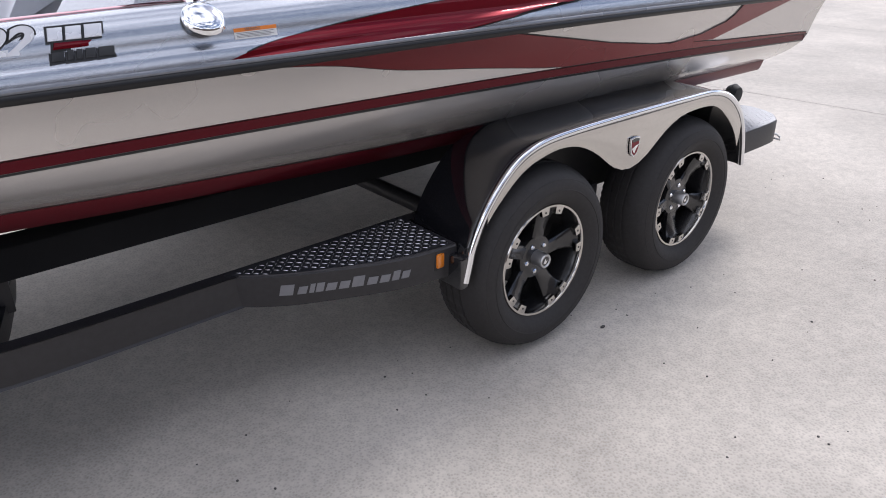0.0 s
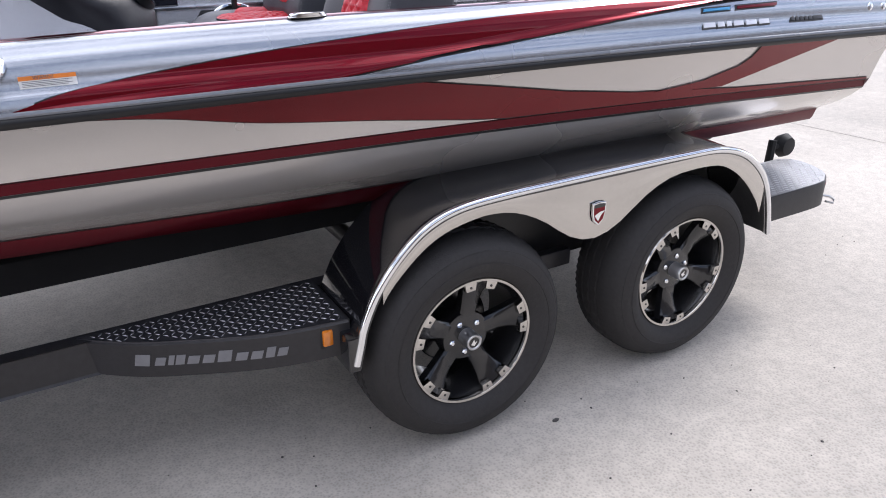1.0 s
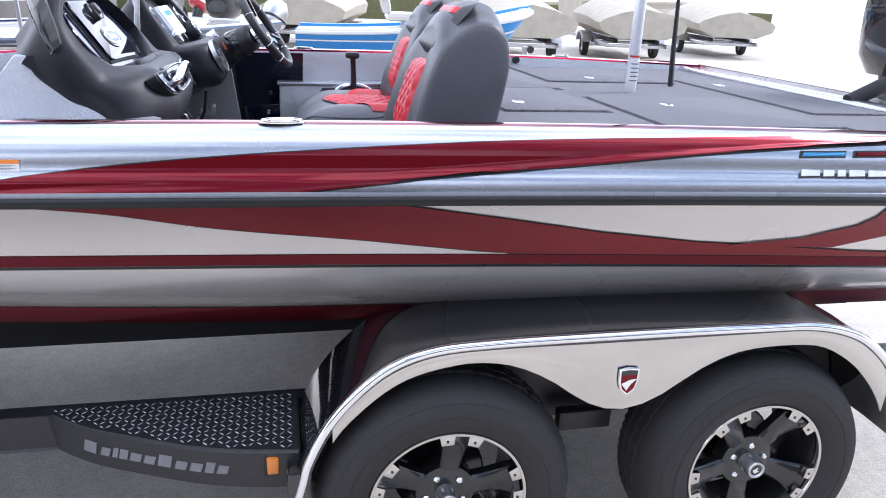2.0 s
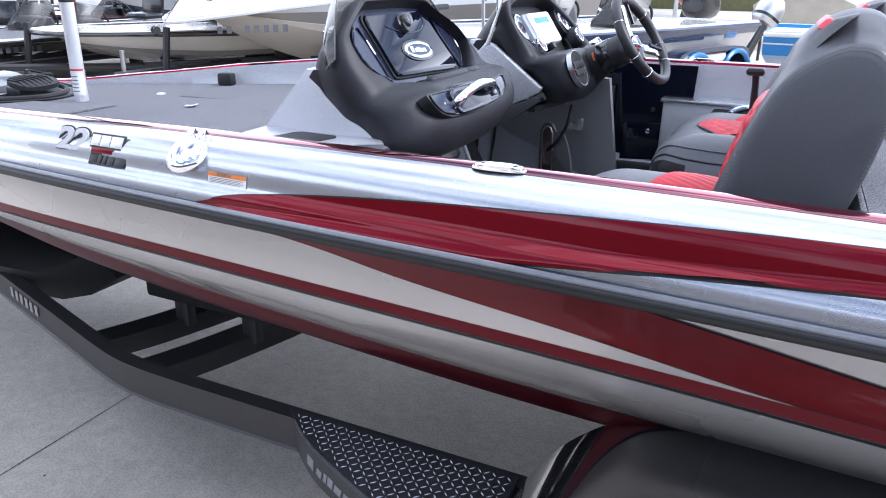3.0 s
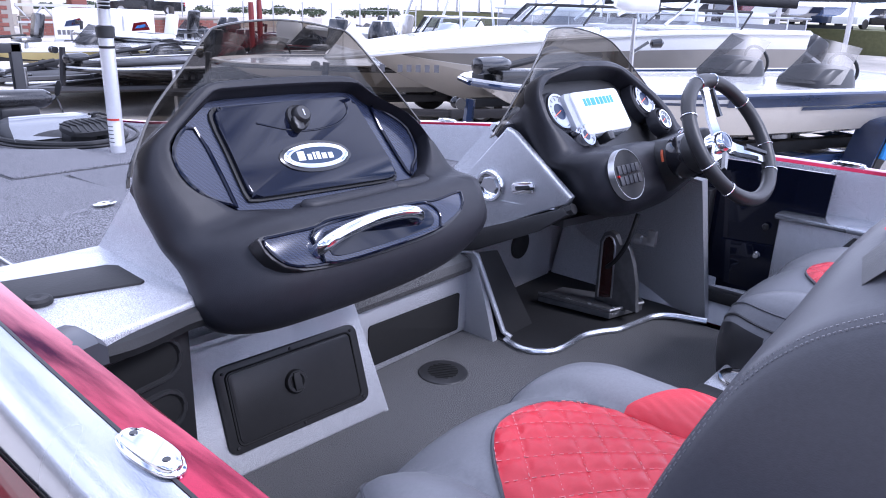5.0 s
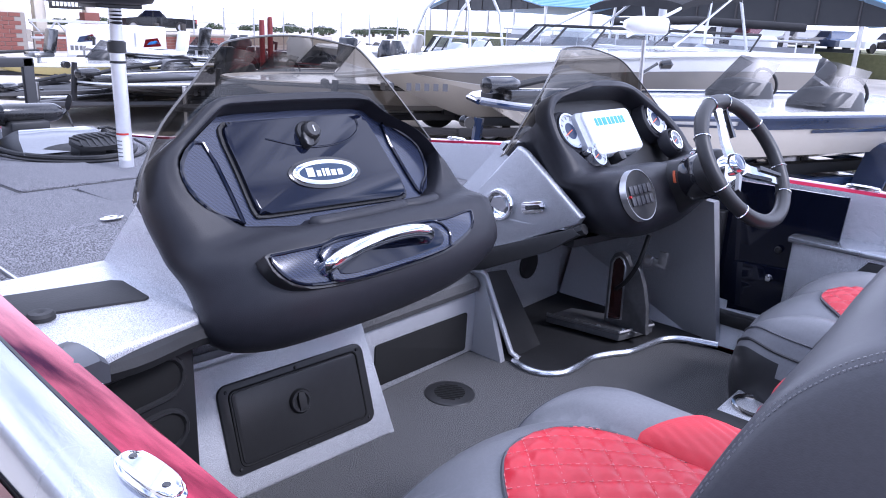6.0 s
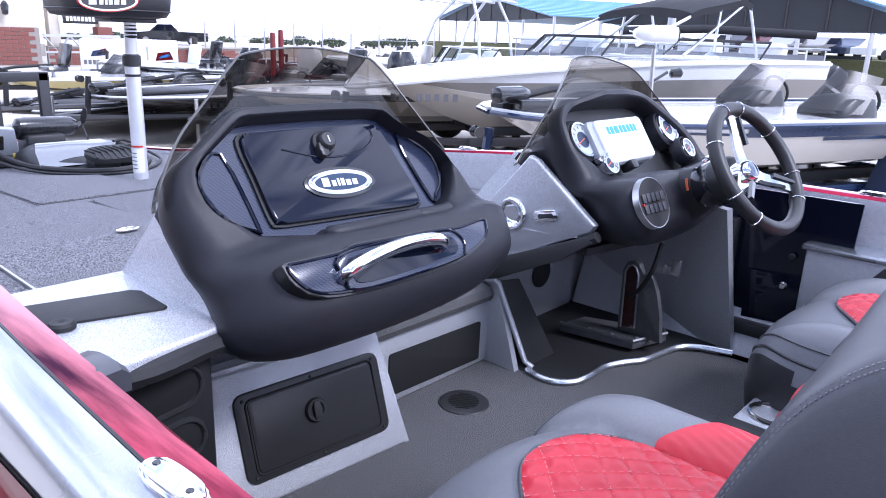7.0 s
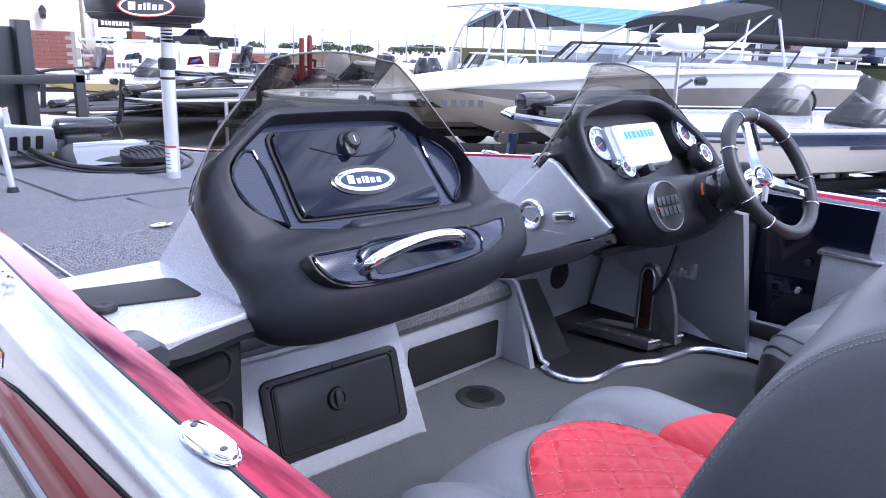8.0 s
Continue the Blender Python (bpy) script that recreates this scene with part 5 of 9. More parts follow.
def wind(at, ob, outline):
    """Wrap-round smoked windscreen standing on the console's hood."""
    lo, hi = smooth(outline[0], 5), smooth(outline[1], 5)
    loops = []
    for f in (0, 0.25, 0.5, 0.75, 1.0):
        loops.append([at(*(p.lerp(q, f) + Vector((0, 0, -0.022 * math.sin(math.pi * f))))) for p, q in zip(lo, hi)])
    w = part("windscreen", loft(loops, closed=False, caps=False), SMOKE, ob, "smoked acrylic windscreen", sharp=80)
    w.visible_shadow = False
    part("screen_edge", tube([at(*p) for p in hi], 0.0022, 5), mat("polished acrylic edge", (0.07, 0.066, 0.06), 0.2, coat=0.3), w)


HELM_O = (-0.81, 0.445, 1.40)


def helm_console():
    ob, at = console_shell("helm_console", HELM_O, HELM_OUT, HELM_PANEL, -0.045, "moulded black helm console")
    m = frame_of(at(0, 0, 0), (0, 1, 0), VF)
    part("dash_back", plate(HELM_PANEL, -0.06, -0.040, m), SATIN, ob, "black dash panel")
    # hooded gauge pods
    G = lambda u, v, d=0.0: m @ Matrix.Translation((u, v, d))

    def gauge(u, v, r, d):
        g = part("gauge", lathe(((0.0, 0.002), (r * 0.86, 0.002), (r * 0.88, 0.008), (r * 0.98, 0.008), (r * 1.02, 0.003), (r * 1.03, -0.03)), 36, G(u, v, d)), CHROME, ob, "chrome-rimmed round gauge")
        part("gauge_face", lathe(((0.0, 0.0035), (r * 0.85, 0.0035)), 32, G(u, v, d)), mat("gauge face", (0.42, 0.45, 0.50), 0.25), g)
        for i in range(9):
            part("gauge_tick", box(r * 0.62, r * 0.80, -0.0016, 0.0016, 0.0036, 0.0044, 0, G(u, v, d) @ Matrix.Rotation(radians(210 - 30 * i), 4, "Z")), INK, g)
        part("gauge_needle", box(-r * 0.12, r * 0.7, -0.0012, 0.0012, 0.0045, 0.0055, 0, G(u, v, d) @ Matrix.Rotation(radians(200), 4, "Z")), mat("needle", (0.7, 0.12, 0.05), 0.4), g)
        part("gauge_middle", lathe(((0.0, 0.0039), (r * 0.46, 0.0039)), 28, G(u, v, d)), mat("gauge middle", (0.02, 0.03, 0.06), 0.25), g)

    gauge(-0.180, 0.009, 0.050, -0.024)
    gauge(-0.138, -0.072, 0.031, -0.004)
    gauge(0.250, 0.001, 0.048, -0.002)
    gauge(0.264, -0.080, 0.030, 0.022)
    gauge(0.300, -0.152, 0.028, 0.070)
    for u, v, r, d in ((-0.180, 0.009, 0.055, -0.028), (0.250, 0.001, 0.056, -0.004), (0.264, -0.080, 0.037, 0.020)):
        part("gauge_pod", lathe(((r * 0.93, 0.0), (r * 1.0, 0.004), (r * 1.08, 0.0), (r * 1.16, -0.03)), 36, G(u, v, d)), CONSOLE, ob)
    # chart plotter under its white cover
    pl = part("plotter", plate(rrect(0.245, 0.126, 0.016, cx=-0.012, cy=-0.014), -0.03, 0.004, m, 0.007, 3), SCREEN, ob, "chart plotter under a white plastic cover")
    part("plotter_case", plate(rrect(0.272, 0.132, 0.018, cx=-0.022, cy=-0.014), -0.036, -0.006, m, 0.006), mat("grey plotter case", (0.35, 0.37, 0.4), 0.4), pl)
    u = -0.092
    for w in (0.015, 0.019, 0.024, 0.017, 0.018, 0.018, 0.015, 0.015):
        part("cover_letter", plate([(u, 0.004), (u + w * 0.86, 0.004), (u + w * 0.86, 0.026), (u, 0.026)], 0.0035, 0.0048, m), LOGOBLUE, pl)
        u += w * 1.12
    part("plotter_bracket", box(-0.05, -0.02, -0.10, -0.075, -0.03, 0.01, 0.004, m), SATIN, pl)
    # round switch pad, leaning back with the swelling
    T = frame_of((-0.6165, 0.2522, 1.2698), (0.07, 1, 0), Vector((0.90, -0.07, 0.43)).cross(Vector((0.07, 1, 0))))
    sp = part("switch_pad", lathe(((0, 0.004), (0.061, 0.004), (0.0615, 0.0065), (0.0635, 0.0065), (0.0645, -0.01)), 40, T), STEEL, ob, "round switch pad with a steel rim")
    part("pad_face", lathe(((0, 0.0052), (0.0612, 0.0052)), 36, T), RUBBER, sp)
    for i in range(5):
        for j in range(2):
            part("pad_key", box(-0.008, 0.008, -0.011, 0.011, 0.005, 0.010, 0.002, T @ Matrix.Translation((-0.040 + i * 0.0195, 0.013 - j * 0.027, 0))), mat("key grey", (0.05, 0.05, 0.056), 0.5), sp)
    part("pad_lamp", lathe(((0, 0.011), (0.003, 0.010), (0.004, 0.005)), 8, T @ Matrix.Translation((-0.049, -0.002, 0))), REDLENS, sp)
    wind(at, ob, HELM_SCREEN)
    # steering column and wheel
    c = Vector((-0.445, 0.432, 1.362))
    n = Vector((0.82, -0.10, 0.56)).normalized()
    cb = Vector((-0.628, 0.492, 1.258))
    ax = (c - cb).normalized()
    col = part("steering_column", loft_lathe(((0.074, -0.08), (0.072, 0.0), (0.066, 0.012), (0.060, 0.05), (0.056, 0.10), (0.054, 0.150), (0.046, 0.162), (0.03, 0.168), (0.02, 0.205)), cb, ax), SATIN, ob, "black steering column boot")
    part("column_band", loft_lathe(((0.0605, 0.062), (0.0615, 0.065), (0.0575, 0.108), (0.056, 0.111)), cb, ax), mat("column band", (0.012, 0.012, 0.015), 0.12, coat=0.5), col)
    up_ = (Vector((0, 0, 1)) - ax * ax.z).normalized()
    sd_ = ax.cross(up_)
    for a0 in (62, -60):
        part("column_mark", tube([cb + ax * 0.052 + (up_ * math.cos(q) + sd_ * math.sin(q)) * 0.0615 for q in (radians(a) for a in range(a0, a0 + 31, 10))], 0.0038, 6), mat("orange mark", (0.55, 0.10, 0.03), 0.4), col)
    w = thing("steering_wheel", tuple(c), "leather-rimmed steering wheel with polished spokes on the helm", "steering wheel")
    M = frame_of(c, Vector((0, 1, 0)) - n * n.y, Vector((-0.56, 0, 0.83)))
    R = 0.158
    part("wheel_rim", tube([M @ Vector((R * math.cos(q), R * math.sin(q), 0)) for q in (2 * math.pi * i / 60 for i in range(60))], 0.0175, 12, True), mat("stitched black leather", (0.016, 0.016, 0.017), 0.4, bump=0.15, bump_scale=500), w, "black leather rim")
    for a in (76, 104, -16, -44, 196, 224, 150, 30):
        q = radians(a)
        part("rim_ring", tube([M @ Vector(((R + 0.0185 * math.cos(p)) * math.cos(q), (R + 0.0185 * math.cos(p)) * math.sin(q), 0.0185 * math.sin(p))) for p in (2 * math.pi * i / 14 for i in range(14))], 0.0014, 5, True), CHROME, w)
    for a in (90, -30, 210):
        rot = M @ Matrix.Rotation(radians(a), 4, "Z")
        loops = [[rot @ Vector((r, sgn * wd, h)) for sgn, h in ((-1, hh - 0.004), (-1, hh + 0.004), (1, hh + 0.004), (1, hh - 0.004))] for r, wd, hh in ((0.02, 0.020, -0.028), (0.06, 0.017, -0.024), (0.11, 0.014, -0.012), (0.155, 0.018, -0.002))]
        sp_ = part("spoke", loft(loops), CHROME, w, "polished spoke")
        part("spoke_slot", plate([(0.06, -0.006), (0.13, -0.004), (0.13, 0.004), (0.06, 0.006)], -0.020, -0.010, rot @ Matrix.Rotation(radians(-9), 4, "Y") @ Matrix.Translation((0, 0, 0.0055))), RIMBLK, sp_)
    part("wheel_hub", lathe(((0, -0.008), (0.022, -0.009), (0.028, -0.016), (0.032, -0.03), (0.034, -0.05)), 32, M), CHROME, w, "chrome hub")
    part("hub_badge", lathe(((0, -0.0065), (0.018, -0.0075), (0.0195, -0.0085)), 24, M), mat("hub badge", (0.05, 0.07, 0.12), 0.2, coat=1.0), w)
    return at


def loft_lathe(profile, o, axis, n=32):
    z = Vector(axis).normalized()
    x = z.orthogonal().normalized()
    return lathe(profile, n, frame_of(o, x, z.cross(x)))


fairing(-1)
part("fairing_side", plate([(-1.20, 1.03), (-1.05, 1.206), (-0.925, 1.352), (-0.898, 1.343), (-0.715, 1.206), (-0.725, 1.187), (-0.98, 1.062), (-1.12, 1.02)], -0.02, 0.0, frame_of((0, 0.162, 0), (1, 0, 0), (0, 0, 1)), 0.006, 3), SPLAT, fairing(1), "flat grey splatter fairing side")
port_console()
helm_console()


def cockpit():
    # port wing: silver ledge, black pad, knob and the rod box beneath
    led = part("side_ledge", plate([(-1.12, -1.035), (-0.745, -1.06), (-0.735, -1.03), (-0.775, -0.80), (-1.12, -0.80)], 1.165, 1.209, None, 0.010, 3), SPLAT, boat, "grey splatter side ledge")
    part("ledge_front", box(-1.15, -1.08, -1.03, -0.80, FDECK - 0.01, 1.20, 0.02), SPLAT, led)
    part("ledge_lip", tube(smooth([(-0.77, -1.05, 1.178), (-0.752, -0.95, 1.178), (-0.77, -0.84, 1.180), (-0.76, -0.78, 1.17)], 5), 0.018, 8), RUBBER, led, "black rubber edge")
    part("grip_pad", plate([(-1.033, -1.024), (-0.995, -0.862), (-0.98, -0.850), (-0.885, -0.853), (-0.880, -0.862), (-0.925, -1.018), (-0.935, -1.026)], 1.209, 1.213, None, 0.001), RUBBER, led, "black non-slip pad")
    part("pad_button", lathe(((0, 0.006), (0.006, 0.010), (0.016, 0.010), (0.020, 0.006), (0.020, 0)), 20, pose(-0.910, -1.004, 1.210)), RUBBER, led)
    bk = loft([[(x, y - 0.016, z), (x, y + 0.010, z + 0.003), (x, y + 0.020, z - 0.006), (x, y + 0.020, z - 0.028), (x, y + 0.012, z - 0.028), (x, y - 0.016, z - 0.006)] for x, y, z in ((-0.785, -1.032, 1.214), (-0.765, -1.034, 1.226), (-0.72, -1.037, 1.240), (-0.66, -1.041, 1.2475), (-0.645, -1.042, 1.244))])
    part("corner_bracket", bk, mat("grey plastic bracket", (0.055, 0.057, 0.065), 0.35), boat, "grey plastic corner bracket")
    rb = part("rod_box", box(-0.86, -0.785, -1.05, -0.835, 0.90, 1.165, 0.01), mat("black rod box plastic", (0.011, 0.011, 0.012), 0.5, var=0.2), boat, "black rod storage panel")
    # flat near-black plates stand in for the shade inside the rod tubes
    for z in (1.115, 1.025, 0.945):
        part("rod_opening_shade", plate(rrect(0.15, 0.062, 0.03), 0.0, 0.004, frame_of((-0.787, -0.935, z), (0, 1, 0.12), (0, -0.12, 1)), 0.001), mat("recess shade black", (0.004, 0.004, 0.004), 0.9), rb)
        part("opening_rim", tube([frame_of((-0.783, -0.935, z), (0, 1, 0.12), (0, -0.12, 1)) @ Vector((u, v, 0)) for u, v in rrect(0.155, 0.067, 0.032)], 0.005, 6, True), SATIN, rb)
    part("rod_locker_side", box(-1.13, -0.80, -0.846, -0.834, 0.74, 1.165, 0.003), SATIN, boat)
    # silver access panel with its black hatch
    A, B, C = Vector((-0.880, -0.298, FLOOR)), Vector((-0.919, -0.80, FLOOR)), Vector((-0.975, -0.345, 1.0))
    u = (A - B).normalized()
    m = frame_of(B, u, C - A)
    wd = (A - B).length
    ap = part("access_panel", plate([(0, 0), (wd, 0), (wd - 0.035, 0.285), (-0.02, 0.285)], -0.02, 0.0, m, 0.008, 3), SPLAT, boat, "grey splatter access panel")
    ht = part("access_hatch", plate(rrect(0.352, 0.182, 0.022, cx=0.278, cy=0.138), 0.0, 0.008, m, 0.004), SATIN, ap, "black plastic access hatch")
    part("hatch_inset", plate(rrect(0.300, 0.145, 0.012, cx=0.278, cy=0.138), 0.007, 0.0105, m, 0.002), SATIN, ht)
    # near-black bead painted as the shade in the groove round the inset
    part("hatch_groove_shade", tube([m @ Vector((a, b, 0.0085)) for a, b in rrect(0.308, 0.152, 0.014, cx=0.278, cy=0.138)], 0.0022, 5, True), mat("recess shade black", (0.004, 0.004, 0.004), 0.9), ht)
    la = part("hatch_latch", lathe(((0, 0.006), (0.014, 0.006), (0.017, 0.010), (0.023, 0.010), (0.026, 0.005), (0.026, -0.002)), 28, m @ Matrix.Translation((0.274, 0.150, 0.009))), SATIN, ht, "black round turn latch")
    part("latch_tab", plate([(-0.009, -0.018), (0.009, -0.018), (0.009, 0.008), (0.006, 0.020), (-0.006, 0.020), (-0.009, 0.008)], 0.006, 0.014, m @ Matrix.Translation((0.274, 0.150, 0.009)), 0.002), RUBBER, la)
    for a, b in ((0.12, 0.06), (0.12, 0.215), (0.436, 0.06), (0.436, 0.215), (0.278, 0.056), (0.278, 0.220)):
        part("hatch_screw", lathe(((0, 0.003), (0.003, 0.0025), (0.004, 0)), 8, m @ Matrix.Translation((a, b, 0.008))), RUBBER, ht)
    part("panel_top", loft([[tuple(m @ Vector((a, 0.285, 0))), tuple(m @ Vector((a, 0.285, -0.10))), tuple(m @ Vector((a, 0.27, -0.10))), tuple(m @ Vector((a, 0.27, 0)))] for a in (-0.02, wd - 0.035)]), SPLAT, ap)
    part("panel_side", loft([[tuple(m @ Vector((wd, 0, -0.002))), tuple(m @ Vector((wd - 0.035, 0.285, -0.002))), tuple(m @ Vector((wd - 0.035, 0.285, -0.2))), tuple(m @ Vector((wd, 0, -0.2)))], [tuple(m @ Vector((wd - 0.012, 0, -0.002))), tuple(m @ Vector((wd - 0.047, 0.285, -0.002))), tuple(m @ Vector((wd - 0.047, 0.285, -0.2))), tuple(m @ Vector((wd - 0.012, 0, -0.2)))]]), SPLAT, ap)
    # carpeted step with the black mesh panel under it
    st = part("deck_step", box(-1.40, -1.035, -0.36, 0.185, FLOOR, 0.925, 0.012), SPLAT, boat, "grey splatter step riser")
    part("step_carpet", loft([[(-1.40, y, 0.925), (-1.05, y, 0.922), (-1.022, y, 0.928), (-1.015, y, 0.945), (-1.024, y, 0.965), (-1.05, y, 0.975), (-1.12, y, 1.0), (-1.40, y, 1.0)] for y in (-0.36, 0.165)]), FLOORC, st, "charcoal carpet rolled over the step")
    part("mesh_panel", plate(rrect(0.355, 0.115, 0.008), 0.0, 0.004, frame_of((-1.0345, -0.045, 0.815), (0, 1, -0.02), (0, 0.02, 1)), 0.001), mat("black mesh", (0.006, 0.006, 0.006), 0.85), st, "black mesh panel")
    # helm footwell: inboard wall, back wall, outer wall, lipped pan
    part("footwell_wall", plate([(-1.15, 0.985), (-1.012, 0.985), (-0.93, FLOOR), (-1.15, FLOOR)], -0.190, -0.170, frame_of((0, 0, 0), (1, 0, 0), (0, 0, 1))), SPLAT, boat, "grey splatter tunnel wall")
    quad = [Vector(p) for p in ((-1.006, 0.180, 0.985), (-0.918, 0.222, 0.740), (-0.918, 0.35, 0.740), (-1.003, 0.265, 0.974))]
    part("footwell_panel", loft([[p + Vector((k, 0, k * 0.3)) for p in quad] for k in (-0.02, 0.0)]), SATIN, boat, "black tunnel side panel")
    part("tunnel_edge", tube([(-1.06, 0.158, 0.984), (-1.012, 0.165, 0.990), (-1.004, 0.170, 0.980), (-0.925, 0.210, 0.757), (-0.90, 0.216, 0.744)], 0.008, 8), SPLAT, boat)
    part("footwell_back", box(-1.16, -1.14, 0.19, 0.90, FLOOR, 1.17, 0.004), SPLAT, boat, "grey splatter footwell wall")
    part("round_port", lathe(((0, 0.003), (0.040, 0.003), (0.044, 0.006), (0.049, 0.004), (0.050, -0.002)), 28, frame_of((-1.129, 0.564, 0.893), (0, 1, 0), (0, 0, 1))), RUBBER, boat, "round black port")
    part("footwell_side", loft([[(-1.15, 0.86, FLOOR), (-0.90, 0.83, FLOOR), (-0.565, 0.775, FLOOR), (-0.55, 0.77, FLOOR), (-0.55, 0.80, FLOOR), (-1.15, 0.90, FLOOR)], [(-1.15, 0.84, 1.18), (-0.90, 0.80, 1.18), (-0.625, 0.735, 1.18), (-0.61, 0.73, 1.18), (-0.61, 0.77, 1.18), (-1.15, 0.88, 1.18)]]), SPLAT, boat, "grey splatter footwell side")
    part("footwell_pan", plate([(-1.14, 0.20), (-0.86, 0.19), (-0.805, 0.195), (-0.765, 0.24), (-0.76, 0.37), (-0.705, 0.49), (-0.67, 0.65), (-0.62, 0.70), (-0.60, 0.78), (-1.14, 0.84)], FLOOR, FLOOR + 0.004), RUBBER, boat, "black footwell mat")
    part("pan_lip", tube(smooth([(-0.905, 0.196, 0.744), (-0.86, 0.182, 0.744), (-0.805, 0.190, 0.744), (-0.765, 0.237, 0.744), (-0.757, 0.30, 0.744), (-0.758, 0.372, 0.744), (-0.735, 0.44, 0.744), (-0.702, 0.495, 0.745), (-0.685, 0.58, 0.746), (-0.668, 0.655, 0.748), (-0.62, 0.70, 0.750), (-0.53, 0.73, 0.752)], 5), 0.0095, 8, flat=0.8), SILVER, boat, "grey rounded footwell lip")
    part("console_skirt", plate([(-1.14, 1.0), (-0.975, 1.072), (-0.73, 1.178), (-0.71, 1.165), (-0.80, 1.10), (-1.0, 1.0), (-1.14, 0.96)], 0.0, 0.018, frame_of((0, 0.168, 0), (1, 0, 0), (0, 0, 1)), 0.003), SATIN, boat)
    part("skirt_lip", tube([(-1.13, 0.168, 0.985), (-0.98, 0.164, 1.036), (-0.80, 0.164, 1.128), (-0.705, 0.166, 1.180)], 0.014, 8), RUBBER, boat)
    part("console_underside", plate([(-1.15, 0.18), (-0.74, 0.18), (-0.70, 0.40), (-0.70, 0.75), (-1.15, 0.86)], 1.12, 1.14), SATIN, boat)
    part("port_underside", plate([(-1.15, -0.80), (-0.93, -0.80), (-0.90, -0.50), (-0.92, -0.22), (-1.15, -0.30)], 1.11, 1.13), SATIN, boat)
    # chrome fittings on the helm fairing
    q = frame_of((0, 0, 0), (1, 0, 0), (0, 0, 1))
    v1 = part("round_vent", lathe(((0, 0.001), (0.018, 0.002), (0.030, 0.007), (0.035, 0.013), (0.040, 0.013), (0.045, 0.008), (0.046, 0.0)), 32, q @ Matrix.Translation((-0.963, 1.192, -0.1615))), CHROME, boat, "round chrome vent")
    part("vent_flap", plate([(-0.03, -0.006), (0.012, -0.018), (0.026, 0.0), (0.012, 0.020), (-0.02, 0.016)], 0.004, 0.008, q @ Matrix.Translation((-0.963, 1.192, -0.1615))), STEEL, v1)
    v2 = part("latch_plate", plate(rrect(0.074, 0.030, 0.012), 0, 0.006, q @ Matrix.Translation((-0.856, 1.206, -0.161)) @ Matrix.Rotation(radians(14), 4, "Z"), 0.002), CHROME, boat, "chrome latch plate")
    part("latch_slot", plate(rrect(0.046, 0.012, 0.005), 0.006, 0.0066, q @ Matrix.Translation((-0.856, 1.206, -0.161)) @ Matrix.Rotation(radians(14), 4, "Z")), RIMBLK, v2)
    # foot throttle: base tray, slotted bracket with its dark red window
    ft = part("foot_throttle", plate([(-0.99, 0.485), (-0.755, 0.525), (-0.715, 0.665), (-0.745, 0.69), (-0.97, 0.60)], 0.752, 0.776, None, 0.004), mat("dull throttle steel", (0.20, 0.20, 0.205), 0.38, 0.75, var=0.2), boat, "metal foot throttle")
    rim_ = [(-0.99, 0.485, 0.778), (-0.755, 0.525, 0.778), (-0.715, 0.665, 0.778), (-0.745, 0.69, 0.778)]
    part("throttle_rim", tube(rim_, 0.006, 6), STEEL, ft)
    fr = frame_of((0, 0.575, 0), (1, 0, 0), (0, 0, 1))
    arch_ = [(-0.838, 0.776), (-0.840, 0.975), (-0.828, 1.003), (-0.808, 1.012), (-0.787, 1.003), (-0.772, 0.972), (-0.748, 0.984), (-0.738, 0.965), (-0.720, 0.92), (-0.705, 0.86), (-0.698, 0.80), (-0.692, 0.776)]
    part("throttle_upright", plate(arch_, -0.02, 0.0, fr, 0.002), mat("dull throttle steel", (0.20, 0.20, 0.205), 0.38, 0.75, var=0.2), ft, "dull steel throttle bracket")
    slot_ = [(-0.826, 0.792), (-0.829, 0.972), (-0.821, 0.990), (-0.808, 0.997), (-0.795, 0.990), (-0.786, 0.970), (-0.780, 0.800)]
    part("throttle_window", plate(slot_, 0.0, 0.002, fr), mat("dark red window", (0.035, 0.008, 0.007), 0.15, coat=1.0), ft)
    part("window_rim", tube([fr @ Vector((a, b, 0.002)) for a, b in slot_], 0.003, 6, True), STEEL, ft)
    for a, b in ((-0.90, 0.515), (-0.83, 0.53), (-0.76, 0.56), (-0.735, 0.64)):
        part("throttle_bolt", lathe(((0, 0.006), (0.006, 0.005), (0.008, 0)), 8, pose(a, b, 0.776)), STEEL, ft)
    part("ignition", join(lathe(((0, 0.02), (0.014, 0.018), (0.017, 0.0)), 20, frame_of((-0.735, 0.60, 1.0), (0, 1, 0), (0, 0, 1))), box(-0.73, -0.675, 0.602, 0.610, 0.985, 1.012, 0.003), box(-0.70, -0.672, 0.60, 0.612, 0.995, 1.035, 0.003)), STEEL, boat, "key switch")
    part("hose", tube(smooth([(-0.70, 0.52, 1.10), (-0.71, 0.50, 1.02), (-0.75, 0.52, 0.95), (-0.80, 0.56, 0.90)], 5), 0.007, 6), RUBBER, boat)
    # floor drain
    dr = part("floor_drain", lathe(((0, 0.004), (0.055, 0.005), (0.064, 0.003), (0.066, 0.0)), 32, pose(-0.912, -0.069, FLOOR)), SATIN, boat, "round black floor drain")
    # near-black bars stand in for the shade down the drain's slots
    for i in range(9):
        y = -0.036 + i * 0.009
        h = math.sqrt(max(0, 0.04 ** 2 - y * y))
        if h > 0.008:
            part("drain_slot_shade", box(-h, h, y - 0.002, y + 0.002, 0.0045, 0.0066, 0, pose(-0.912, -0.069, FLOOR, 0, 0, 35)), mat("recess shade black", (0.004, 0.004, 0.004), 0.9), dr)
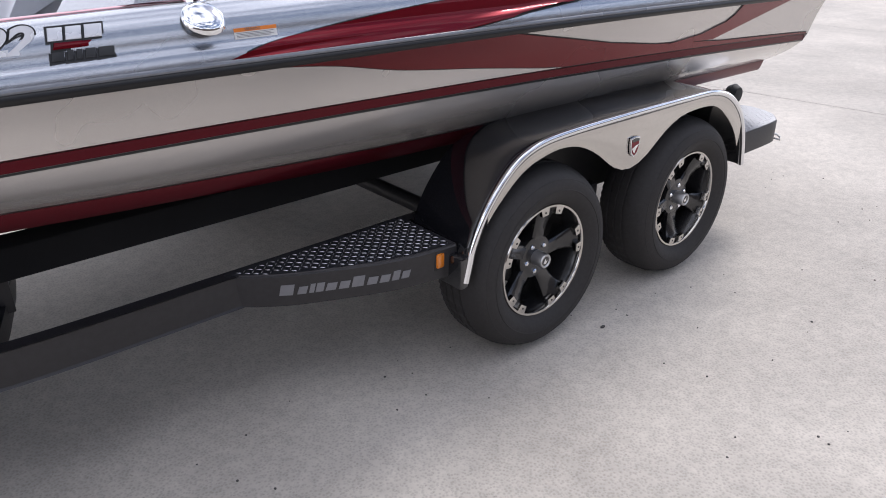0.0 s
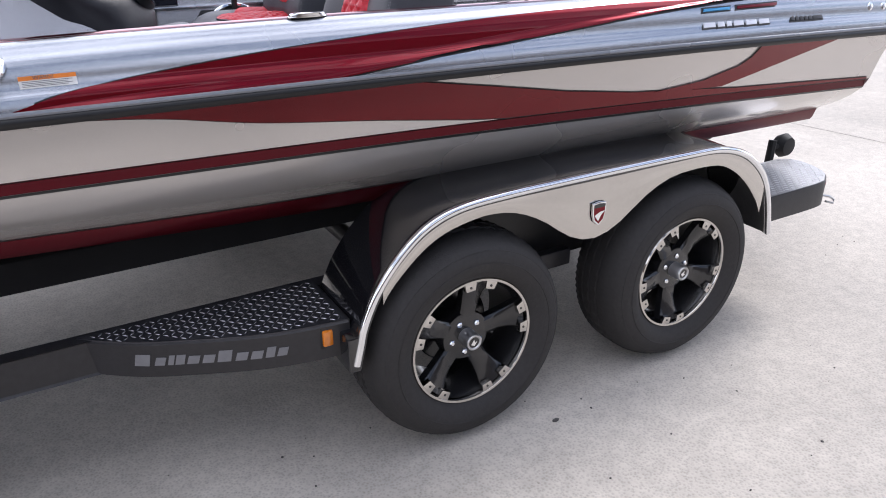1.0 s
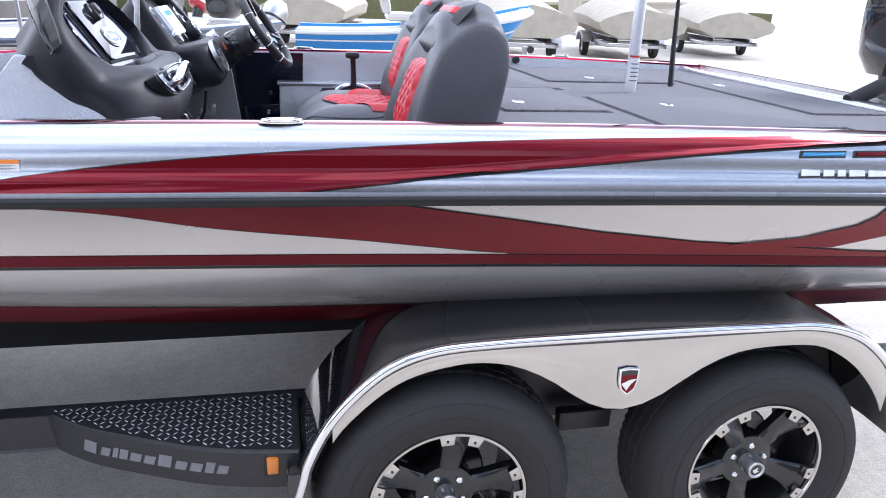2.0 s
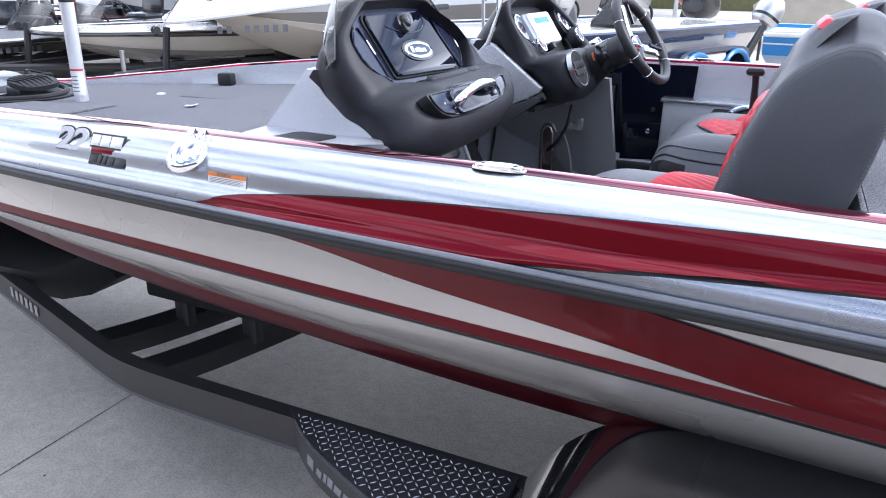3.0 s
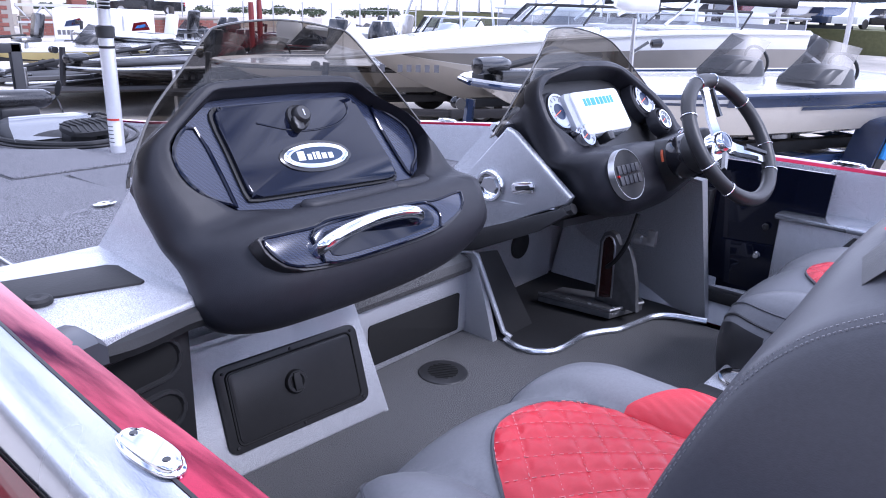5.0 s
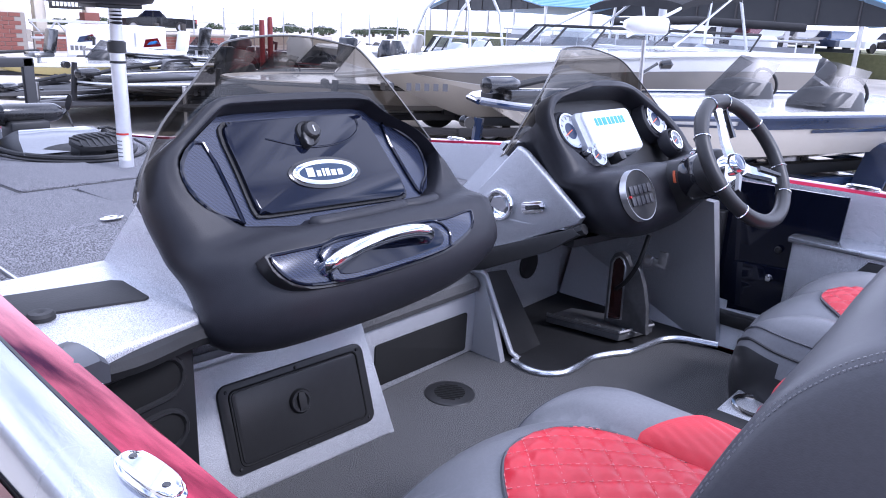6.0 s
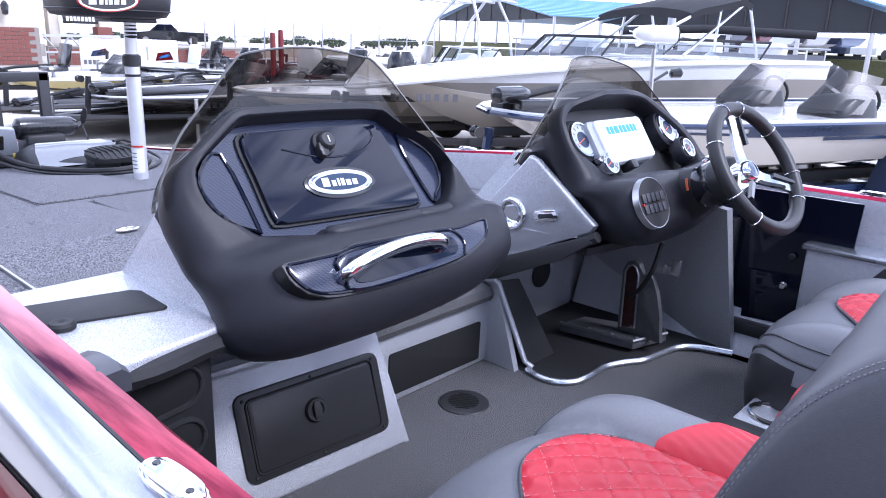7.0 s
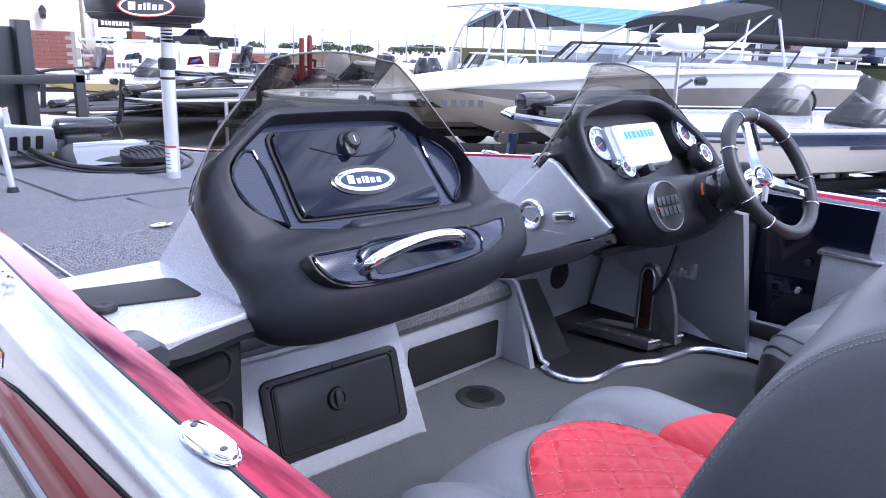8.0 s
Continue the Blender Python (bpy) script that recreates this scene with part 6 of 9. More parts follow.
    # starboard side: gloss storage door, shelf and throttle box
    dd = part("storage_door", plate([(-0.70, 0.80), (-0.36, 0.82), (-0.40, 1.09), (-0.29, 1.10), (-0.285, 1.238), (-0.70, 1.235)], -0.01, 0.0, frame_of((0, 0.845, 0), (1, 0, 0), (0, 0.0, 1))), GLOSSY, boat, "gloss black storage door")
    part("lower_door", plate([(-0.56, 0.835), (-0.345, 0.85), (-0.355, 1.005), (-0.565, 0.99)], 0.0, 0.010, frame_of((0, 0.845, 0), (1, 0, 0), (0, 0, 1)), 0.003), GLOSSY, dd)
    part("door_latch", lathe(((0, 0.010), (0.008, 0.009), (0.010, 0.004), (0.012, 0)), 16, frame_of((-0.452, 0.834, 0.963), (1, 0, 0), (0, 0, 1))), CHROME, dd, "chrome door latch")
    part("door_button", lathe(((0, 0.008), (0.008, 0.007), (0.011, 0)), 16, frame_of((-0.44, 0.834, 1.055), (1, 0, 0), (0, 0, 1))), SATIN, dd)
    part("door_frame", join(box(-0.63, -0.605, 0.80, 0.85, 0.84, 1.14, 0.004), box(-0.60, -0.33, 0.80, 0.85, 0.79, 0.83, 0.004)), SATIN, dd)
    part("side_box", box(-0.40, 0.205, 0.80, 0.95, 0.80, 1.10, 0.012), SPLAT, boat, "grey splatter side shelf")
    part("shelf_top", box(-0.41, 0.205, 0.79, 0.97, 1.095, 1.112, 0.006), SILVER, boat)
    part("throttle_recess", plate([(-0.30, 0.95), (-0.20, 1.085), (0.20, 1.09), (0.20, 0.90), (-0.30, 0.90)], 0.0, 0.012, frame_of((0, 0.80, 0), (1, 0, 0), (0, 0, 1)), 0.004), SATIN, boat)
    tb = part("throttle_box", lathe(((0, 0.03), (0.05, 0.028), (0.075, 0.018), (0.085, 0.0)), 28, frame_of((-0.055, 0.79, 1.02), (1, 0, 0), (0, 0, 1))), SATIN, boat, "black throttle control with a chrome surround")
    part("throttle_surround", tube([frame_of((-0.055, 0.785, 1.03), (1, 0, 0), (0, 0, 1)) @ Vector((0.105 * math.cos(q), 0.075 * math.sin(q), 0.01)) for q in (radians(200 - a) for a in range(0, 221, 12))], 0.010, 8), CHROME, tb)
    part("throttle_arm", tube(smooth([(-0.055, 0.76, 1.02), (-0.058, 0.735, 1.10), (-0.062, 0.715, 1.20), (-0.066, 0.70, 1.245)], 4), [0.016, 0.0155, 0.015, 0.0145, 0.014, 0.0135, 0.013, 0.0125, 0.012, 0.0125, 0.013, 0.0135, 0.014], 8), SATIN, tb)
    part("throttle_knob", box(-0.10, -0.035, 0.680, 0.720, 1.232, 1.262, 0.012), SATIN, tb)
    # centre box with the drinks holder
    cb_ = part("centre_box", box(-0.295, XA, 0.0, 0.205, FLOOR, 0.895, 0.012), SPLAT, boat, "grey splatter box between the seats")
    part("box_carpet", box(-0.295, XA, 0.005, 0.062, 0.885, 0.899, 0.004), RUBBER, cb_)
    part("cup_holder", lathe(((0, -0.05), (0.036, -0.05), (0.040, 0.0), (0.043, 0.006), (0.050, 0.005), (0.051, 0.0)), 28, pose(-0.232, 0.135, 0.897)), STAINLESS, cb_, "stainless drinks holder")


cockpit()


# ---- seats ----
def seat_meshes():
    """Meshes of one bucket seat about its own origin: x aft, y to starboard, z from the floor; the seat faces -x."""
    out = {}
    H = 0.335

    def top(x, y):
        """Cushion surface."""
        b = abs(y) / 0.275
        e = 0.024 * (1 - (b / 0.53) ** 2) if b < 0.53 else 0.029 * max(0.0, math.sin(math.pi * min(1.0, (b - 0.53) / 0.47 * 0.86))) ** 0.75
        g = max(0.0, 1 - abs(b - 0.53) / 0.05)
        e -= 0.006 * g
        fr = max(0.0, (-0.20 - x) / 0.18)
        e -= 0.085 * fr ** 2.0
        sd = max(0.0, (b - 0.84) / 0.16)
        e -= 0.034 * sd ** 2
        e -= 0.05 * max(0, x + 0.05)
        return H + e - 0.012

    def sheet(x0, x1, y0, y1, nx, ny, edge, off=0.0, quilt=0.0, rib=0.0, pitch=0.052):
        bm = bmesh.new()
        g = []
        for i in range(nx + 1):
            row = []
            for j in range(ny + 1):
                u, v = i / nx, j / ny
                a, b = edge(u)
                x, y = lerp(x0, x1, u), lerp(a, b, v)
                z = top(x, y) + off
                k = min(1.0, 6 * min(u, 1 - u) + 0.25, 6 * min(v, 1 - v) + 0.25)
                if quilt:
                    p, q = (x + y) / pitch, (x - y) / pitch
                    z += quilt * k * (min(abs(math.sin(math.pi * p)), abs(math.sin(math.pi * q))) ** 0.55)
                if rib:
                    z += rib * k * abs(math.sin(math.pi * (y * 0.7 + x * 0.3) / 0.011))
                row.append(bm.verts.new((x, y, z)))
            g.append(row)
        for i in range(nx):
            for j in range(ny):
                bm.faces.new((g[i][j], g[i + 1][j], g[i + 1][j + 1], g[i][j + 1]))
        return bm

    # body: outline loops sunk down the sides
    ol = oval(0.252, 0.282, 96, 3.4, cx=-0.142)
    loops = []
    for sc, dz in ((0.0, 0), (0.2, 0), (0.35, 0), (0.46, 0), (0.50, 0), (0.53, 0), (0.56, 0), (0.62, 0), (0.70, 0), (0.78, 0), (0.85, 0), (0.90, 0), (0.95, -0.004), (0.985, -0.014), (1.0, -0.032), (1.022, -0.048), (1.035, -0.08), (1.03, -0.12), (1.0, -0.165), (0.94, -0.20), (0.86, -0.215)):
        loops.append([(-0.142 + (x + 0.142) * sc, y * sc, top(-0.142 + (x + 0.142) * min(sc, 0.985), y * min(sc, 0.985)) + dz) for x, y in ol])
    body = loft(loops, caps=False, mats=None)
    for f in body.faces:
        z = f.calc_center_median().z
        c = f.calc_center_median()
        f.material_index = 1 if z < top(c.x, c.y) - 0.036 else 0
    out["cushion"] = mesh_of("seat_cushion", body, [VINYL, VINYLBLK], 60)
    e_mid = lambda u: (-0.145 * min(1, (u * 3.2) ** 0.5) - 0.0, 0.145 * min(1, (u * 3.2) ** 0.5) + 0.0)
    out["insert"] = mesh_of("quilted_insert", sheet(-0.265, 0.06, 0, 0, 64, 60, e_mid, 0.004, quilt=0.0085), VINYLRED, 80)
    e_r = lambda u: (0.147, min(0.262, 0.155 + 0.30 * u))
    e_l = lambda u: (-min(0.262, 0.155 + 0.30 * u), -0.147)
    out["bolster_r"] = mesh_of("bolster_insert", sheet(-0.155, 0.06, 0, 0, 60, 48, e_r, 0.005, rib=0.0018), VINYLRED, 80)
    out["bolster_l"] = mesh_of("bolster_insert", sheet(-0.155, 0.06, 0, 0, 60, 48, e_l, 0.005, rib=0.0018), VINYLRED, 80)
    # pale thread in the quilting's grooves
    runs = []
    for sgn in (1, -1):
        for k in range(-9, 8):
            pts = []
            for i in range(80):
                x = lerp(-0.265, 0.06, i / 79)
                y = sgn * (k * 0.052 - x)
                a, b = e_mid((x + 0.265) / 0.325)
                if a + 0.003 < y < b - 0.003:
                    pts.append((x, y, top(x, y) + 0.0066))
            runs += [tube(pts[i:i + 2], 0.0007, 4) for i in range(0, len(pts) - 1, 2)]
    out["thread"] = mesh_of("quilting_thread", join(*runs), mat("pale red thread", (0.68, 0.24, 0.25), 0.6))
    edge_ = [(lerp(-0.265, 0.06, i / 40), e_mid(i / 40)) for i in range(41)]
    loop_ = [(x, e[0]) for x, e in edge_[::-1]] + [(x, e[1]) for x, e in edge_[1:]]
    out["insert_piping"] = mesh_of("insert_piping", tube([(x, y, top(x, y) + 0.004) for x, y in loop_], 0.0032, 6), VINYLDK)
    # seams of pale thread along the cushion's rim
    seam = [(-0.142 + (x + 0.142) * 0.965, y * 0.965) for x, y in ol]
    out["seam"] = mesh_of("seam", tube([(x, y, top(x, y) - 0.0055) for x, y in seam], 0.0022, 5, True), VINYLDK)
    out["piping"] = mesh_of("piping", tube([(x, y, top(x * 0.985 - 0.002, y * 0.985) - 0.030) for x, y in ol], 0.0035, 6, True), VINYLBLK)
    out["base"] = mesh_of("seat_base", box(-0.26, 0.13, -0.20, 0.20, 0.0, 0.17, 0.02), SATIN)
    # backrest: side profile lofted across with a rounded outline
    prof = [(-0.015, 0.40), (0.005, 0.47), (0.035, 0.56), (0.07, 0.64), (0.105, 0.685), (0.145, 0.715), (0.19, 0.735), (0.235, 0.730), (0.265, 0.70), (0.275, 0.65), (0.272, 0.60), (0.25, 0.50), (0.225, 0.42), (0.20, 0.34), (0.17, 0.30), (0.06, 0.30), (-0.015, 0.34)]
    cx, cz = 0.13, 0.52
    slim = lambda z: interp(z, ((0.30, 0.92), (0.45, 0.90), (0.60, 0.82), (0.70, 0.74), (0.78, 0.66)))
    loops = []
    for y, sc, up in ((-0.275, 0.0, 0), (-0.275, 0.70, 0), (-0.274, 0.86, 0), (-0.268, 0.935, 0), (-0.255, 0.972, 0), (-0.235, 0.985, 0), (-0.19, 0.99, 0.015), (-0.12, 0.985, 0.042), (0, 0.985, 0.050), (0.12, 0.985, 0.042), (0.19, 0.99, 0.015), (0.235, 0.985, 0), (0.255, 0.972, 0), (0.268, 0.935, 0), (0.274, 0.86, 0), (0.275, 0.70, 0), (0.275, 0.0, 0)):
        dip = 0.022 * (1 - min(1, abs(y) / 0.16)) if abs(y) < 0.16 else 0
        loops.append([(cx + (x - cx) * sc + (dip if x < 0.09 else 0), y * slim(cz + (z - cz) * sc), cz + (z - cz) * sc + (up * min(1.0, max(0.0, (z - 0.60) / 0.1)) if z > 0.6 else 0)) for x, z in smooth_loop(prof)])
    out["back"] = mesh_of("backrest", loft(loops, caps=False), VINYLDK, 60)
    # face panels: quilted red, black head pad with a red band
    fx = lambda z: interp(z, ((0.38, 0.000), (0.47, 0.018), (0.56, 0.048), (0.64, 0.084), (0.695, 0.117), (0.735, 0.150), (0.77, 0.185), (0.80, 0.23)))

    def face(z0, z1, y0, y1, off, quilt=0.0, nz=40, ny=40, pitch=0.05):
        bm = bmesh.new()
        g = []
        for i in range(nz + 1):
            row = []
            for j in range(ny + 1):
                u, v = i / nz, j / ny
                z, y = lerp(z0, z1, u), lerp(y0, y1, v)
                k = min(1.0, 6 * min(u, 1 - u) + 0.2, 6 * min(v, 1 - v) + 0.2)
                d = off * k
                if quilt:
                    d += quilt * k * min(abs(math.sin(math.pi * (z + y) / pitch)), abs(math.sin(math.pi * (z - y) / pitch))) ** 0.55
                row.append(bm.verts.new((fx(z) + 0.004 - d * 0.9, y, z + d * 0.35)))
            g.append(row)
        for i in range(nz):
            for j in range(ny):
                bm.faces.new((g[i][j], g[i + 1][j], g[i + 1][j + 1], g[i][j + 1]))
        return bm

    out["back_insert"] = mesh_of("back_insert", face(0.40, 0.615, -0.095, 0.095, 0.016, 0.007), VINYLRED, 80)
    out["head_pad"] = mesh_of("head_pad", face(0.632, 0.775, -0.150, 0.150, 0.022, 0, 16, 16), VINYLBLK, 80)
    out["head_band"] = mesh_of("head_band", face(0.735, 0.757, -0.115, 0.115, 0.032, 0, 8, 16), VINYLRED, 80)
    side = []
    for s in (-1, 1):
        dashes = []
        for sc, off in ((0.918, 0.2698), (0.944, 0.2655)):
            path = smooth([(cx + (x - cx) * sc, s * off * slim(cz + (z - cz) * sc), cz + (z - cz) * sc) for x, z in prof[:12]], 22)
            dashes += [tube([path[i], path[i + 1]], 0.0009, 4) for i in range(0, len(path) - 1, 2)]
        side.append(mesh_of("stitching", join(*dashes), THREAD))
    out["side_seams"] = side
    return out


def smooth_loop(prof):
    return [(p.x, p.y) for p in smooth([(a, b, 0) for a, b in prof], 3, True)]


SM = seat_meshes()


def seat(x, y, label):
    t = thing("helm_seat", (x, y, FLOOR), label, "boat seat", "cockpit seats")
    LOCAL.add(t)
    part("seat_base", SM["base"], None, t, "black plastic base")
    fwd = Matrix.Translation((-0.028, 0, 0.008))
    c = part("seat_cushion", SM["cushion"], None, t, "", fwd)
    part("quilted_insert", SM["insert"], None, c, "red diamond-quilted insert")
    part("quilting_thread", SM["thread"], None, c)
    part("insert_piping", SM["insert_piping"], None, c)
    part("bolster_insert", SM["bolster_r"], None, c, "red ribbed bolster")
    part("bolster_insert", SM["bolster_l"], None, c, "red ribbed bolster")
    part("seam", SM["seam"], None, c)
    part("piping", SM["piping"], None, c)
    b = part("backrest", SM["back"], None, t)
    part("back_insert", SM["back_insert"], None, b, "red diamond-quilted back insert")
    part("head_pad", SM["head_pad"], None, b, "black head pad")
    part("head_band", SM["head_band"], None, b, "red band")
    for m_ in SM["side_seams"]:
        part("stitching", m_, None, b)
    return t


seat(-0.05, -0.59, "charcoal and red vinyl bucket seat beside the port gunwale")
seat(0.075, 0.44, "charcoal and red vinyl bucket seat at the helm")

# ---- gear standing on the decks ----
def pedestal(x, y, z, top, name, label, head):
    t = thing(name, (x, y, z), label, "seat post")
    part("post", tube([(x, y, z), (x, y, lerp(z, top, 0.72)), (x, y, lerp(z, top, 0.72) + 0.002), (x + (0.012 if head else 0.0), y, top)], [0.029, 0.029, 0.024, 0.024] if head else [0.022, 0.022, 0.022, 0.021], 20), mat("satin anodised post", (0.78, 0.79, 0.81), 0.3, 0.6, var=0.05), t, "bright anodised tube")
    part("post_label", lathe(((0.0296 if head else 0.0226, 0.0), (0.0296 if head else 0.0226, 0.10)), 24, pose(x, y, z + 0.03, 0, 0, 200), arc=170), PAPER, t, "white label")
    part("label_band", lathe(((0.0299 if head else 0.0229, 0.0), (0.0299 if head else 0.0229, 0.008)), 24, pose(x, y, z + 0.135, 0, 0, 200), arc=170), mat("red print", (0.5, 0.04, 0.03), 0.5), t)
    for k in range(5):
        part("label_line", lathe(((0.0299 if head else 0.0229, 0.0), (0.0299 if head else 0.0229, 0.004)), 12, pose(x, y, z + 0.045 + 0.016 * k, 0, 0, 225), arc=90), INK, t)
    if head:
        part("collar", lathe(((0.030, 0), (0.036, 0.004), (0.036, 0.042), (0.028, 0.048)), 20, pose(x, y, z + 0.46)), SATIN, t, "black clamp collar")
        part("ring", lathe(((0.030, 0), (0.031, 0.002), (0.030, 0.01)), 20, pose(x, y, z + 0.42)), RUBBER, t)
        part("bellows", lathe([(0.019 + 0.006 * (k % 2), 0.007 * k) for k in range(11)], 20, pose(x + 0.012, y, top - 0.07)), RUBBER, t, "black rubber bellows")
    else:
        part("sleeve", lathe(((0.022, 0), (0.025, 0.003), (0.025, 0.12), (0.018, 0.13), (0.018, 0.30)), 20, pose(x, y, top - 0.02)), SATIN, t, "black foam sleeve")
    return t


pedestal(-2.80, 0.01, FDECK - 0.044, 1.655, "bow_seat_post", "aluminium seat post with a black collar on the bow deck", True)
pedestal(0.973, -0.01, ADECK, 1.56, "stern_seat_post", "aluminium seat post with a white label on the rear deck", False)


def bow_seat():
    t = thing("casting_seat", (-2.80, 0.0, 1.655), "black vinyl casting seat with an oval badge on its post", "boat seat")
    loops = []
    for z, a, b in ((1.660, 0.02, 0.02), (1.660, 0.10, 0.155), (1.668, 0.135, 0.195), (1.69, 0.15, 0.208), (1.74, 0.155, 0.213), (1.80, 0.145, 0.205), (1.835, 0.12, 0.18), (1.845, 0.02, 0.02)):
        loops.append([(-2.80 + u, -0.062 + v, z) for u, v in oval(a, b, 48, 4.5)])
    part("seat_cushion", loft(loops, caps=True), VINYLBLK, t, sharp=60)
    part("mount_plate", box(-2.88, -2.72, -0.09, 0.09, 1.645, 1.662, 0.004), SATIN, t)
    m = frame_of((-2.652, -0.128, 1.720), (0.05, 1, 0.05), (0, -0.05, 1))
    b = part("oval_badge", plate(oval(0.112, 0.040, 48), 0.002, 0.008, m, 0.002), REDLENS, t, "oval maker's badge")
    part("badge_ring", plate(oval(0.106, 0.036, 48), 0.0075, 0.0090, m), CHROME, b)
    part("badge_field", plate(oval(0.098, 0.031, 48), 0.0085, 0.0098, m), RIMBLK, b)
    u = -0.074
    for w, h in ((0.034, 0.030), (0.018, 0.020), (0.010, 0.026), (0.017, 0.026), (0.022, 0.020), (0.022, 0.020)):
        part("badge_letter", plate([(u, -0.014), (u + w * 0.8, -0.014), (u + w * 0.8 + 0.003, -0.014 + h), (u + 0.003, -0.014 + h)], 0.0095, 0.011, m), WHITE, b)
        u += w + 0.003
    part("seam", tube([(-2.80 + u, -0.062 + v, 1.69) for u, v in oval(0.1515, 0.2095, 48, 4.5)], 0.003, 5, True), SATIN, t)


bow_seat()


def trolling_motor():
    t = thing("trolling_motor", (-3.9, -0.1, FDECK), "black bow-mounted trolling motor folded on the deck", "trolling motor")
    part("motor_pod", loft_lathe(((0, -0.02), (0.02, -0.015), (0.042, 0.0), (0.048, 0.03), (0.048, 0.23), (0.044, 0.26), (0.030, 0.285), (0.0, 0.29)), (-3.78, -0.135, 1.205), (-0.1, 1, -0.04)), mat("motor black", (0.02, 0.02, 0.022), 0.25, coat=0.4), t, "black motor pod")
    part("propeller", join(*[plate(oval(0.045, 0.017, 16, cx=0.05), -0.003, 0.003, frame_of((-3.81, 0.185, 1.195), (0, 0.1, 1), (1, 0.1, 0)) @ Matrix.Rotation(radians(a), 4, "Z") @ Matrix.Rotation(radians(25), 4, "X")) for a in (20, 140, 260)]), SATIN, t)
    part("shaft", tube([(-3.80, -0.10, 1.15), (-3.84, -0.30, 1.19), (-3.95, -0.75, 1.22)], 0.016, 10), SATIN, t, "black shaft")
    mp = part("mount_bracket", plate([(0, 0), (0.30, 0.0), (0.32, 0.03), (0.30, 0.14), (0.02, 0.17), (0, 0.16)], -0.02, 0.02, frame_of((-3.74, -0.47, 1.075), (-0.1, 1, -0.02), (0.2, 0, 1)), 0.006), mat("pale alloy mount", (0.36, 0.38, 0.42), 0.35, 0.4), t, "pale slotted mounting bracket")
    for i in range(4):
        part("mount_slot", plate(rrect(0.036, 0.07, 0.008), 0.0195, 0.0215, frame_of((-3.74, -0.47, 1.075), (-0.1, 1, -0.02), (0.2, 0, 1)) @ Matrix.Translation((0.05 + 0.06 * i, 0.075, 0))), RIMBLK, mp)
    part("mount_foot", box(-3.86, -3.70, -0.12, 0.06, FDECK, 1.17, 0.015), SATIN, t)
    part("bow_plate", box(-4.3, -3.5, -0.42, -0.10, FDECK, FDECK + 0.02, 0.006), SATIN, t)
    part("decal", box(-3.605, -3.618, -0.22, -0.16, 1.085, 1.105, 0.001), mat("yellow print", (0.6, 0.45, 0.08), 0.5), t)
    t.location.z -= 0.07
    s = thing("stabiliser_rod", (-2.86, -0.605, FDECK), "slim pale support rod with a rubber foot on the deck", "rod")
    part("rod", tube([(-2.86, -0.605, FDECK + 0.02), (-2.90, -0.62, FDECK + 0.26)], 0.012, 10), ALU, s)
    part("foot", lathe(((0, 0), (0.022, 0), (0.018, 0.02), (0.0, 0.025)), 14, pose(-2.86, -0.605, FDECK)), RUBBER, s)
    part("cap", box(-2.92, -2.88, -0.64, -0.60, FDECK + 0.24, FDECK + 0.32, 0.008), ALU, s)
    s.location.z -= 0.047


trolling_motor()


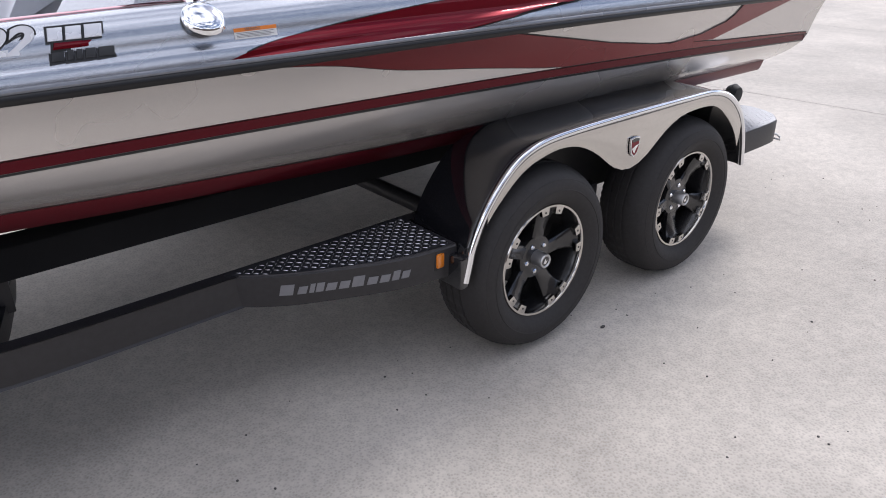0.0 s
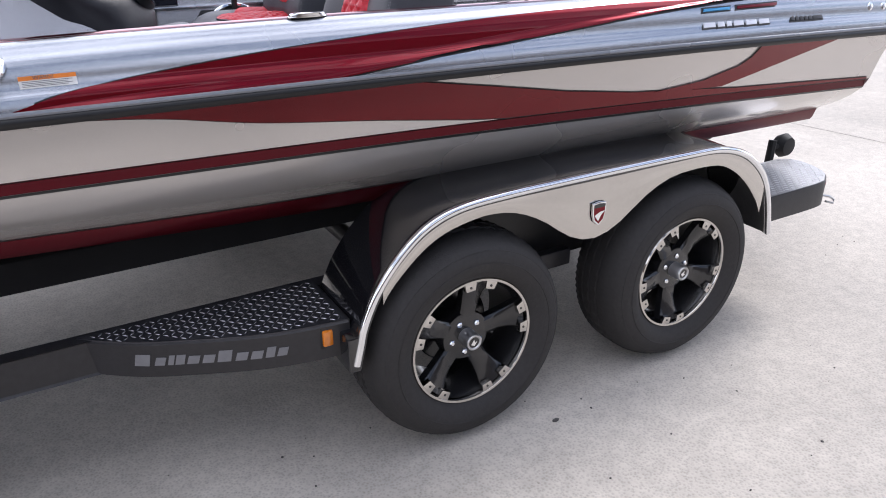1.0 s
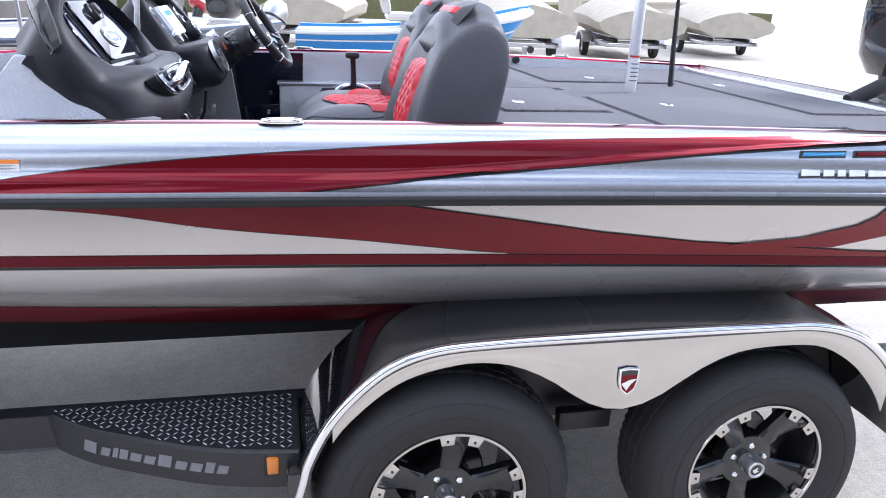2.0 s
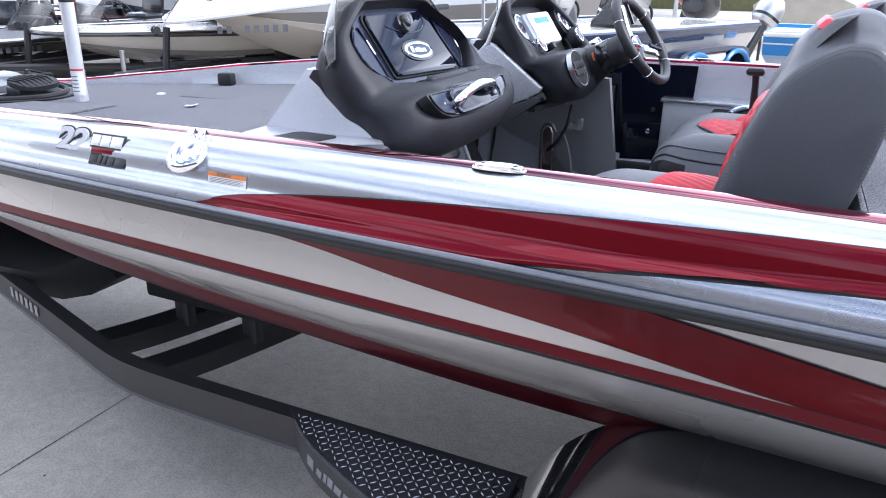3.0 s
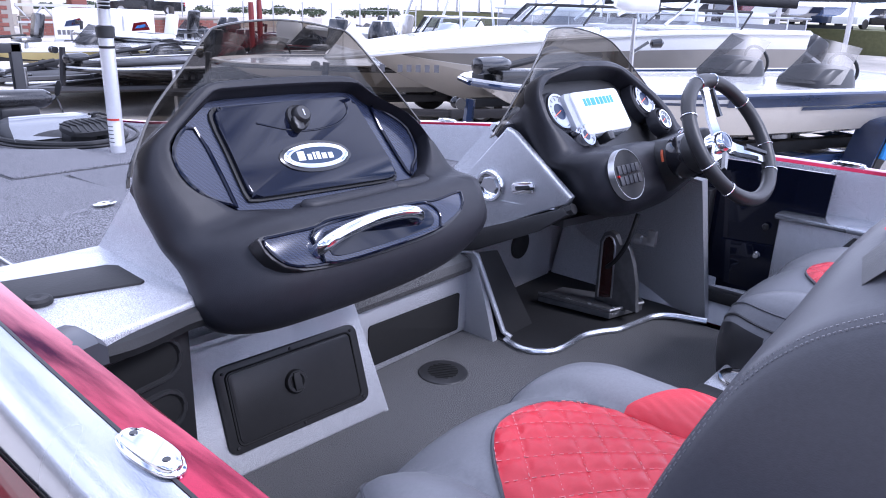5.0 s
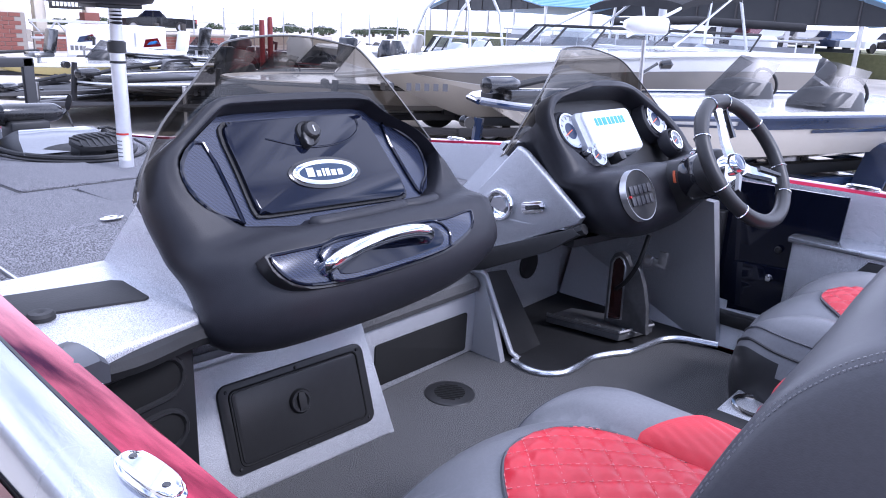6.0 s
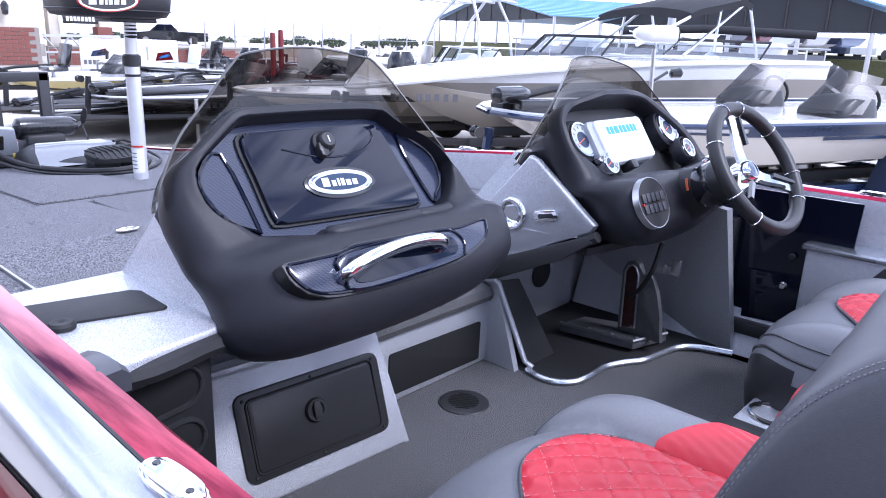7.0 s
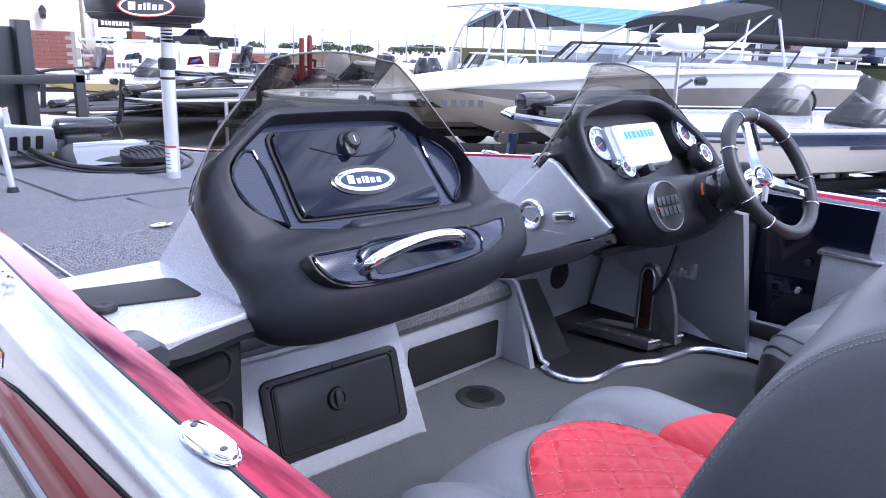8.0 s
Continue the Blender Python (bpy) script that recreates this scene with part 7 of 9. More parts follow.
def foot_pedal():
    Z = FDECK - 0.055
    t = thing("foot_pedal", (-3.3, 0.0, Z), "black trolling foot pedal with glossy cover and coiled cables", "foot pedal")
    # wedge-shaped base whose broad face leans towards the cockpit
    lo = [(-3.62, -0.22), (-3.26, -0.20), (-3.16, 0.20), (-3.50, 0.26)]
    hi = [(-3.56, -0.16), (-3.44, -0.15), (-3.38, 0.16), (-3.50, 0.20)]
    part("pedal_base", loft([[(x, y, Z) for x, y in lo], [(lerp(a[0], b[0], 0.15), lerp(a[1], b[1], 0.15), Z + 0.03) for a, b in zip(lo, hi)], [(x, y, Z + 0.072) for x, y in hi], [(lerp(x, -3.47, 0.3), y * 0.85, Z + 0.084) for x, y in hi]]), SATIN, t, sharp=50)
    part("cover_sheet", loft([[(-3.235 + 0.02 * y, y * 1.05, Z + 0.016), (-3.29, y, Z + 0.040 + 0.005 * math.sin(14 * y)), (-3.35, y * 0.95, Z + 0.064 + 0.004 * math.sin(20 * y)), (-3.405, y * 0.86, Z + 0.084), (-3.47, y * 0.76, Z + 0.090)] for y in (-0.22, -0.16, -0.11, -0.06, 0.0, 0.06, 0.12, 0.17)], closed=False, caps=False), mat("wrinkled clear film", (0.10, 0.11, 0.13), 0.10, 0.4, coat=1.0), t, "glossy wrinkled plastic sheet")
    m = pose(-3.17, 0.055, Z + 0.052, 0, 16, 12)
    ped = part("pedal_plate", plate(oval(0.075, 0.125, 32, 2.6), 0.0, 0.022, m, 0.006), RUBBER, t, "ribbed rubber pedal")
    for k in range(7):
        y = -0.09 + 0.03 * k
        h = 0.066 * math.sqrt(max(0.0, 1 - (y / 0.125) ** 2))
        part("pedal_rib", tube([m @ Vector((-h, y - 0.02, 0.022)), m @ Vector((0, y, 0.026)), m @ Vector((h, y - 0.02, 0.022))], 0.004, 6), RUBBER, ped)
    part("pedal_post", box(-3.24, -3.14, -0.04, 0.08, Z, Z + 0.05, 0.01), SATIN, t)
    part("momentary_switch", lathe(((0, 0.03), (0.025, 0.028), (0.03, 0.0)), 18, pose(-3.30, 0.16, Z + 0.05)), SATIN, t)
    part("cable", tube(smooth([(-4.0, -0.30, Z + 0.06), (-3.7, -0.28, Z + 0.03), (-3.36, -0.25, Z + 0.014), (-3.16, -0.17, Z + 0.014), (-3.04, -0.04, Z + 0.014), (-3.05, 0.10, Z + 0.014), (-3.16, 0.22, Z + 0.016), (-3.30, 0.24, Z + 0.03), (-3.38, 0.17, Z + 0.08)], 6), 0.013, 8), RUBBER, t, "black sheathed cable")
    part("cable", tube(smooth([(-4.0, -0.34, Z + 0.05), (-3.6, -0.33, Z + 0.02), (-3.25, -0.27, Z + 0.008), (-3.06, -0.15, Z + 0.008), (-2.98, 0.0, Z + 0.008), (-3.02, 0.15, Z + 0.008), (-3.2, 0.30, Z + 0.008), (-3.45, 0.36, Z + 0.010)], 6), 0.007, 6), RUBBER, t, "thin black cable")
    part("cable", tube(smooth([(-3.28, 0.10, Z + 0.08), (-3.22, 0.18, Z + 0.085), (-3.28, 0.24, Z + 0.07), (-3.38, 0.20, Z + 0.09), (-3.30, 0.12, Z + 0.10)], 6), 0.006, 6), RUBBER, t)


foot_pedal()


def strap():
    t = thing("pole_strap", (1.271, 0.211, ADECK), "thin black rod standing on the rear deck", "rod")
    part("rod", tube([(1.271, 0.211, ADECK), (1.255, 0.20, 1.35), (1.235, 0.185, 1.62)], [0.019, 0.017, 0.012], 8, flat=0.6), RUBBER, t)


strap()


def outboard():
    t = thing("outboard_motor", (2.35, YC, 0.5), "black outboard motor on a jack plate at the transom", "outboard motor")
    part("jack_plate", box(1.86, 2.10, YC - 0.16, YC + 0.16, 0.72, 1.16, 0.02), SATIN, t)
    part("clamp_bracket", box(2.08, 2.24, YC - 0.12, YC + 0.12, 0.80, 1.22, 0.03), SATIN, t)
    part("midsection", loft([[(2.30 + u, YC + v, z) for u, v in oval(a, b, 20)] for z, a, b in ((0.45, 0.12, 0.06), (0.8, 0.13, 0.09), (1.15, 0.17, 0.13), (1.30, 0.2, 0.16))]), SATIN, t)
    part("cowl", loft([[(2.36 + c + u, YC + v, z) for u, v in oval(a, b, 32, 3)] for z, a, b, c in ((1.27, 0.10, 0.10, 0), (1.28, 0.28, 0.20, 0), (1.36, 0.33, 0.225, 0), (1.60, 0.34, 0.225, -0.01), (1.78, 0.31, 0.20, -0.03), (1.86, 0.22, 0.13, -0.05), (1.87, 0.02, 0.02, -0.05))]), mat("cowl black", (0.015, 0.015, 0.017), 0.15, coat=1.0), t, "gloss black cowl")
    part("rigging_tube", tube(smooth([(1.75, YC - 0.22, 1.20), (1.90, YC - 0.22, 1.27), (2.05, YC - 0.16, 1.30), (2.20, YC - 0.08, 1.32)], 8), 0.03, 10), RUBBER, t, "ribbed rigging tube")
    part("lower_unit", loft([[(2.33 + u, YC + v, z) for u, v in oval(a, b, 16)] for z, a, b in ((0.30, 0.06, 0.02), (0.36, 0.12, 0.05), (0.46, 0.12, 0.05))]), SATIN, t)


outboard()

# ---- the yard behind: rows of boats on trailers ----
LBLWHITE = mat("far white cover", (0.75, 0.75, 0.74), 0.5)


def simple_wheel(parent, x, y, r, m, col=STEEL):
    q = m @ Matrix.Translation((x, y, r)) @ Matrix.Rotation(radians(90), 4, "X")
    w = part("wheel", lathe(((0, 0.02), (r * 0.5, 0.03), (r * 0.58, 0.06), (r * 0.6, 0.0), (r * 0.6, -0.06)), 20, q), col, parent)
    part("tyre", lathe(((r * 0.6, 0.08), (r * 0.8, 0.095), (r * 0.95, 0.085), (r, 0.05), (r, -0.05), (r * 0.95, -0.085), (r * 0.8, -0.095), (r * 0.6, -0.08)), 24, q), TYRE, w)


def yard_trailer(m, L, beam, col=FRAMEBLK, label="boat trailer under a moored boat", fender_col=None, axles=(0.62,), arch=None, lift=0.0):
    t = thing("boat_trailer", tuple(m.translation), label, "trailer", "trailers in the yard")
    h = beam * 0.36
    for s in (-1, 1):
        part("side_rail", box(0.2 * L, L * 0.95, s * h - 0.04, s * h + 0.04, 0.38, 0.48, 0.008, m), col, t)
        part("tongue_rail", tube([m @ Vector((0.22 * L, s * h, 0.43)), m @ Vector((-0.10 * L, 0, 0.43))], 0.045, 6), col, t)
        part("bunk", box(0.25 * L, L * 0.92, s * h * 0.7 - 0.06, s * h * 0.7 + 0.06, 0.48, 0.58, 0.01, m), RUBBER, t)
        for a in axles:
            simple_wheel(t, a * L, s * (beam * 0.46), 0.31, m)
        lo, hi = min(axles) * L - 0.45, max(axles) * L + 0.45
        pts = [(lo, 0.42), (lo + 0.10, 0.58 + lift * 0.5), (lo + 0.28, 0.68 + lift), (hi - 0.28, 0.68 + lift), (hi - 0.10, 0.58 + lift * 0.5), (hi, 0.42)]
        y0, y1 = s * beam * 0.40, s * beam * 0.54
        f = part("fender", loft([[tuple(m @ Vector((x, y0, z))), tuple(m @ Vector((x, y1, z))), tuple(m @ Vector((x, y1, z - 0.05))), tuple(m @ Vector((x, y1 - s * 0.01, z - 0.05))), tuple(m @ Vector((x, y1 - s * 0.01, z - 0.012))), tuple(m @ Vector((x, y0, z - 0.012)))] for x, z in [(p.x, p.y) for p in smooth([(a, b, 0) for a, b in pts], 4)]]), fender_col or col, t)
        if arch:
            for a in axles:
                part("arch_trim", tube([m @ Vector((a * L + 0.36 * math.cos(radians(q)), y1 + s * 0.02, 0.31 + lift * 0.8 + 0.36 * math.sin(radians(q)))) for q in range(10, 171, 16)], 0.03, 8), arch, f)
    for a in (0.3, 0.6, 0.9):
        part("cross_member", box(a * L - 0.04, a * L + 0.04, -h, h, 0.36, 0.44, 0.006, m), col, t)
    part("axle", box(axles[0] * L - 0.03, axles[-1] * L + 0.03, -beam * 0.46, beam * 0.46, 0.28, 0.34, 0.006, m), col, t)
    part("jack_post", tube([m @ Vector((-0.08 * L, 0.1, 0.0)), m @ Vector((-0.08 * L, 0.1, 0.7))], 0.03, 8), STEEL, t)
    part("winch_post", tube([m @ Vector((-0.01 * L, 0, 0.43)), m @ Vector((0.0, 0, 0.95))], 0.04, 6), col, t)
    part("winch_reel", lathe(((0, 0.05), (0.045, 0.05), (0.045, 0.04), (0.02, 0.03), (0.02, -0.03), (0.045, -0.04), (0.045, -0.05), (0, -0.05)), 16, m @ Matrix.Translation((-0.02 * L, 0, 0.92)) @ Matrix.Rotation(radians(90), 4, "X")), RIMBLK, t)
    return t


def yard_boat(m, L, beam, zk, zs, low, up, band, label, sheer=0.12, deck=None, split=0.45, full=0.55, console=0, motor=True, tmotor=False, screen=False, marks=(), seats=(), name="bass_boat", glass_h=0.36, glass_end=0.62, console_at=0.50):
    """A boat on its trailer: bow at the pose's origin, stern towards its x; zk keel and zs sheer above the ground."""
    t = thing(name, tuple(m.translation), label, "boat", "boats in the yard")
    P = lambda x, y, z: tuple(m @ Vector((x, y, z)))
    n = 26
    st = []
    for i in range(n + 1):
        u = i / n
        x = L * (u ** 1.25)
        w = beam / 2 * min(1.0, (1 - (1 - min(1, u / full)) ** 2.3) ** 0.62) if u > 0 else 0.0
        w = max(w, 0.02) * (1 - 0.05 * max(0, u - 0.7) / 0.3)
        s = zs + sheer * (1 - u) ** 2
        c = lerp(zs - 0.06, lerp(zk, zs, 0.36), min(1, (u / 0.45)) ** 0.55)
        k = lerp(zs - 0.08, zk, min(1, u / 0.40) ** 0.6)
        st.append((x, w, s, c, k))

    def skin(f0, f1, rows, s, off=0.0):
        """Part of the topsides between shares f0 (sheer) and f1 (chine)."""
        out = []
        for x, w, sh, c, k in st:
            cw = w * 0.84
            lp = []
            for i in range(rows + 1):
                f = lerp(f0, f1, i / rows)
                lp.append(P(x + 0.25 * (1 - f) * 0 + (0.30 * f * (1 - min(1, x / (0.35 * L)))), s * (lerp(w, cw, f ** 1.4) + off), lerp(sh, c, f)))
            out.append(lp)
        return loft(out, closed=False, caps=False)

    for s in (-1, 1):
        part("upper_side", skin(0.0, split, 4, s), up, t)
        part("lower_side", skin(split, 1.0, 5, s), low, t)
        part("hull_bottom", loft([[P(x + 0.30 * (1 - min(1, x / (0.35 * L))), s * w * 0.84, c), P(x + 0.34 * (1 - min(1, x / (0.35 * L))), s * w * 0.4, lerp(c, k, 0.6)), P(x + 0.36 * (1 - min(1, x / (0.35 * L))), 0, k)] for x, w, sh, c, k in st], closed=False, caps=False), low, t)
        part("band", skin(split - 0.03, split + 0.035, 1, s, 0.006), band, t)
        part("rub_rail", tube([P(x, s * (w + 0.008), sh - 0.03) for x, w, sh, c, k in st], 0.022, 6), band if band is not low else RUBBER, t)
        for f0, f1, x0, x1, cm in marks:
            out = []
            for x, w, sh, c, k in st:
                if x0 * L <= x <= x1 * L:
                    out.append([P(x + 0.30 * f * (1 - min(1, x / (0.35 * L))), s * (lerp(w, w * 0.84, f ** 1.4) + 0.009), lerp(sh, c, f)) for f in (lerp(f0, f1, j / 3) for j in range(4))])
            if len(out) > 1:
                part("stripe", loft(out, closed=False, caps=False), cm, t)
    tr = st[-1]
    part("transom", loft([[P(L, s * y, z) for y, z in ((tr[1], tr[2]), (tr[1] * 0.92, lerp(tr[2], tr[3], 0.5)), (tr[1] * 0.84, tr[3]), (0, tr[4]))] for s in (-1, 1)], closed=False, caps=False), up, t)
    part("deck", loft([[P(x, -w + 0.04, sh - 0.03), P(x, -w * 0.5, sh - 0.015), P(x, w * 0.5, sh - 0.015), P(x, w - 0.04, sh - 0.03)] for x, w, sh, c, k in st], closed=False, caps=False), deck or WHITE, t)
    part("gunwale", loft([[P(x, s_ * w, sh - 0.01), P(x, s_ * (w - 0.02), sh + 0.012), P(x, s_ * (w - 0.10), sh + 0.01), P(x, s_ * (w - 0.11), sh - 0.03)] for s_ in (-1,) for x, w, sh, c, k in st], closed=False, caps=False), up, t)
    if console:
        for y in ([-0.24 * beam, 0.24 * beam] if console == 2 else [0.22 * beam]):
            cx = console_at * L
            c = part("console", loft([[P(cx + a * kx + dx, y + b * ky, zs + z) for a, b in oval(0.26, 0.26, 20, 3.5)] for z, kx, ky, dx in ((-0.05, 1.2, 1.05, 0), (0.05, 1.15, 1.0, 0), (0.14, 0.8, 0.9, 0.05), (0.17, 0.4, 0.6, 0.08))]), SATIN, t)
            ws = loft([[P(cx - 0.42 + 1.0 * z + 0.36 * abs(q) ** 2.2, y + 0.30 * q * (1 - 1.15 * z), zs + 0.02 + z * (1 - 0.2 * abs(q) ** 2)) for q in (j / 6 - 1 for j in range(13))] for z in (0.0, 0.12, 0.25, 0.38)], closed=False, caps=False)
            part("windscreen", ws, GREYSMOKE, c)
            part("steering_wheel", tube([P(cx + 0.34 - 0.05 * math.sin(q), y + 0.15 * math.cos(q), zs + 0.13 + 0.14 * math.sin(q)) for q in (2 * math.pi * j / 20 for j in range(20))], 0.015, 6, True), RUBBER, c)
    if screen:
        # a runabout's walk-through glass
        hi = zs + glass_h
        pts = [(0.40 * L, -0.0), (0.41 * L, 0.20 * beam), (0.46 * L, 0.38 * beam), (glass_end * L, 0.44 * beam)]
        g = part("windshield", loft([[P(x + 0.22 * f, y * (1 - 0.08 * f), lerp(zs, hi, f)) for x, y in [(a, -b) for a, b in pts[::-1]] + pts[1:]] for f in (0, 0.5, 1)], closed=False, caps=False), CLEAR, t, "raked tinted windshield")
        part("windshield_frame", tube([P(x + 0.22, y * 0.92, hi) for x, y in [(a, -b) for a, b in pts[::-1]] + pts[1:]], 0.018, 6), CHROME if screen == 1 else RUBBER, g)
        for x, y in [(a, -b) for a, b in pts[::-1]] + pts[1:]:
            part("windshield_post", tube([P(x, y, zs), P(x + 0.22, y * 0.92, hi)], 0.014, 6), RUBBER, g)
        part("foredeck", loft([[P(x, -w + 0.05, sh), P(x, -w * 0.55, sh + 0.05 * min(1, x / (0.3 * L))), P(x, 0, sh + 0.07 * min(1, x / (0.3 * L))), P(x, w * 0.55, sh + 0.05 * min(1, x / (0.3 * L))), P(x, w - 0.05, sh)] for x, w, sh, c, k in st if x < 0.45 * L], closed=False, caps=False), up, t)
    for i, (a, y, cm) in enumerate(seats):
        sx = a * L
        s_ = part("seat", box(sx - 0.20, sx + 0.22, y - 0.22, y + 0.22, zs + 0.10, zs + 0.20, 0.05, m), cm, t)
        part("seat_back", box(-0.05, 0.05, -0.21, 0.21, 0.0, 0.46, 0.045, m @ Matrix.Translation((sx + 0.20, y, zs + 0.18)) @ Matrix.Rotation(radians(12), 4, "Y")), cm, s_)
        part("seat_post", tube([P(sx, y, zs - 0.02), P(sx, y, zs + 0.12)], 0.035, 8), STEEL, s_)
    if motor:
        mo = part("outboard", loft([[P(L + 0.32 + u, v, z) for u, v in oval(a, b, 20, 3)] for z, a, b in ((zs - 0.05, 0.10, 0.08), (zs + 0.02, 0.24, 0.17), (zs + 0.10, 0.29, 0.2), (zs + 0.42, 0.29, 0.19), (zs + 0.58, 0.20, 0.13), (zs + 0.60, 0.02, 0.02))]), RIMBLK if motor is True else motor, t)
        part("outboard_leg", loft([[P(L + 0.26 + u, v, z) for u, v in oval(a, b, 12)] for z, a, b in ((zk + 0.02, 0.12, 0.04), (zs - 0.3, 0.10, 0.06), (zs, 0.14, 0.10))]), RIMBLK, mo)
    if tmotor:
        k = part("trolling_motor", tube([P(0.15, -0.15, zs + sheer + 0.10), P(0.55, 0.0, zs + sheer + 0.15), P(1.3, 0.1, zs + 0.20)], 0.028, 8), RUBBER, t, "black trolling motor")
        part("motor_pod", loft_lathe(((0, 0), (0.06, 0.03), (0.065, 0.10), (0.065, 0.30), (0.04, 0.38), (0, 0.4)), P(-0.10, -0.22, zs + sheer + 0.12), m.to_3x3() @ Vector((0.9, 0.3, 0))), RIMBLK, k)
        part("motor_mount", box(0.05, 0.75, -0.10, 0.10, zs + sheer - 0.02, zs + sheer + 0.05, 0.01, m), RUBBER, k)
        part("motor_cradle", box(0.10, 0.55, -0.30, -0.14, zs + sheer - 0.01, zs + sheer + 0.09, 0.01, m), RIMBLK, k)
    return t


YAW = 27
R_ = lambda x, y, a=YAW, z=0.0: pose(x, y, z, 0, 0, a)


def yard():
    # the neighbour: white with a navy band and a blue flash, on a navy trailer
    m = R_(-3.45, 3.15, 67)
    yard_boat(m, 5.5, 2.1, 0.52, 1.08, CREAM, WHITE, NAVY, "white bass boat with a navy band standing on a navy trailer", sheer=0.02, split=0.28, full=0.42, console=2, console_at=0.60, tmotor=True,
              marks=((0.12, 0.34, 0.30, 1.0, NAVY), (0.36, 0.44, 0.45, 0.80, NAVY), (0.22, 0.46, 0.84, 0.91, BLUE), (0.20, 0.5, 0.91, 0.97, RUBBER)))
    yard_trailer(m, 5.5, 2.1, NAVY, "navy boat trailer with bright blue wheel arches", NAVY, (0.70, 0.86), BLUE, 0.15)
    # the white and taupe cruiser behind it
    m = R_(-6.66, 4.38, 63)
    t = yard_boat(m, 6.4, 2.3, 0.40, 1.47, CREAM, WHITE, WHITE, "white and taupe runabout with windshield and black bimini", sheer=-0.44, split=0.32, full=0.5, screen=2, motor=False, name="runabout", glass_h=0.22, glass_end=0.82,
                  marks=((0.34, 0.74, 0.05, 1.0, TAUPE), (0.74, 0.77, 0.05, 1.0, WHITE)))
    for k in range(8):
        if k not in (2,):
            x = 0.42 + 0.085 * k
            part("mark_bar", box(x, x + 0.055, 0, 0.004, 0, 0.08, 0, m @ pose(0, -0.42 - 0.045 * k, 0.90 + 0.006 * k, 0, 0, -26)), INK, t)
    b = part("bimini_top", loft([[m @ Vector((x, y, z + 0.06 * (1 - (y / 1.05) ** 2))) for y, z in ((-1.05, z0), (-0.8, z0 + 0.02), (-0.4, z0 + 0.03), (0, z0 + 0.03), (0.4, z0 + 0.03), (0.8, z0 + 0.02), (1.05, z0), (1.05, z0 - 0.08), (0, z0 - 0.06), (-1.05, z0 - 0.08))] for x, z0 in ((4.05, 2.0), (4.2, 2.06), (4.5, 2.12), (4.85, 2.20), (4.98, 2.14))]), mat("black canvas", (0.018, 0.018, 0.02), 0.85, bump=0.2), t, "black canvas bimini")
    for q in (-1, 1):
        for x0, z0, x1, z1 in ((4.0, 1.5, 4.85, 2.14), (5.15, 1.5, 4.95, 2.12), (3.3, 1.60, 4.1, 1.98), (4.45, 1.55, 4.5, 2.08)):
            part("bimini_pole", tube([m @ Vector((x0, q * 1.05, z0)), m @ Vector((x1, q * 1.03, z1))], 0.02, 6), ALU, b)
    yard_trailer(m, 6.4, 2.2, FRAMEBLK, "black tandem trailer beneath the runabout", None, (0.55, 0.68))
    # cream hull with a dark band
    m = R_(-8.6, 4.02, 62)
    t = yard_boat(m, 5.6, 2.3, 0.34, 0.86, CREAM, CREAM, RIMBLK, "cream boat with a black band on a trailer", sheer=0.0, split=0.18, full=0.55, console=1, name="fishing_boat", seats=((0.45, 0.2, TAUPE),),
                  marks=((0.0, 0.12, 0.0, 1.0, RIMBLK), (0.8, 1.0, 0, 1.0, TAUPE)))
    yard_trailer(m, 5.6, 2.3)
    # two dark hulls with pale rails and trolling motors
    dk = mat("dark bronze gelcoat", (0.045, 0.040, 0.037), 0.18, coat=0.8)
    for m, zk_, zs_, lab in ((R_(-9.98, 2.73, 93), 0.40, 0.72, "dark bronze bass boat with a pale rail and trolling motor"), (R_(-11.43, 2.19, 110), 0.16, 0.42, "dark bronze bass boat with grey carpeted decks")):
        t = yard_boat(m, 5.8, 2.2, zk_, zs_, dk, WHITE, RIMBLK, lab, sheer=-0.02, split=0.14, full=0.5, deck=CARPET, console=2, tmotor=True, seats=((0.74, -0.4, RIMBLK),), marks=((0.30, 0.34, 0.05, 1.0, STEEL),))
        part("bow_pad", box(0.5, 1.6, -0.35, 0.35, zs_ - 0.02, zs_ + 0.03, 0.02, m), RUBBER, t)
        for k in range(6):
            part("mark_bar", box(1.15 + k * 0.10, 1.21 + k * 0.10, -0.93 - 0.02 * k, -0.92 - 0.02 * k, zs_ - 0.17, zs_ - 0.10, 0, m), INK, t)
        yard_trailer(m, 5.8, 2.2)
    # pale yellow hull
    m = R_(-15.3, 3.0, 93)
    t = yard_boat(m, 5.6, 2.3, 0.22, 0.60, YELLOW, WHITE, WHITE, "pale yellow and white centre-console boat", sheer=0.02, split=0.15, full=0.5, console=1, tmotor=True, seats=((0.20, -0.3, RIMBLK), (0.75, 0.1, WHITE)), name="fishing_boat", motor=RIMBLK)
    yard_trailer(m, 5.6, 2.3)
    # more bass boats further along the row
    rnd = random.Random(11)
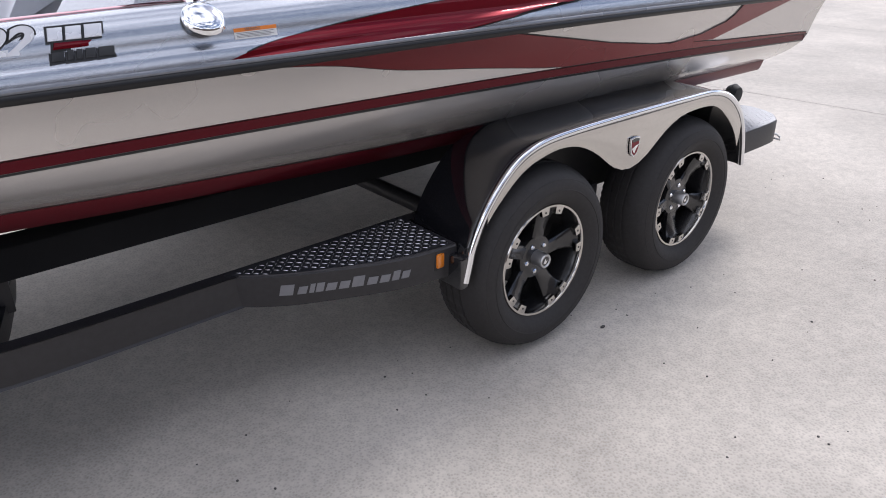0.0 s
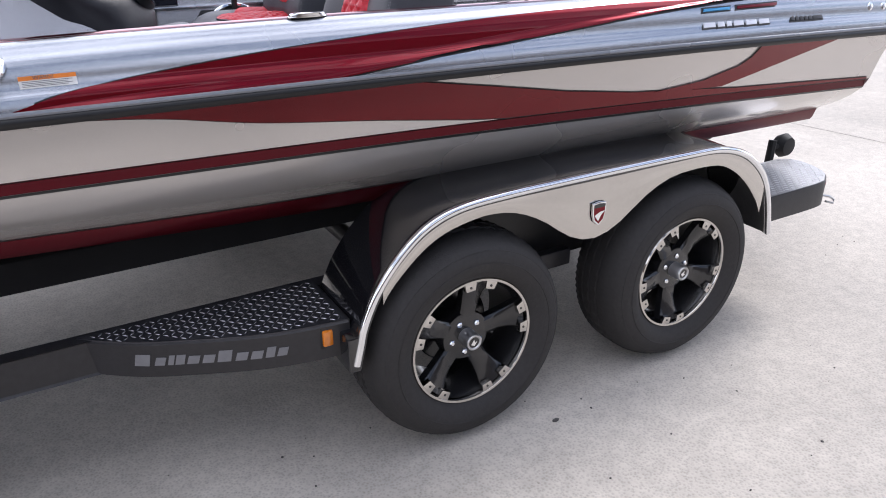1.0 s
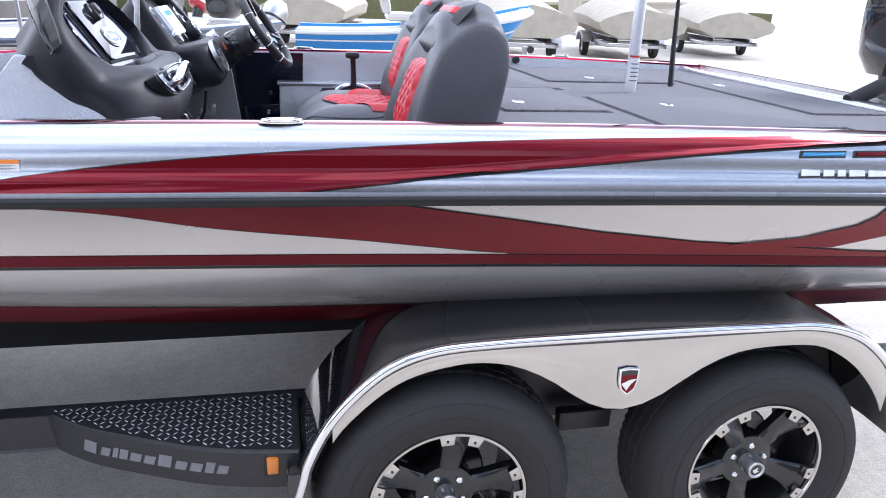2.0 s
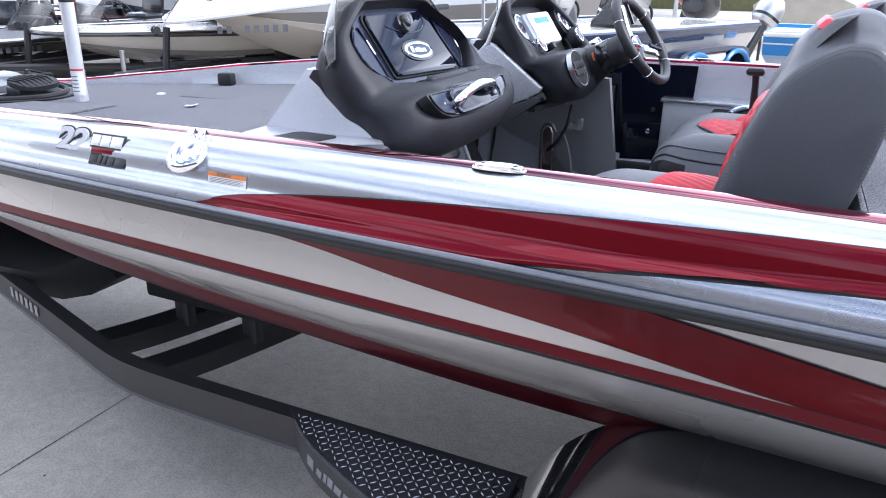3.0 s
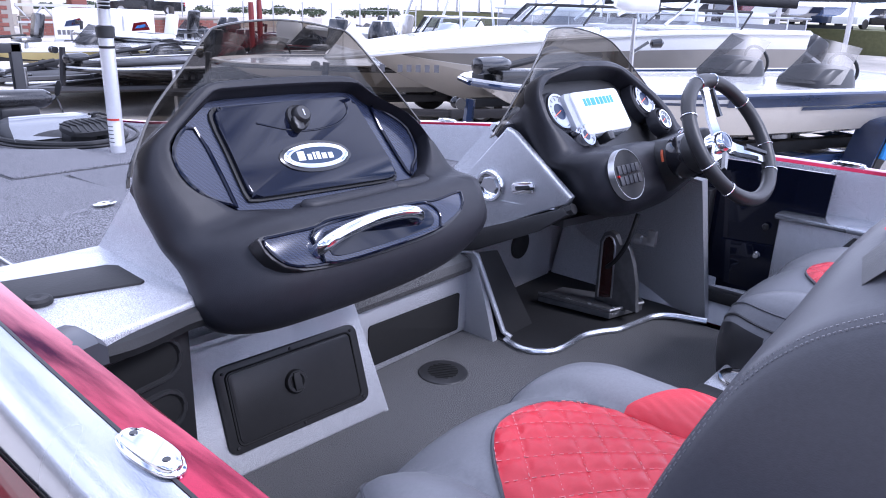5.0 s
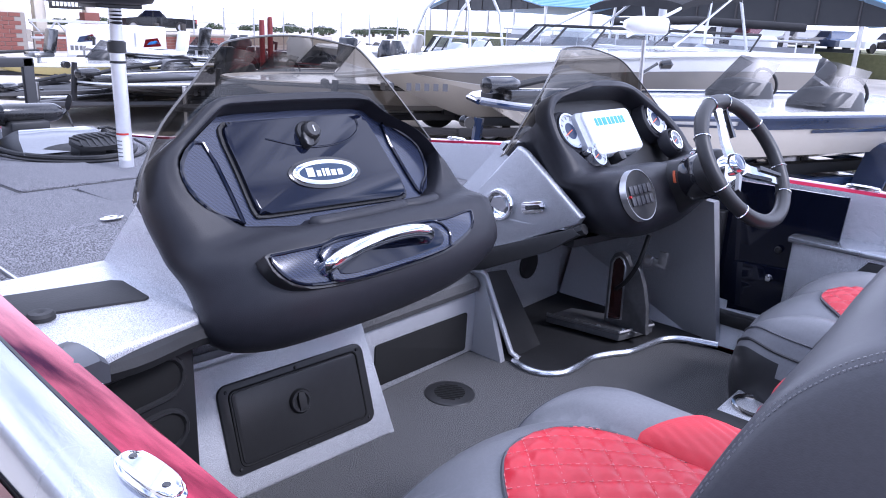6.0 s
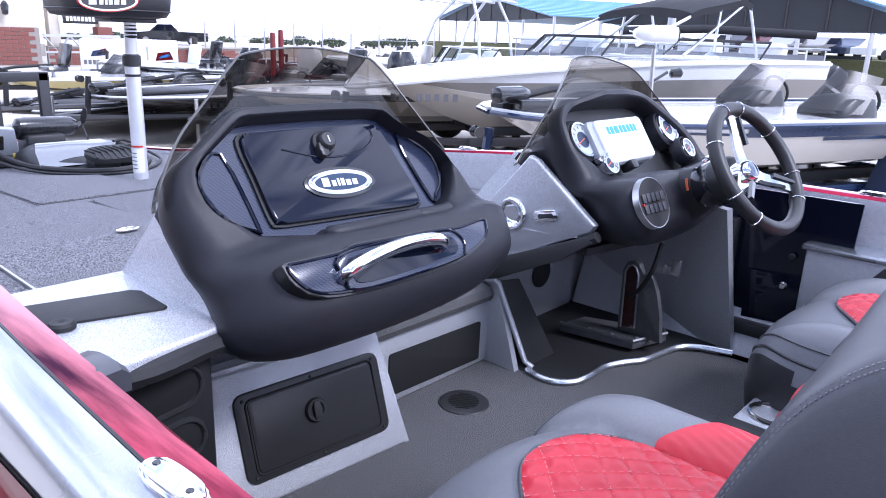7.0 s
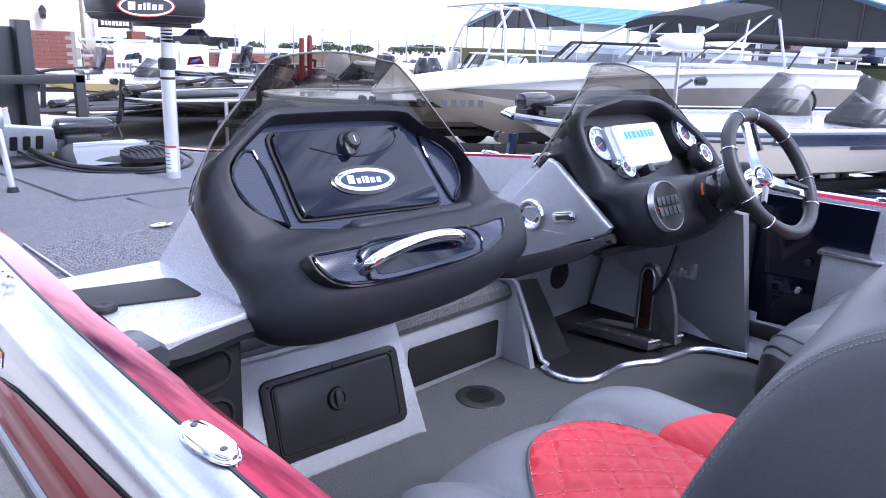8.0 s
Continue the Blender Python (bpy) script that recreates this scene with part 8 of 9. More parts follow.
    for x, y, lo, up, lab in ((-15.8, 8.4, WHITE, DULLRED, "white and red bass boat in the row"), (-12.0, 9.6, CREAM, WHITE, "cream runabout parked in the row"),
                              (-19.0, 6.9, NAVY, WHITE, "navy and white bass boat in the row"), (-17.6, 11.4, WHITE, NAVY, "white and navy boat in the far row")):
        m = R_(x, y, 28 + rnd.uniform(-4, 4))
        yard_boat(m, rnd.uniform(5.2, 5.9), 2.2, 0.25, 0.68, lo, up, RIMBLK, lab, sheer=0.05, split=0.3, full=0.5, console=rnd.choice((1, 2)), tmotor=rnd.random() < 0.5, seats=((0.55, 0.0, RIMBLK),), motor=rnd.choice((RIMBLK, True, WHITE)))
        yard_trailer(m, 5.5, 2.2)
    # runabouts with towers and a pontoon behind the cruiser
    m = R_(-13.0, 9.3, 20)
    t = yard_boat(m, 6.5, 2.4, 0.35, 1.05, NAVY, WHITE, WHITE, "white wakeboard boat with a bent tube tower", sheer=0.06, split=0.5, full=0.5, screen=1, motor=False, name="wakeboard_boat")
    for s in (-1, 1):
        part("tower_leg", tube([m @ Vector(p) for p in ((2.6, s * 1.05, 1.1), (2.9, s * 0.95, 1.9), (3.3, s * 0.8, 2.35))], 0.03, 8), ALU, t)
        part("tower_leg", tube([m @ Vector(p) for p in ((3.9, s * 1.05, 1.1), (3.8, s * 0.95, 1.9), (3.6, s * 0.8, 2.35))], 0.03, 8), ALU, t)
        part("tower_rail", tube([m @ Vector(p) for p in ((2.5, s * 0.8, 2.28), (3.3, s * 0.8, 2.36), (4.0, s * 0.8, 2.38))], 0.026, 8), ALU, t)
    for x in (2.5, 3.0, 3.5, 4.0):
        part("tower_bar", tube([m @ Vector((x, -0.8, 2.27 + 0.03 * x / 2)), m @ Vector((x, 0.8, 2.27 + 0.03 * x / 2))], 0.022, 8), ALU, t)
    yard_trailer(m, 6.5, 2.4)
    pontoon(R_(-10.9, 13.4, 8))
    # white trolling head and camera on a stalk beside the neighbour
    t = thing("motor_head", (-2.33, 3.60, 1.08), "white trolling motor head on a steel stalk above the neighbouring bow", "trolling motor")
    part("stalk", tube([(-2.33, 3.60, 1.07), (-2.34, 3.58, 1.60)], 0.016, 8), STEEL, t)
    hd = Vector((0.64, 0.76, 0)).normalized()
    up = [Vector((-2.345, 3.575, 1.70)) + hd * (-0.15 + 0.06 * i) for i in range(6)]
    part("head", loft([[p + Vector((0.76, -0.64, 0)) * a + Vector((0, 0, b)) for a, b in oval(q, q * 0.85, 16, 3)] for p, q in zip(up, (0.03, 0.066, 0.072, 0.07, 0.075, 0.066))]), WHITE, t, "white plastic head")
    part("head_cap", loft_lathe(((0, 0.03), (0.03, 0.028), (0.05, 0.0)), up[-1], hd), RUBBER, t)
    part("pod", loft_lathe(((0, 0), (0.032, 0.012), (0.036, 0.08), (0, 0.11)), (-2.26, 3.70, 1.43), (0.64, 0.76, 0.1)), RIMBLK, t)
    part("pod_arm", tube([(-2.34, 3.58, 1.36), (-2.27, 3.69, 1.44)], 0.012, 6), RIMBLK, t)
    # further right: skiff, covered boats, gold trailer
    m = pose(2.55, 6.1, 0, 0, 0, 176)
    yard_boat(m, 2.75, 1.4, 0.74, 1.10, BLUE, BLUE, WHITE, "bright blue flat-bottomed skiff on a low trailer", sheer=0.32, split=0.5, full=0.22, name="skiff", motor=False, seats=((0.55, 0.0, CREAM),), deck=mat("pale skiff interior", (0.6, 0.6, 0.58), 0.6), marks=((0.0, 0.10, 0, 1, WHITE),))
    yard_trailer(m, 2.75, 1.4, STEEL, "galvanised trailer under the blue skiff")
    for x, y, a, L in ((6.2, 20.2, 262, 6.0), (10.0, 21.4, 258, 6.4), (1.6, 22.4, 255, 5.8), (14.5, 23.5, 255, 6.2)):
        covered(pose(x, y, 0.0, 0, 0, a), L)
    m = pose(19.0, 31.0, 0, 0, 0, 188)
    yard_boat(m, 6.6, 2.4, 0.55, 1.5, CREAM, TAN, TAN, "cream boat under a tan cover on a gold trailer", sheer=0.1, split=0.4, full=0.4, motor=False, deck=TAN, name="covered_boat")
    gold = mat("gold trailer paint", (0.42, 0.27, 0.09), 0.3, 0.4, coat=0.6)
    yard_trailer(m, 6.6, 2.4, gold, "gold tandem trailer with bright wheels", gold, (0.45, 0.60))


def covered(m, L):
    t = thing("covered_boat", tuple(m.translation), "boat under a tan canvas cover", "boat", "covered boats")
    loops = []
    for i in range(15):
        u = i / 14
        w = 1.1 * (1 - (1 - min(1, u / 0.4)) ** 2) ** 0.6 + 0.03
        hi = 1.35 + 0.35 * math.sin(math.pi * min(1, u * 1.1)) + 0.03 * math.sin(9 * u)
        loops.append([m @ Vector((L * u, w * a, lerp(0.62, hi, b))) for a, b in ((-0.55, 0.0), (-0.95, 0.25), (-1, 0.5), (-0.9, 0.62), (-0.5, 0.85), (0, 1), (0.5, 0.85), (0.9, 0.62), (1, 0.5), (0.95, 0.25), (0.55, 0.0))])
    part("canvas", loft(loops), TAN, t)
    yard_trailer(m, L, 2.2, STEEL, "galvanised trailer under a covered boat")
    j = thing("jack_stand", tuple(m @ Vector((-0.55, 0.0, 0))), "steel trailer jack with a small castor", "jack")
    part("post", tube([m @ Vector((-0.55, 0, 0.12)), m @ Vector((-0.55, 0, 0.9))], 0.035, 8), STEEL, j)
    part("castor", lathe(((0, 0.03), (0.09, 0.03), (0.09, -0.03), (0, -0.03)), 16, m @ Matrix.Translation((-0.55, 0, 0.09)) @ Matrix.Rotation(radians(90), 4, "X")), RUBBER, j)


def pontoon(m):
    t = thing("pontoon_boat", tuple(m.translation), "grey pontoon boat with panel rails and a folded canopy", "boat")
    for s in (-1, 1):
        part("float", tube([m @ Vector((0.0, s * 0.9, 0.75)), m @ Vector((0.5, s * 0.9, 0.55)), m @ Vector((6.8, s * 0.9, 0.55))], [0.05, 0.3, 0.3], 14), ALU, t)
        part("rail_panel", box(0.6, 6.6, s * 1.18 - 0.012, s * 1.18 + 0.012, 0.98, 1.50, 0.004, m), mat("grey panel", (0.2, 0.205, 0.22), 0.4), t)
        part("top_rail", tube([m @ Vector((0.5, s * 1.18, 1.62)), m @ Vector((6.7, s * 1.18, 1.62))], 0.022, 8), ALU, t)
        for i in range(8):
            part("rail_post", tube([m @ Vector((0.6 + 0.86 * i, s * 1.18, 0.95)), m @ Vector((0.6 + 0.86 * i, s * 1.18, 1.62))], 0.016, 6), ALU, t)
    part("deck", box(0.3, 6.8, -1.2, 1.2, 0.88, 0.96, 0.01, m), CARPET, t)
    for i, x in enumerate((1.0, 2.2, 4.6, 5.8)):
        part("seat", box(x - 0.4, x + 0.4, -1.05, -0.55, 0.96, 1.70, 0.08, m), LBLWHITE, t)
    part("folded_canopy", tube([m @ Vector((3.0, -1.1, 1.85)), m @ Vector((4.4, 0.0, 1.95)), m @ Vector((6.4, 1.0, 1.9))], 0.09, 10), mat("black canvas", (0.018, 0.018, 0.02), 0.85), t)
    for s in (-1, 1):
        part("canopy_pole", tube([m @ Vector((4.6, s * 1.18, 1.62)), m @ Vector((3.2, s * 1.1, 1.85))], 0.018, 6), ALU, t)
    yard_trailer(m, 6.5, 2.2)


yard()


def forklift():
    t = thing("forklift", (-7.4, 0.2, 0), "dark grey forklift mast and carriage in the yard", "forklift")
    dk = mat("forklift grey", (0.022, 0.023, 0.027), 0.5)
    for y in (-0.55, -0.15, 0.30, 0.70):
        part("mast_rail", box(-7.15, -6.98, y - 0.06, y + 0.06, 0.0, 1.66, 0.01), dk, t)
    part("mast_plate", box(-7.30, -7.1, -0.6, 0.70, 0.3, 1.6, 0.02), dk, t)
    part("carriage_bar", box(-6.98, -6.90, -0.9, 1.15, 1.12, 1.20, 0.01), dk, t)
    part("carriage_bar", box(-6.98, -6.90, -0.9, 1.15, 0.36, 0.45, 0.01), dk, t)
    for y in (-0.85, 1.10):
        part("guard_post", box(-6.97, -6.90, y - 0.045, y + 0.045, 0.30, 1.20, 0.01), dk, t)
    part("body", box(-9.3, -7.4, -0.5, 0.7, 0.3, 1.2, 0.08), dk, t)
    for x in (-7.6, -9.0):
        for y in (-0.6, 0.8):
            part("tyre", lathe(((0.1, 0.1), (0.30, 0.1), (0.33, 0.06), (0.33, -0.06), (0.30, -0.1), (0.1, -0.1)), 20, pose(x, y, 0.33, 90, 0, 0)), TYRE, t)


forklift()


def far_side():
    brick = mat("brick red", (0.185, 0.068, 0.053), 0.85, var=0.2, big=2, fine=30)
    mortar = mat("mortar", (0.26, 0.235, 0.21), 0.9)
    stucco = mat("beige stucco", (0.58, 0.53, 0.45), 0.85, var=0.06)
    # showroom with a brick dado
    t = thing("showroom", (-31, 4.5, 0), "beige stucco showroom with a red brick dado", "building")
    part("wall", box(-38, -30.2, -3.0, 9.2, 0.0, 5.2, 0.02), stucco, t)
    part("dado_core", box(-30.2, -30.02, -3.0, 9.2, 0.0, 1.36, 0.0), mortar, t)
    bm = box(-30.02, -30.0, 0, 0.40, 0, 0.135, 0.006, None, 1)
    me = mesh_of("brick", bm, brick)
    for r in range(9):
        for c in range(14):
            y = 3.6 + c * 0.42 + (0.21 if r % 2 else 0)
            if y < 8.8:
                part("brick", me, None, t, "", Matrix.Translation((31.0 - 0.0, y - 4.5, 0.03 + r * 0.148)))
    part("cornice", box(-30.3, -29.9, -3.0, 9.3, 5.1, 5.4, 0.05), stucco, t)
    wn_ = part("window", box(-30.25, -30.15, 4.0, 6.0, 2.1, 4.2, 0.0), RIMBLK, t)
    part("pane", box(-30.15, -30.12, 4.1, 5.9, 2.2, 4.1, 0.0), GLOSSY, wn_)
    part("lantern", lathe(((0, 0.0), (0.10, 0.05), (0.14, 0.35), (0.05, 0.5), (0, 0.52)), 8, pose(-29.9, 8.1, 1.75)), RIMBLK, t, "black wall lantern")
    p = thing("porch", (-31, 10.4, 0), "porch posts with a white lattice railing and a dark sign", "porch")
    for y in (9.9, 11.8):
        part("post", box(-30.8, -30.4, y - 0.2, y + 0.2, 0, 4.5, 0.03), stucco, p)
    part("post_base", box(-30.85, -30.35, 11.5, 12.1, 0.35, 1.45, 0.03), brick, p)
    part("rail", box(-30.0, -29.92, 9.3, 12.2, 1.05, 1.15, 0.0), STEEL, p)
    part("rail", box(-30.0, -29.92, 9.3, 12.2, 0.45, 0.53, 0.0), STEEL, p)
    for i in range(6):
        a = 9.3 + i * 0.48
        part("lattice", tube([(-29.96, a, 0.5), (-29.96, a + 0.48, 1.1)] if i % 2 else [(-29.96, a, 1.1), (-29.96, a + 0.48, 0.5)], 0.035, 6), STEEL, p)
    s = part("sign", box(-30.1, -30.0, 10.1, 11.4, 1.55, 2.0, 0.01), RIMBLK, p, "dark shop sign")
    for i in range(8):
        part("sign_bar", box(-30.0, -29.985, 10.2 + i * 0.14, 10.30 + i * 0.14, 1.65, 1.82, 0), WHITE, s)
    part("roof", box(-32, -29.6, 9.2, 12.4, 4.4, 4.7, 0.03), stucco, p)
    # low brick wall with piers
    w = thing("yard_wall", (-30, 14, 0), "low red brick yard wall with steel posts", "wall")
    part("wall_core", box(-30.1, -29.95, 9.4, 17.9, 0.0, 0.66, 0.0), mortar, w)
    b2 = mesh_of("brick", box(-29.95, -29.93, 0, 0.38, 0, 0.11, 0.004, None, 1), brick)
    for r in range(5):
        for c in range(20):
            part("brick", b2, None, w, "", Matrix.Translation((30.0, -14 + 9.45 + c * 0.40 + (0.2 if r % 2 else 0), 0.015 + r * 0.121)))
    part("coping", box(-30.15, -29.9, 9.4, 18.0, 0.66, 0.71, 0.01), mortar, w)
    for y in (14.0, 15.2):
        part("bollard", tube([(-29.5, y, 0), (-29.5, y, 1.15)], 0.12, 10), mat("dark steel", (0.04, 0.035, 0.03), 0.6), w)
    # enclosed white trailer with a shop mark as plain shapes
    t = thing("cargo_trailer", (-23.4, 9.3, 0), "white enclosed cargo trailer with a red and blue mark", "trailer")
    ang = math.degrees(math.atan2(10.51 - 8.18, -22.9 + 23.96))
    m = pose(-23.96, 8.18, 0, 0, 0, ang)
    part("body", box(0, 2.9, 0, 1.9, 0.16, 1.13, 0.06, m), WHITE, t)
    part("body_trim", box(-0.02, 2.92, -0.01, 0.02, 0.14, 0.22, 0.01, m), ALU, t)
    for x0, x1, z0, z1, cm in ((0.3, 0.75, 0.60, 0.82, NAVY), (0.5, 0.85, 0.66, 0.86, DULLRED), (2.2, 2.75, 0.5, 0.8, DULLRED), (2.3, 2.7, 0.58, 0.72, BLUE)):
        part("mark", plate([(x0, z0), (x1, z0 + 0.05), (x1 - 0.1, z1), (x0 + 0.08, z1 - 0.05)], 0.001, 0.012, m @ frame_of((0, 0, 0), (1, 0, 0), (0, 0, 1))), cm, t)
    for i in range(14):
        if i not in (5, 10):
            part("mark_bar", box(0.1 + i * 0.13, 0.19 + i * 0.13, -0.012, -0.002, 0.36, 0.50, 0, m), INK, t)
    part("door", box(1.95, 2.0, -0.012, 0.0, 0.2, 0.95, 0, m), ALU, t)
    for x in (1.2, 1.7):
        part("wheel", lathe(((0, 0.06), (0.16, 0.06), (0.2, 0.04), (0.2, -0.04), (0, -0.05)), 16, m @ pose(x, -0.02, 0.2, 90, 0, 0)), TYRE, t)
    # pickup
    t = thing("pickup_truck", (-39.5, 19.5, 0.7), "black crew-cab pickup parked beyond the wall", "truck")
    ang = math.degrees(math.atan2(21.15 - 17.91, -38.73 + 40.44))
    m = pose(-40.6, 17.6, 0.55, 0, 0, ang)
    blk = mat("truck black", (0.012, 0.013, 0.015), 0.12, coat=1.0)
    part("body", loft([[m @ Vector((x, y, z)) for x, z in ((0, 0.25), (0, 0.62), (0.95, 0.72), (1.02, 0.74), (2.45, 0.74), (4.05, 0.70), (4.05, 0.25))] for y in (0, 1.6)]), blk, t)
    c = part("cab", loft([[m @ Vector((x, y, z)) for x, z in ((0.98, 0.72), (1.38, 1.10), (2.15, 1.12), (2.48, 0.74))] for y in (0.08, 1.5)]), blk, t)
    part("side_window", plate([(1.15, 0.76), (1.42, 1.06), (1.75, 1.07), (1.75, 0.76)], 0, 0.01, m @ frame_of((0, 0.07, 0), (1, 0, 0), (0, 0, 1))), GLOSSY, c)
    part("side_window", plate([(1.82, 0.76), (1.82, 1.07), (2.12, 1.07), (2.34, 0.76)], 0, 0.01, m @ frame_of((0, 0.07, 0), (1, 0, 0), (0, 0, 1))), GLOSSY, c)
    part("tail_light", box(4.0, 4.07, -0.02, 0.1, 0.5, 0.68, 0, m), REDLENS, t)
    for x in (0.75, 3.2):
        w_ = part("wheel", lathe(((0, 0.04), (0.16, 0.05), (0.19, 0.0)), 16, m @ pose(x, -0.02, 0.25, 90, 0, 0)), STEEL, t)
        part("tyre", lathe(((0.18, 0.05), (0.27, 0.05), (0.28, 0.0), (0.27, -0.15), (0.18, -0.15)), 18, m @ pose(x, -0.02, 0.25, 90, 0, 0)), TYRE, w_)
    tb = new("truck_bank", mesh_of("bank", box(-48, -37.5, 12, 30, 0.0, 0.55, 0.0), MATS["concrete"]))
    tagged(tb, "raised concrete parking strip beyond the wall", "ground", kind="structure")
    # chain fence posts
    f = thing("chain_fence", (-31, 22, 0), "tall thin wire fence on steel posts", "fence")
    for i in range(9):
        a = i / 8
        x, y = lerp(-33.5, -26.5, a), lerp(18.0, 27.0, a)
        part("fence_post", tube([(x, y, 0), (x, y, 1.95)], 0.035, 6), STEEL, f)
    part("top_wire", tube([(-33.5, 18.0, 1.9), (-26.5, 27.0, 1.95)], 0.012, 5), STEEL, f)
    part("low_wire", tube([(-33.5, 18.0, 1.2), (-26.5, 27.0, 1.25)], 0.012, 5), STEEL, f)
    # two open sheds with blue metal roofs
    rm = mat("blue metal roof", (0.16, 0.34, 0.56), 0.4, var=0.06)
    # near-black on gable and back wall stands in for the sheds' shaded interior
    dkm = mat("shed interior shade", (0.024, 0.026, 0.03), 0.7)
    for o, ang, W, D_, eave, peak in (((-46.0, 48.3), -29.8, 23.5, 13.5, 2.94, 4.5), ((-16.0, 25.3), 23.7, 12.6, 12, 2.4, 4.25)):
        m = pose(o[0], o[1], 0, 0, 0, ang)
        t = thing("boat_shed", tuple(m.translation), "open-sided boat shed with a blue metal roof", "shed", "boat sheds")
        half = W / 2
        for s in (0, 1):
            x0, x1 = (0, half) if s == 0 else (half, W)
            z0, z1 = (eave, peak) if s == 0 else (peak, eave)
            part("roof_slope", loft([[m @ Vector((x0, y, z0)), m @ Vector((x1, y, z1)), m @ Vector((x1, y, z1 + 0.06)), m @ Vector((x0, y, z0 + 0.06))] for y in (-0.4, D_)]), rm, t)
            for k in range(int(half / 0.9)):
                f_ = (k + 0.5) / int(half / 0.9)
                part("roof_rib", tube([m @ Vector((lerp(x0, x1, f_), -0.4, lerp(z0, z1, f_) + 0.075)), m @ Vector((lerp(x0, x1, f_), D_, lerp(z0, z1, f_) + 0.075))], 0.03, 4), rm, t)
        part("gable", loft([[m @ Vector((0.2, y, eave - 0.1)), m @ Vector((half, y, peak - 0.1)), m @ Vector((W - 0.2, y, eave - 0.1)), m @ Vector((half, y, eave - 0.25))] for y in (-0.1, 0.0)]), dkm, t)
        for k in range(1, 9):
            xs = k * W / 9
            zt = lerp(eave, peak, 1 - abs(xs - half) / half)
            part("gable_stud", tube([m @ Vector((xs, -0.12, eave - 0.15)), m @ Vector((xs, -0.12, zt - 0.12))], 0.05, 4), FRAMEBLK, t)
        for k in range(6):
            part("column", tube([m @ Vector((0.2 + k * (W - 0.4) / 5, 0.0, 0)), m @ Vector((0.2 + k * (W - 0.4) / 5, 0.0, eave))], 0.09, 8), STEEL, t)
        part("back_wall", box(0.2, W - 0.2, D_ - 0.2, D_, 0.0, eave * 0.55, 0.0, m), dkm, t)
    # light pole
    t = thing("light_pole", (-9.3, 18.2, 0), "pale steel lamp post standing in the yard", "lamp post")
    part("pole", tube([(-9.3, 18.2, 0), (-9.3, 18.2, 6.0)], 0.11, 12), mat("pale grey pole", (0.5, 0.51, 0.53), 0.5), t)
    # outboards on stands between the rows
    for x, y, z, cm, lab in ((-5.6, 12.0, 0.9, mat("silver blue cowl", (0.22, 0.25, 0.32), 0.2, coat=0.8), "silver-blue outboard tilted on a stand"), (-4.2, 14.6, 0.75, RIMBLK, "black outboard tilted on a stand"), (-2.2, 15.2, 0.95, mat("red cowl", (0.42, 0.03, 0.04), 0.25, coat=0.6), "red and white outboard on a stand"), (-0.6, 14.0, 0.7, STEEL, "grey outboard tilted on a stand")):
        ob_ = thing("outboard_motor", (x, y, 0), lab, "outboard motor", "spare outboards")
        part("stand", join(tube([(x - 0.3, y, 0), (x, y, z)], 0.03, 6), tube([(x + 0.3, y, 0), (x, y, z)], 0.03, 6), tube([(x, y + 0.35, 0), (x, y, z)], 0.03, 6)), FRAMEBLK, ob_)
        q = pose(x, y, z, 0, 28, 50)
        part("cowl", loft([[q @ Vector((u, v, h)) for u, v in oval(a, b, 20, 3)] for h, a, b in ((0.0, 0.10, 0.08), (0.03, 0.24, 0.17), (0.12, 0.30, 0.20), (0.42, 0.28, 0.19), (0.58, 0.20, 0.13), (0.60, 0.02, 0.02))]), cm, ob_)
        part("cowl_band", loft([[q @ Vector((u, v, h)) for u, v in oval(0.302, 0.203, 20, 3)] for h in (0.13, 0.19)], caps=False), WHITE if cm is not STEEL else RIMBLK, ob_)
        part("leg", loft([[q @ Vector((u, v, h)) for u, v in oval(a, b, 12)] for h, a, b in ((-0.75, 0.12, 0.04), (-0.3, 0.10, 0.06), (0.02, 0.14, 0.10))]), RIMBLK, ob_)
    # cars in the far lot
    rnd = random.Random(3)
    cols = [WHITE, RIMBLK, DULLRED, STEEL, TAUPE, NAVY]
    for i in range(14):
        x, y = -19 + i * 1.55, 43 + 0.7 * (i % 3)
        car(pose(x, y, 1.15, 0, 0, 75 + rnd.uniform(-8, 8)), cols[i % 6])
    bank = new("far_lot", mesh_of("lot", box(-40, 30, 40, 70, 0.0, 1.15, 0.0), mat("dry grass", (0.13, 0.13, 0.06), 0.95, var=0.3, big=0.5, fine=6)))
    tagged(bank, "raised far parking lot edged with dry grass", "ground", kind="structure")
    # two dark red guide posts on a trailer in the row
    for y in (5.45, 5.60):
        gp = thing("guide_post", (-9.68, y, 0.0), "dark red upright guide post in the row", "post", "guide posts")
        part("pole", tube([(-9.68, y, 0.0), (-9.68, y, 1.0)], 0.025, 8), STEEL, gp)
        part("sleeve", tube([(-9.68, y, 0.85), (-9.68, y, 1.50), (-9.68, y, 1.58 + 0.05 * (y > 5.5))], [0.042, 0.042, 0.036], 10), mat("dark red sleeve", (0.16, 0.02, 0.02), 0.5), gp)
    trees()
    # unseen wall and roof added on the near side to darken the paint's reflections
    t = thing("reflection_wall", (0, -12, 0), "unseen dark brown wall and roof added for the boat's paint to reflect", "building")
    part("wall", box(-26, 22, -12.6, -12.0, 0.0, 3.6, 0.02), mat("brown sheet metal", (0.085, 0.065, 0.055), 0.6, var=0.15, big=0.6), t)
    part("roof", box(-26.4, 22.4, -18.0, -11.7, 3.6, 3.85, 0.03), mat("brown roof sheet", (0.07, 0.06, 0.055), 0.6), t)


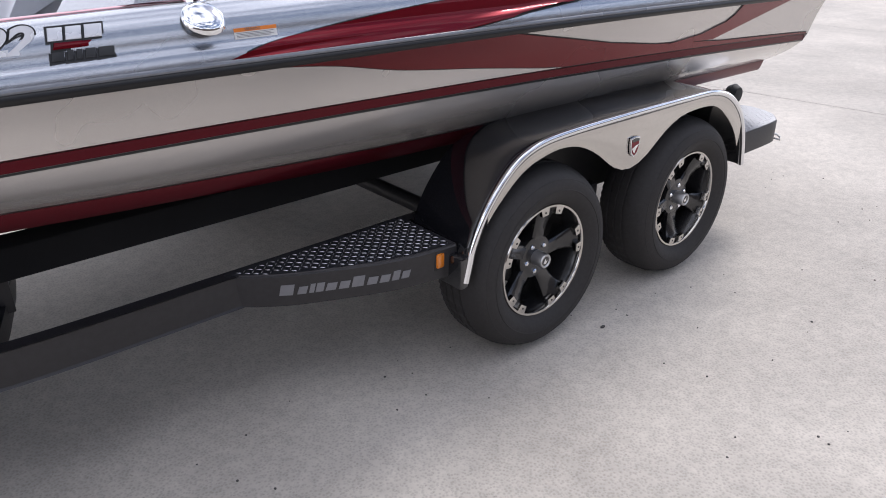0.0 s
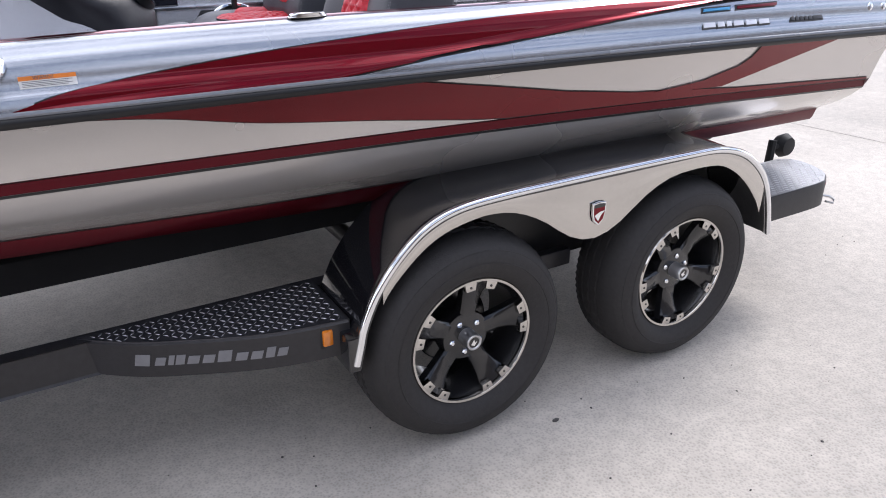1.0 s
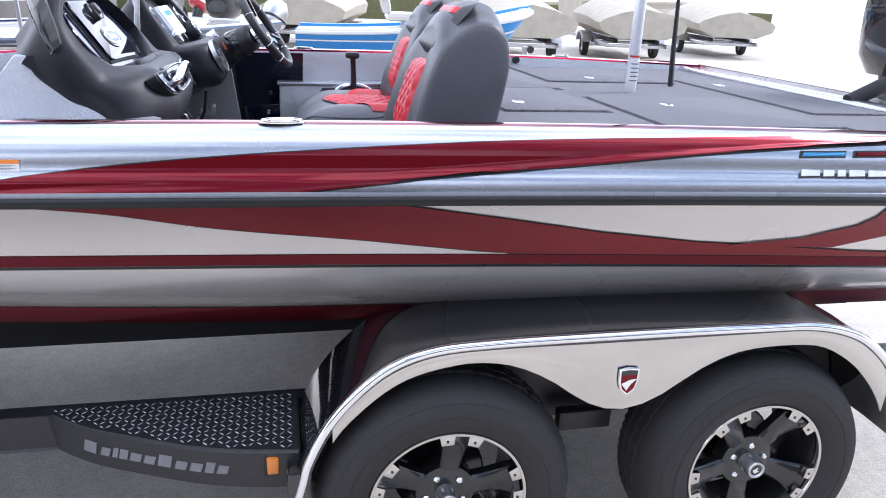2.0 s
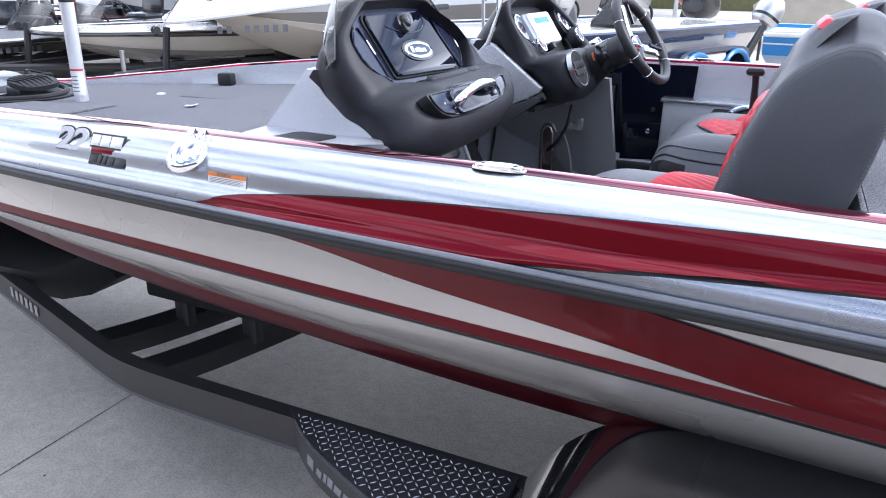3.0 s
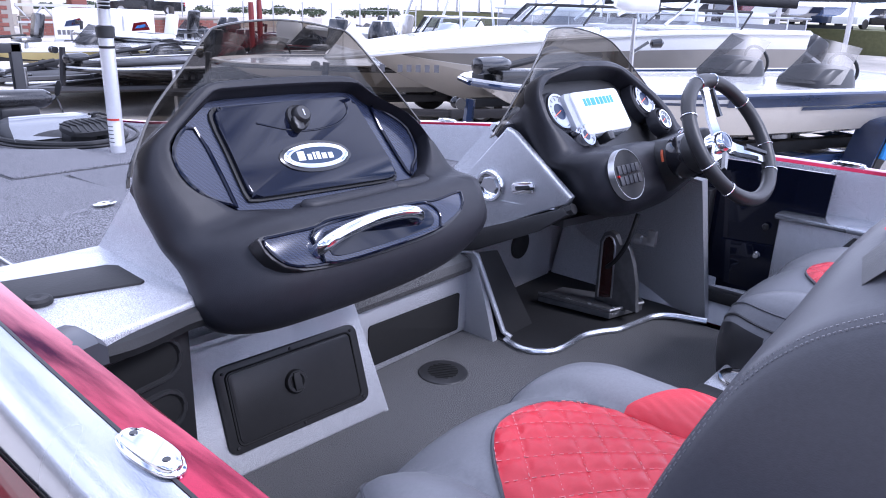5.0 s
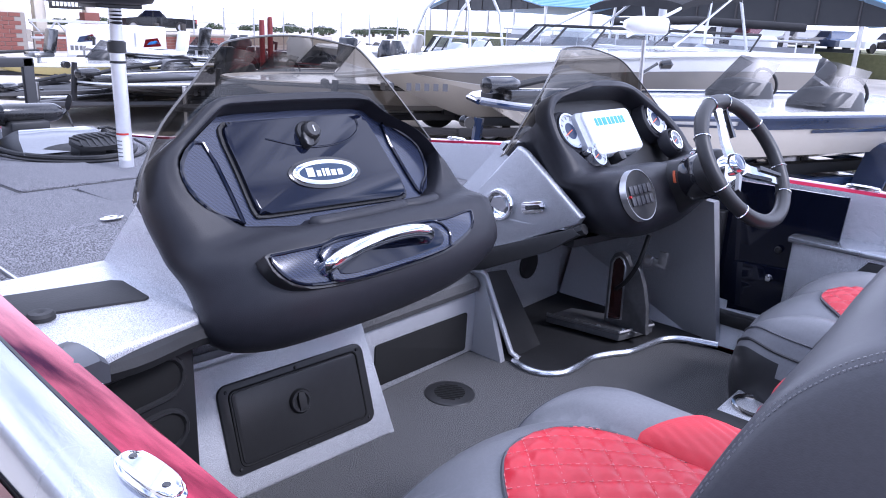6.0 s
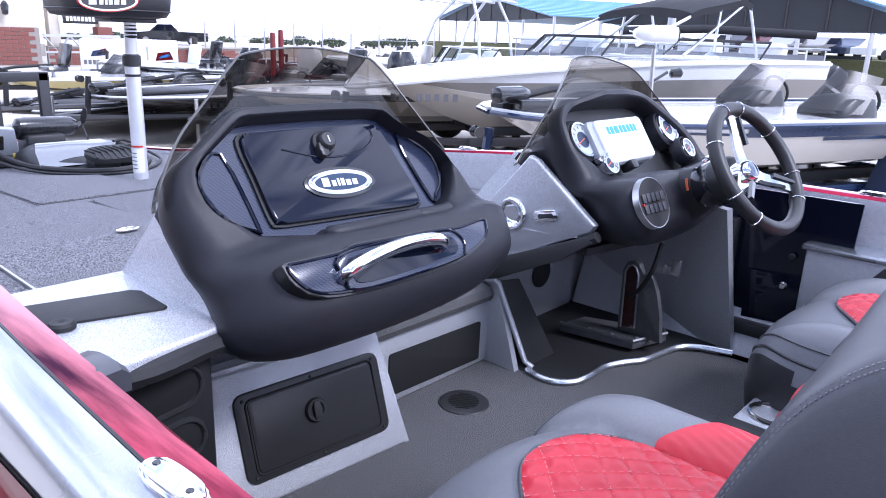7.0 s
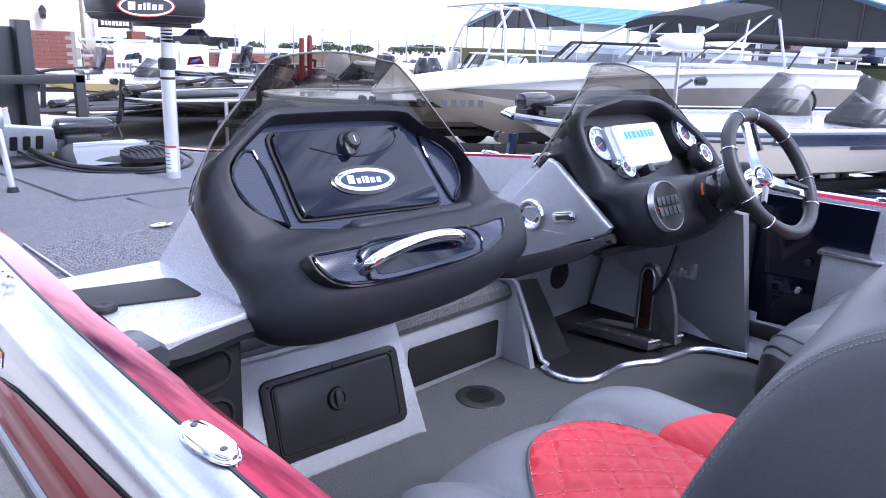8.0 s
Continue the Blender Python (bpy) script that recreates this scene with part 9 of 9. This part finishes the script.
def car(m, col):
    t = thing("parked_car", tuple(m.translation), "parked car in the far lot", "car", "cars in the far lot")
    part("body", loft([[m @ Vector((x, y, z)) for x, z in ((0, 0.25), (0, 0.6), (0.7, 0.72), (1.2, 1.12), (2.4, 1.15), (3.0, 0.75), (3.6, 0.68), (3.6, 0.25))] for y in (0, 1.5)]), col, t)
    part("window", plate([(0.85, 0.74), (1.25, 1.07), (2.35, 1.09), (2.8, 0.76)], 0, 0.01, m @ frame_of((0, -0.001, 0), (1, 0, 0), (0, 0, 1))), GLOSSY, t)
    for x in (0.7, 2.8):
        part("wheel", lathe(((0, 0.02), (0.25, 0.02), (0.27, 0.0), (0.27, -0.15), (0, -0.15)), 14, m @ pose(x, 0, 0.26, 90, 0, 0)), TYRE, t)


def trees():
    """A far line of trees: trunks and crowns of many small leaf clumps."""
    leaf = mat("foliage", (0.062, 0.082, 0.046), 0.8, var=0.4, big=1.5, fine=8)
    bark = mat("bark", (0.09, 0.07, 0.05), 0.9)
    rnd = random.Random(9)
    spots = [(-62 + rnd.uniform(-5, 5), 20 + i * 1.05 + rnd.uniform(-1, 1), rnd.uniform(0.5, 1.05)) for i in range(46)]
    for x, y, h in spots:
        t = thing("tree", (x, y, 0), "far leafy green tree behind the yard", "tree", "far trees")
        part("trunk", tube([(x, y, 0), (x + 0.05, y, h * 0.4), (x + 0.15, y + 0.1, h * 0.75)], [0.16, 0.12, 0.05], 7), bark, t)
        for k in range(3):
            a = k * 2.1 + rnd.random()
            part("limb", tube([(x, y, h * 0.35), (x + math.cos(a) * h * 0.25, y + math.sin(a) * h * 0.25, h * 0.65)], [0.06, 0.02], 5), bark, t)
        vs, fs = [], []
        for k in range(300):
            a, e, r = rnd.uniform(0, 6.283), math.asin(rnd.uniform(-0.5, 1)), rnd.uniform(0.55, 1.0) ** 0.5 * (0.8 + 0.35 * rnd.random())
            c = Vector((x + math.cos(a) * math.cos(e) * r * h * 0.85, y + math.sin(a) * math.cos(e) * r * h * 0.85, h * 0.52 + math.sin(e) * r * h * 0.46))
            s = rnd.uniform(0.12, 0.30) * h / 2.2
            u, w = Vector((rnd.gauss(0, 1), rnd.gauss(0, 1), rnd.gauss(0, 1))).normalized() * s, Vector((rnd.gauss(0, 1), rnd.gauss(0, 1), rnd.gauss(0, 1))).normalized() * s
            b = len(vs)
            vs += [c - u, c + w, c + u, c - w]
            fs.append((b, b + 1, b + 2, b + 3))
        me = bpy.data.meshes.new("crown")
        me.from_pydata([tuple(v - Vector((x, y, 0))) for v in vs], [], fs)
        me.materials.append(leaf)
        part("crown", me, None, t)


far_side()
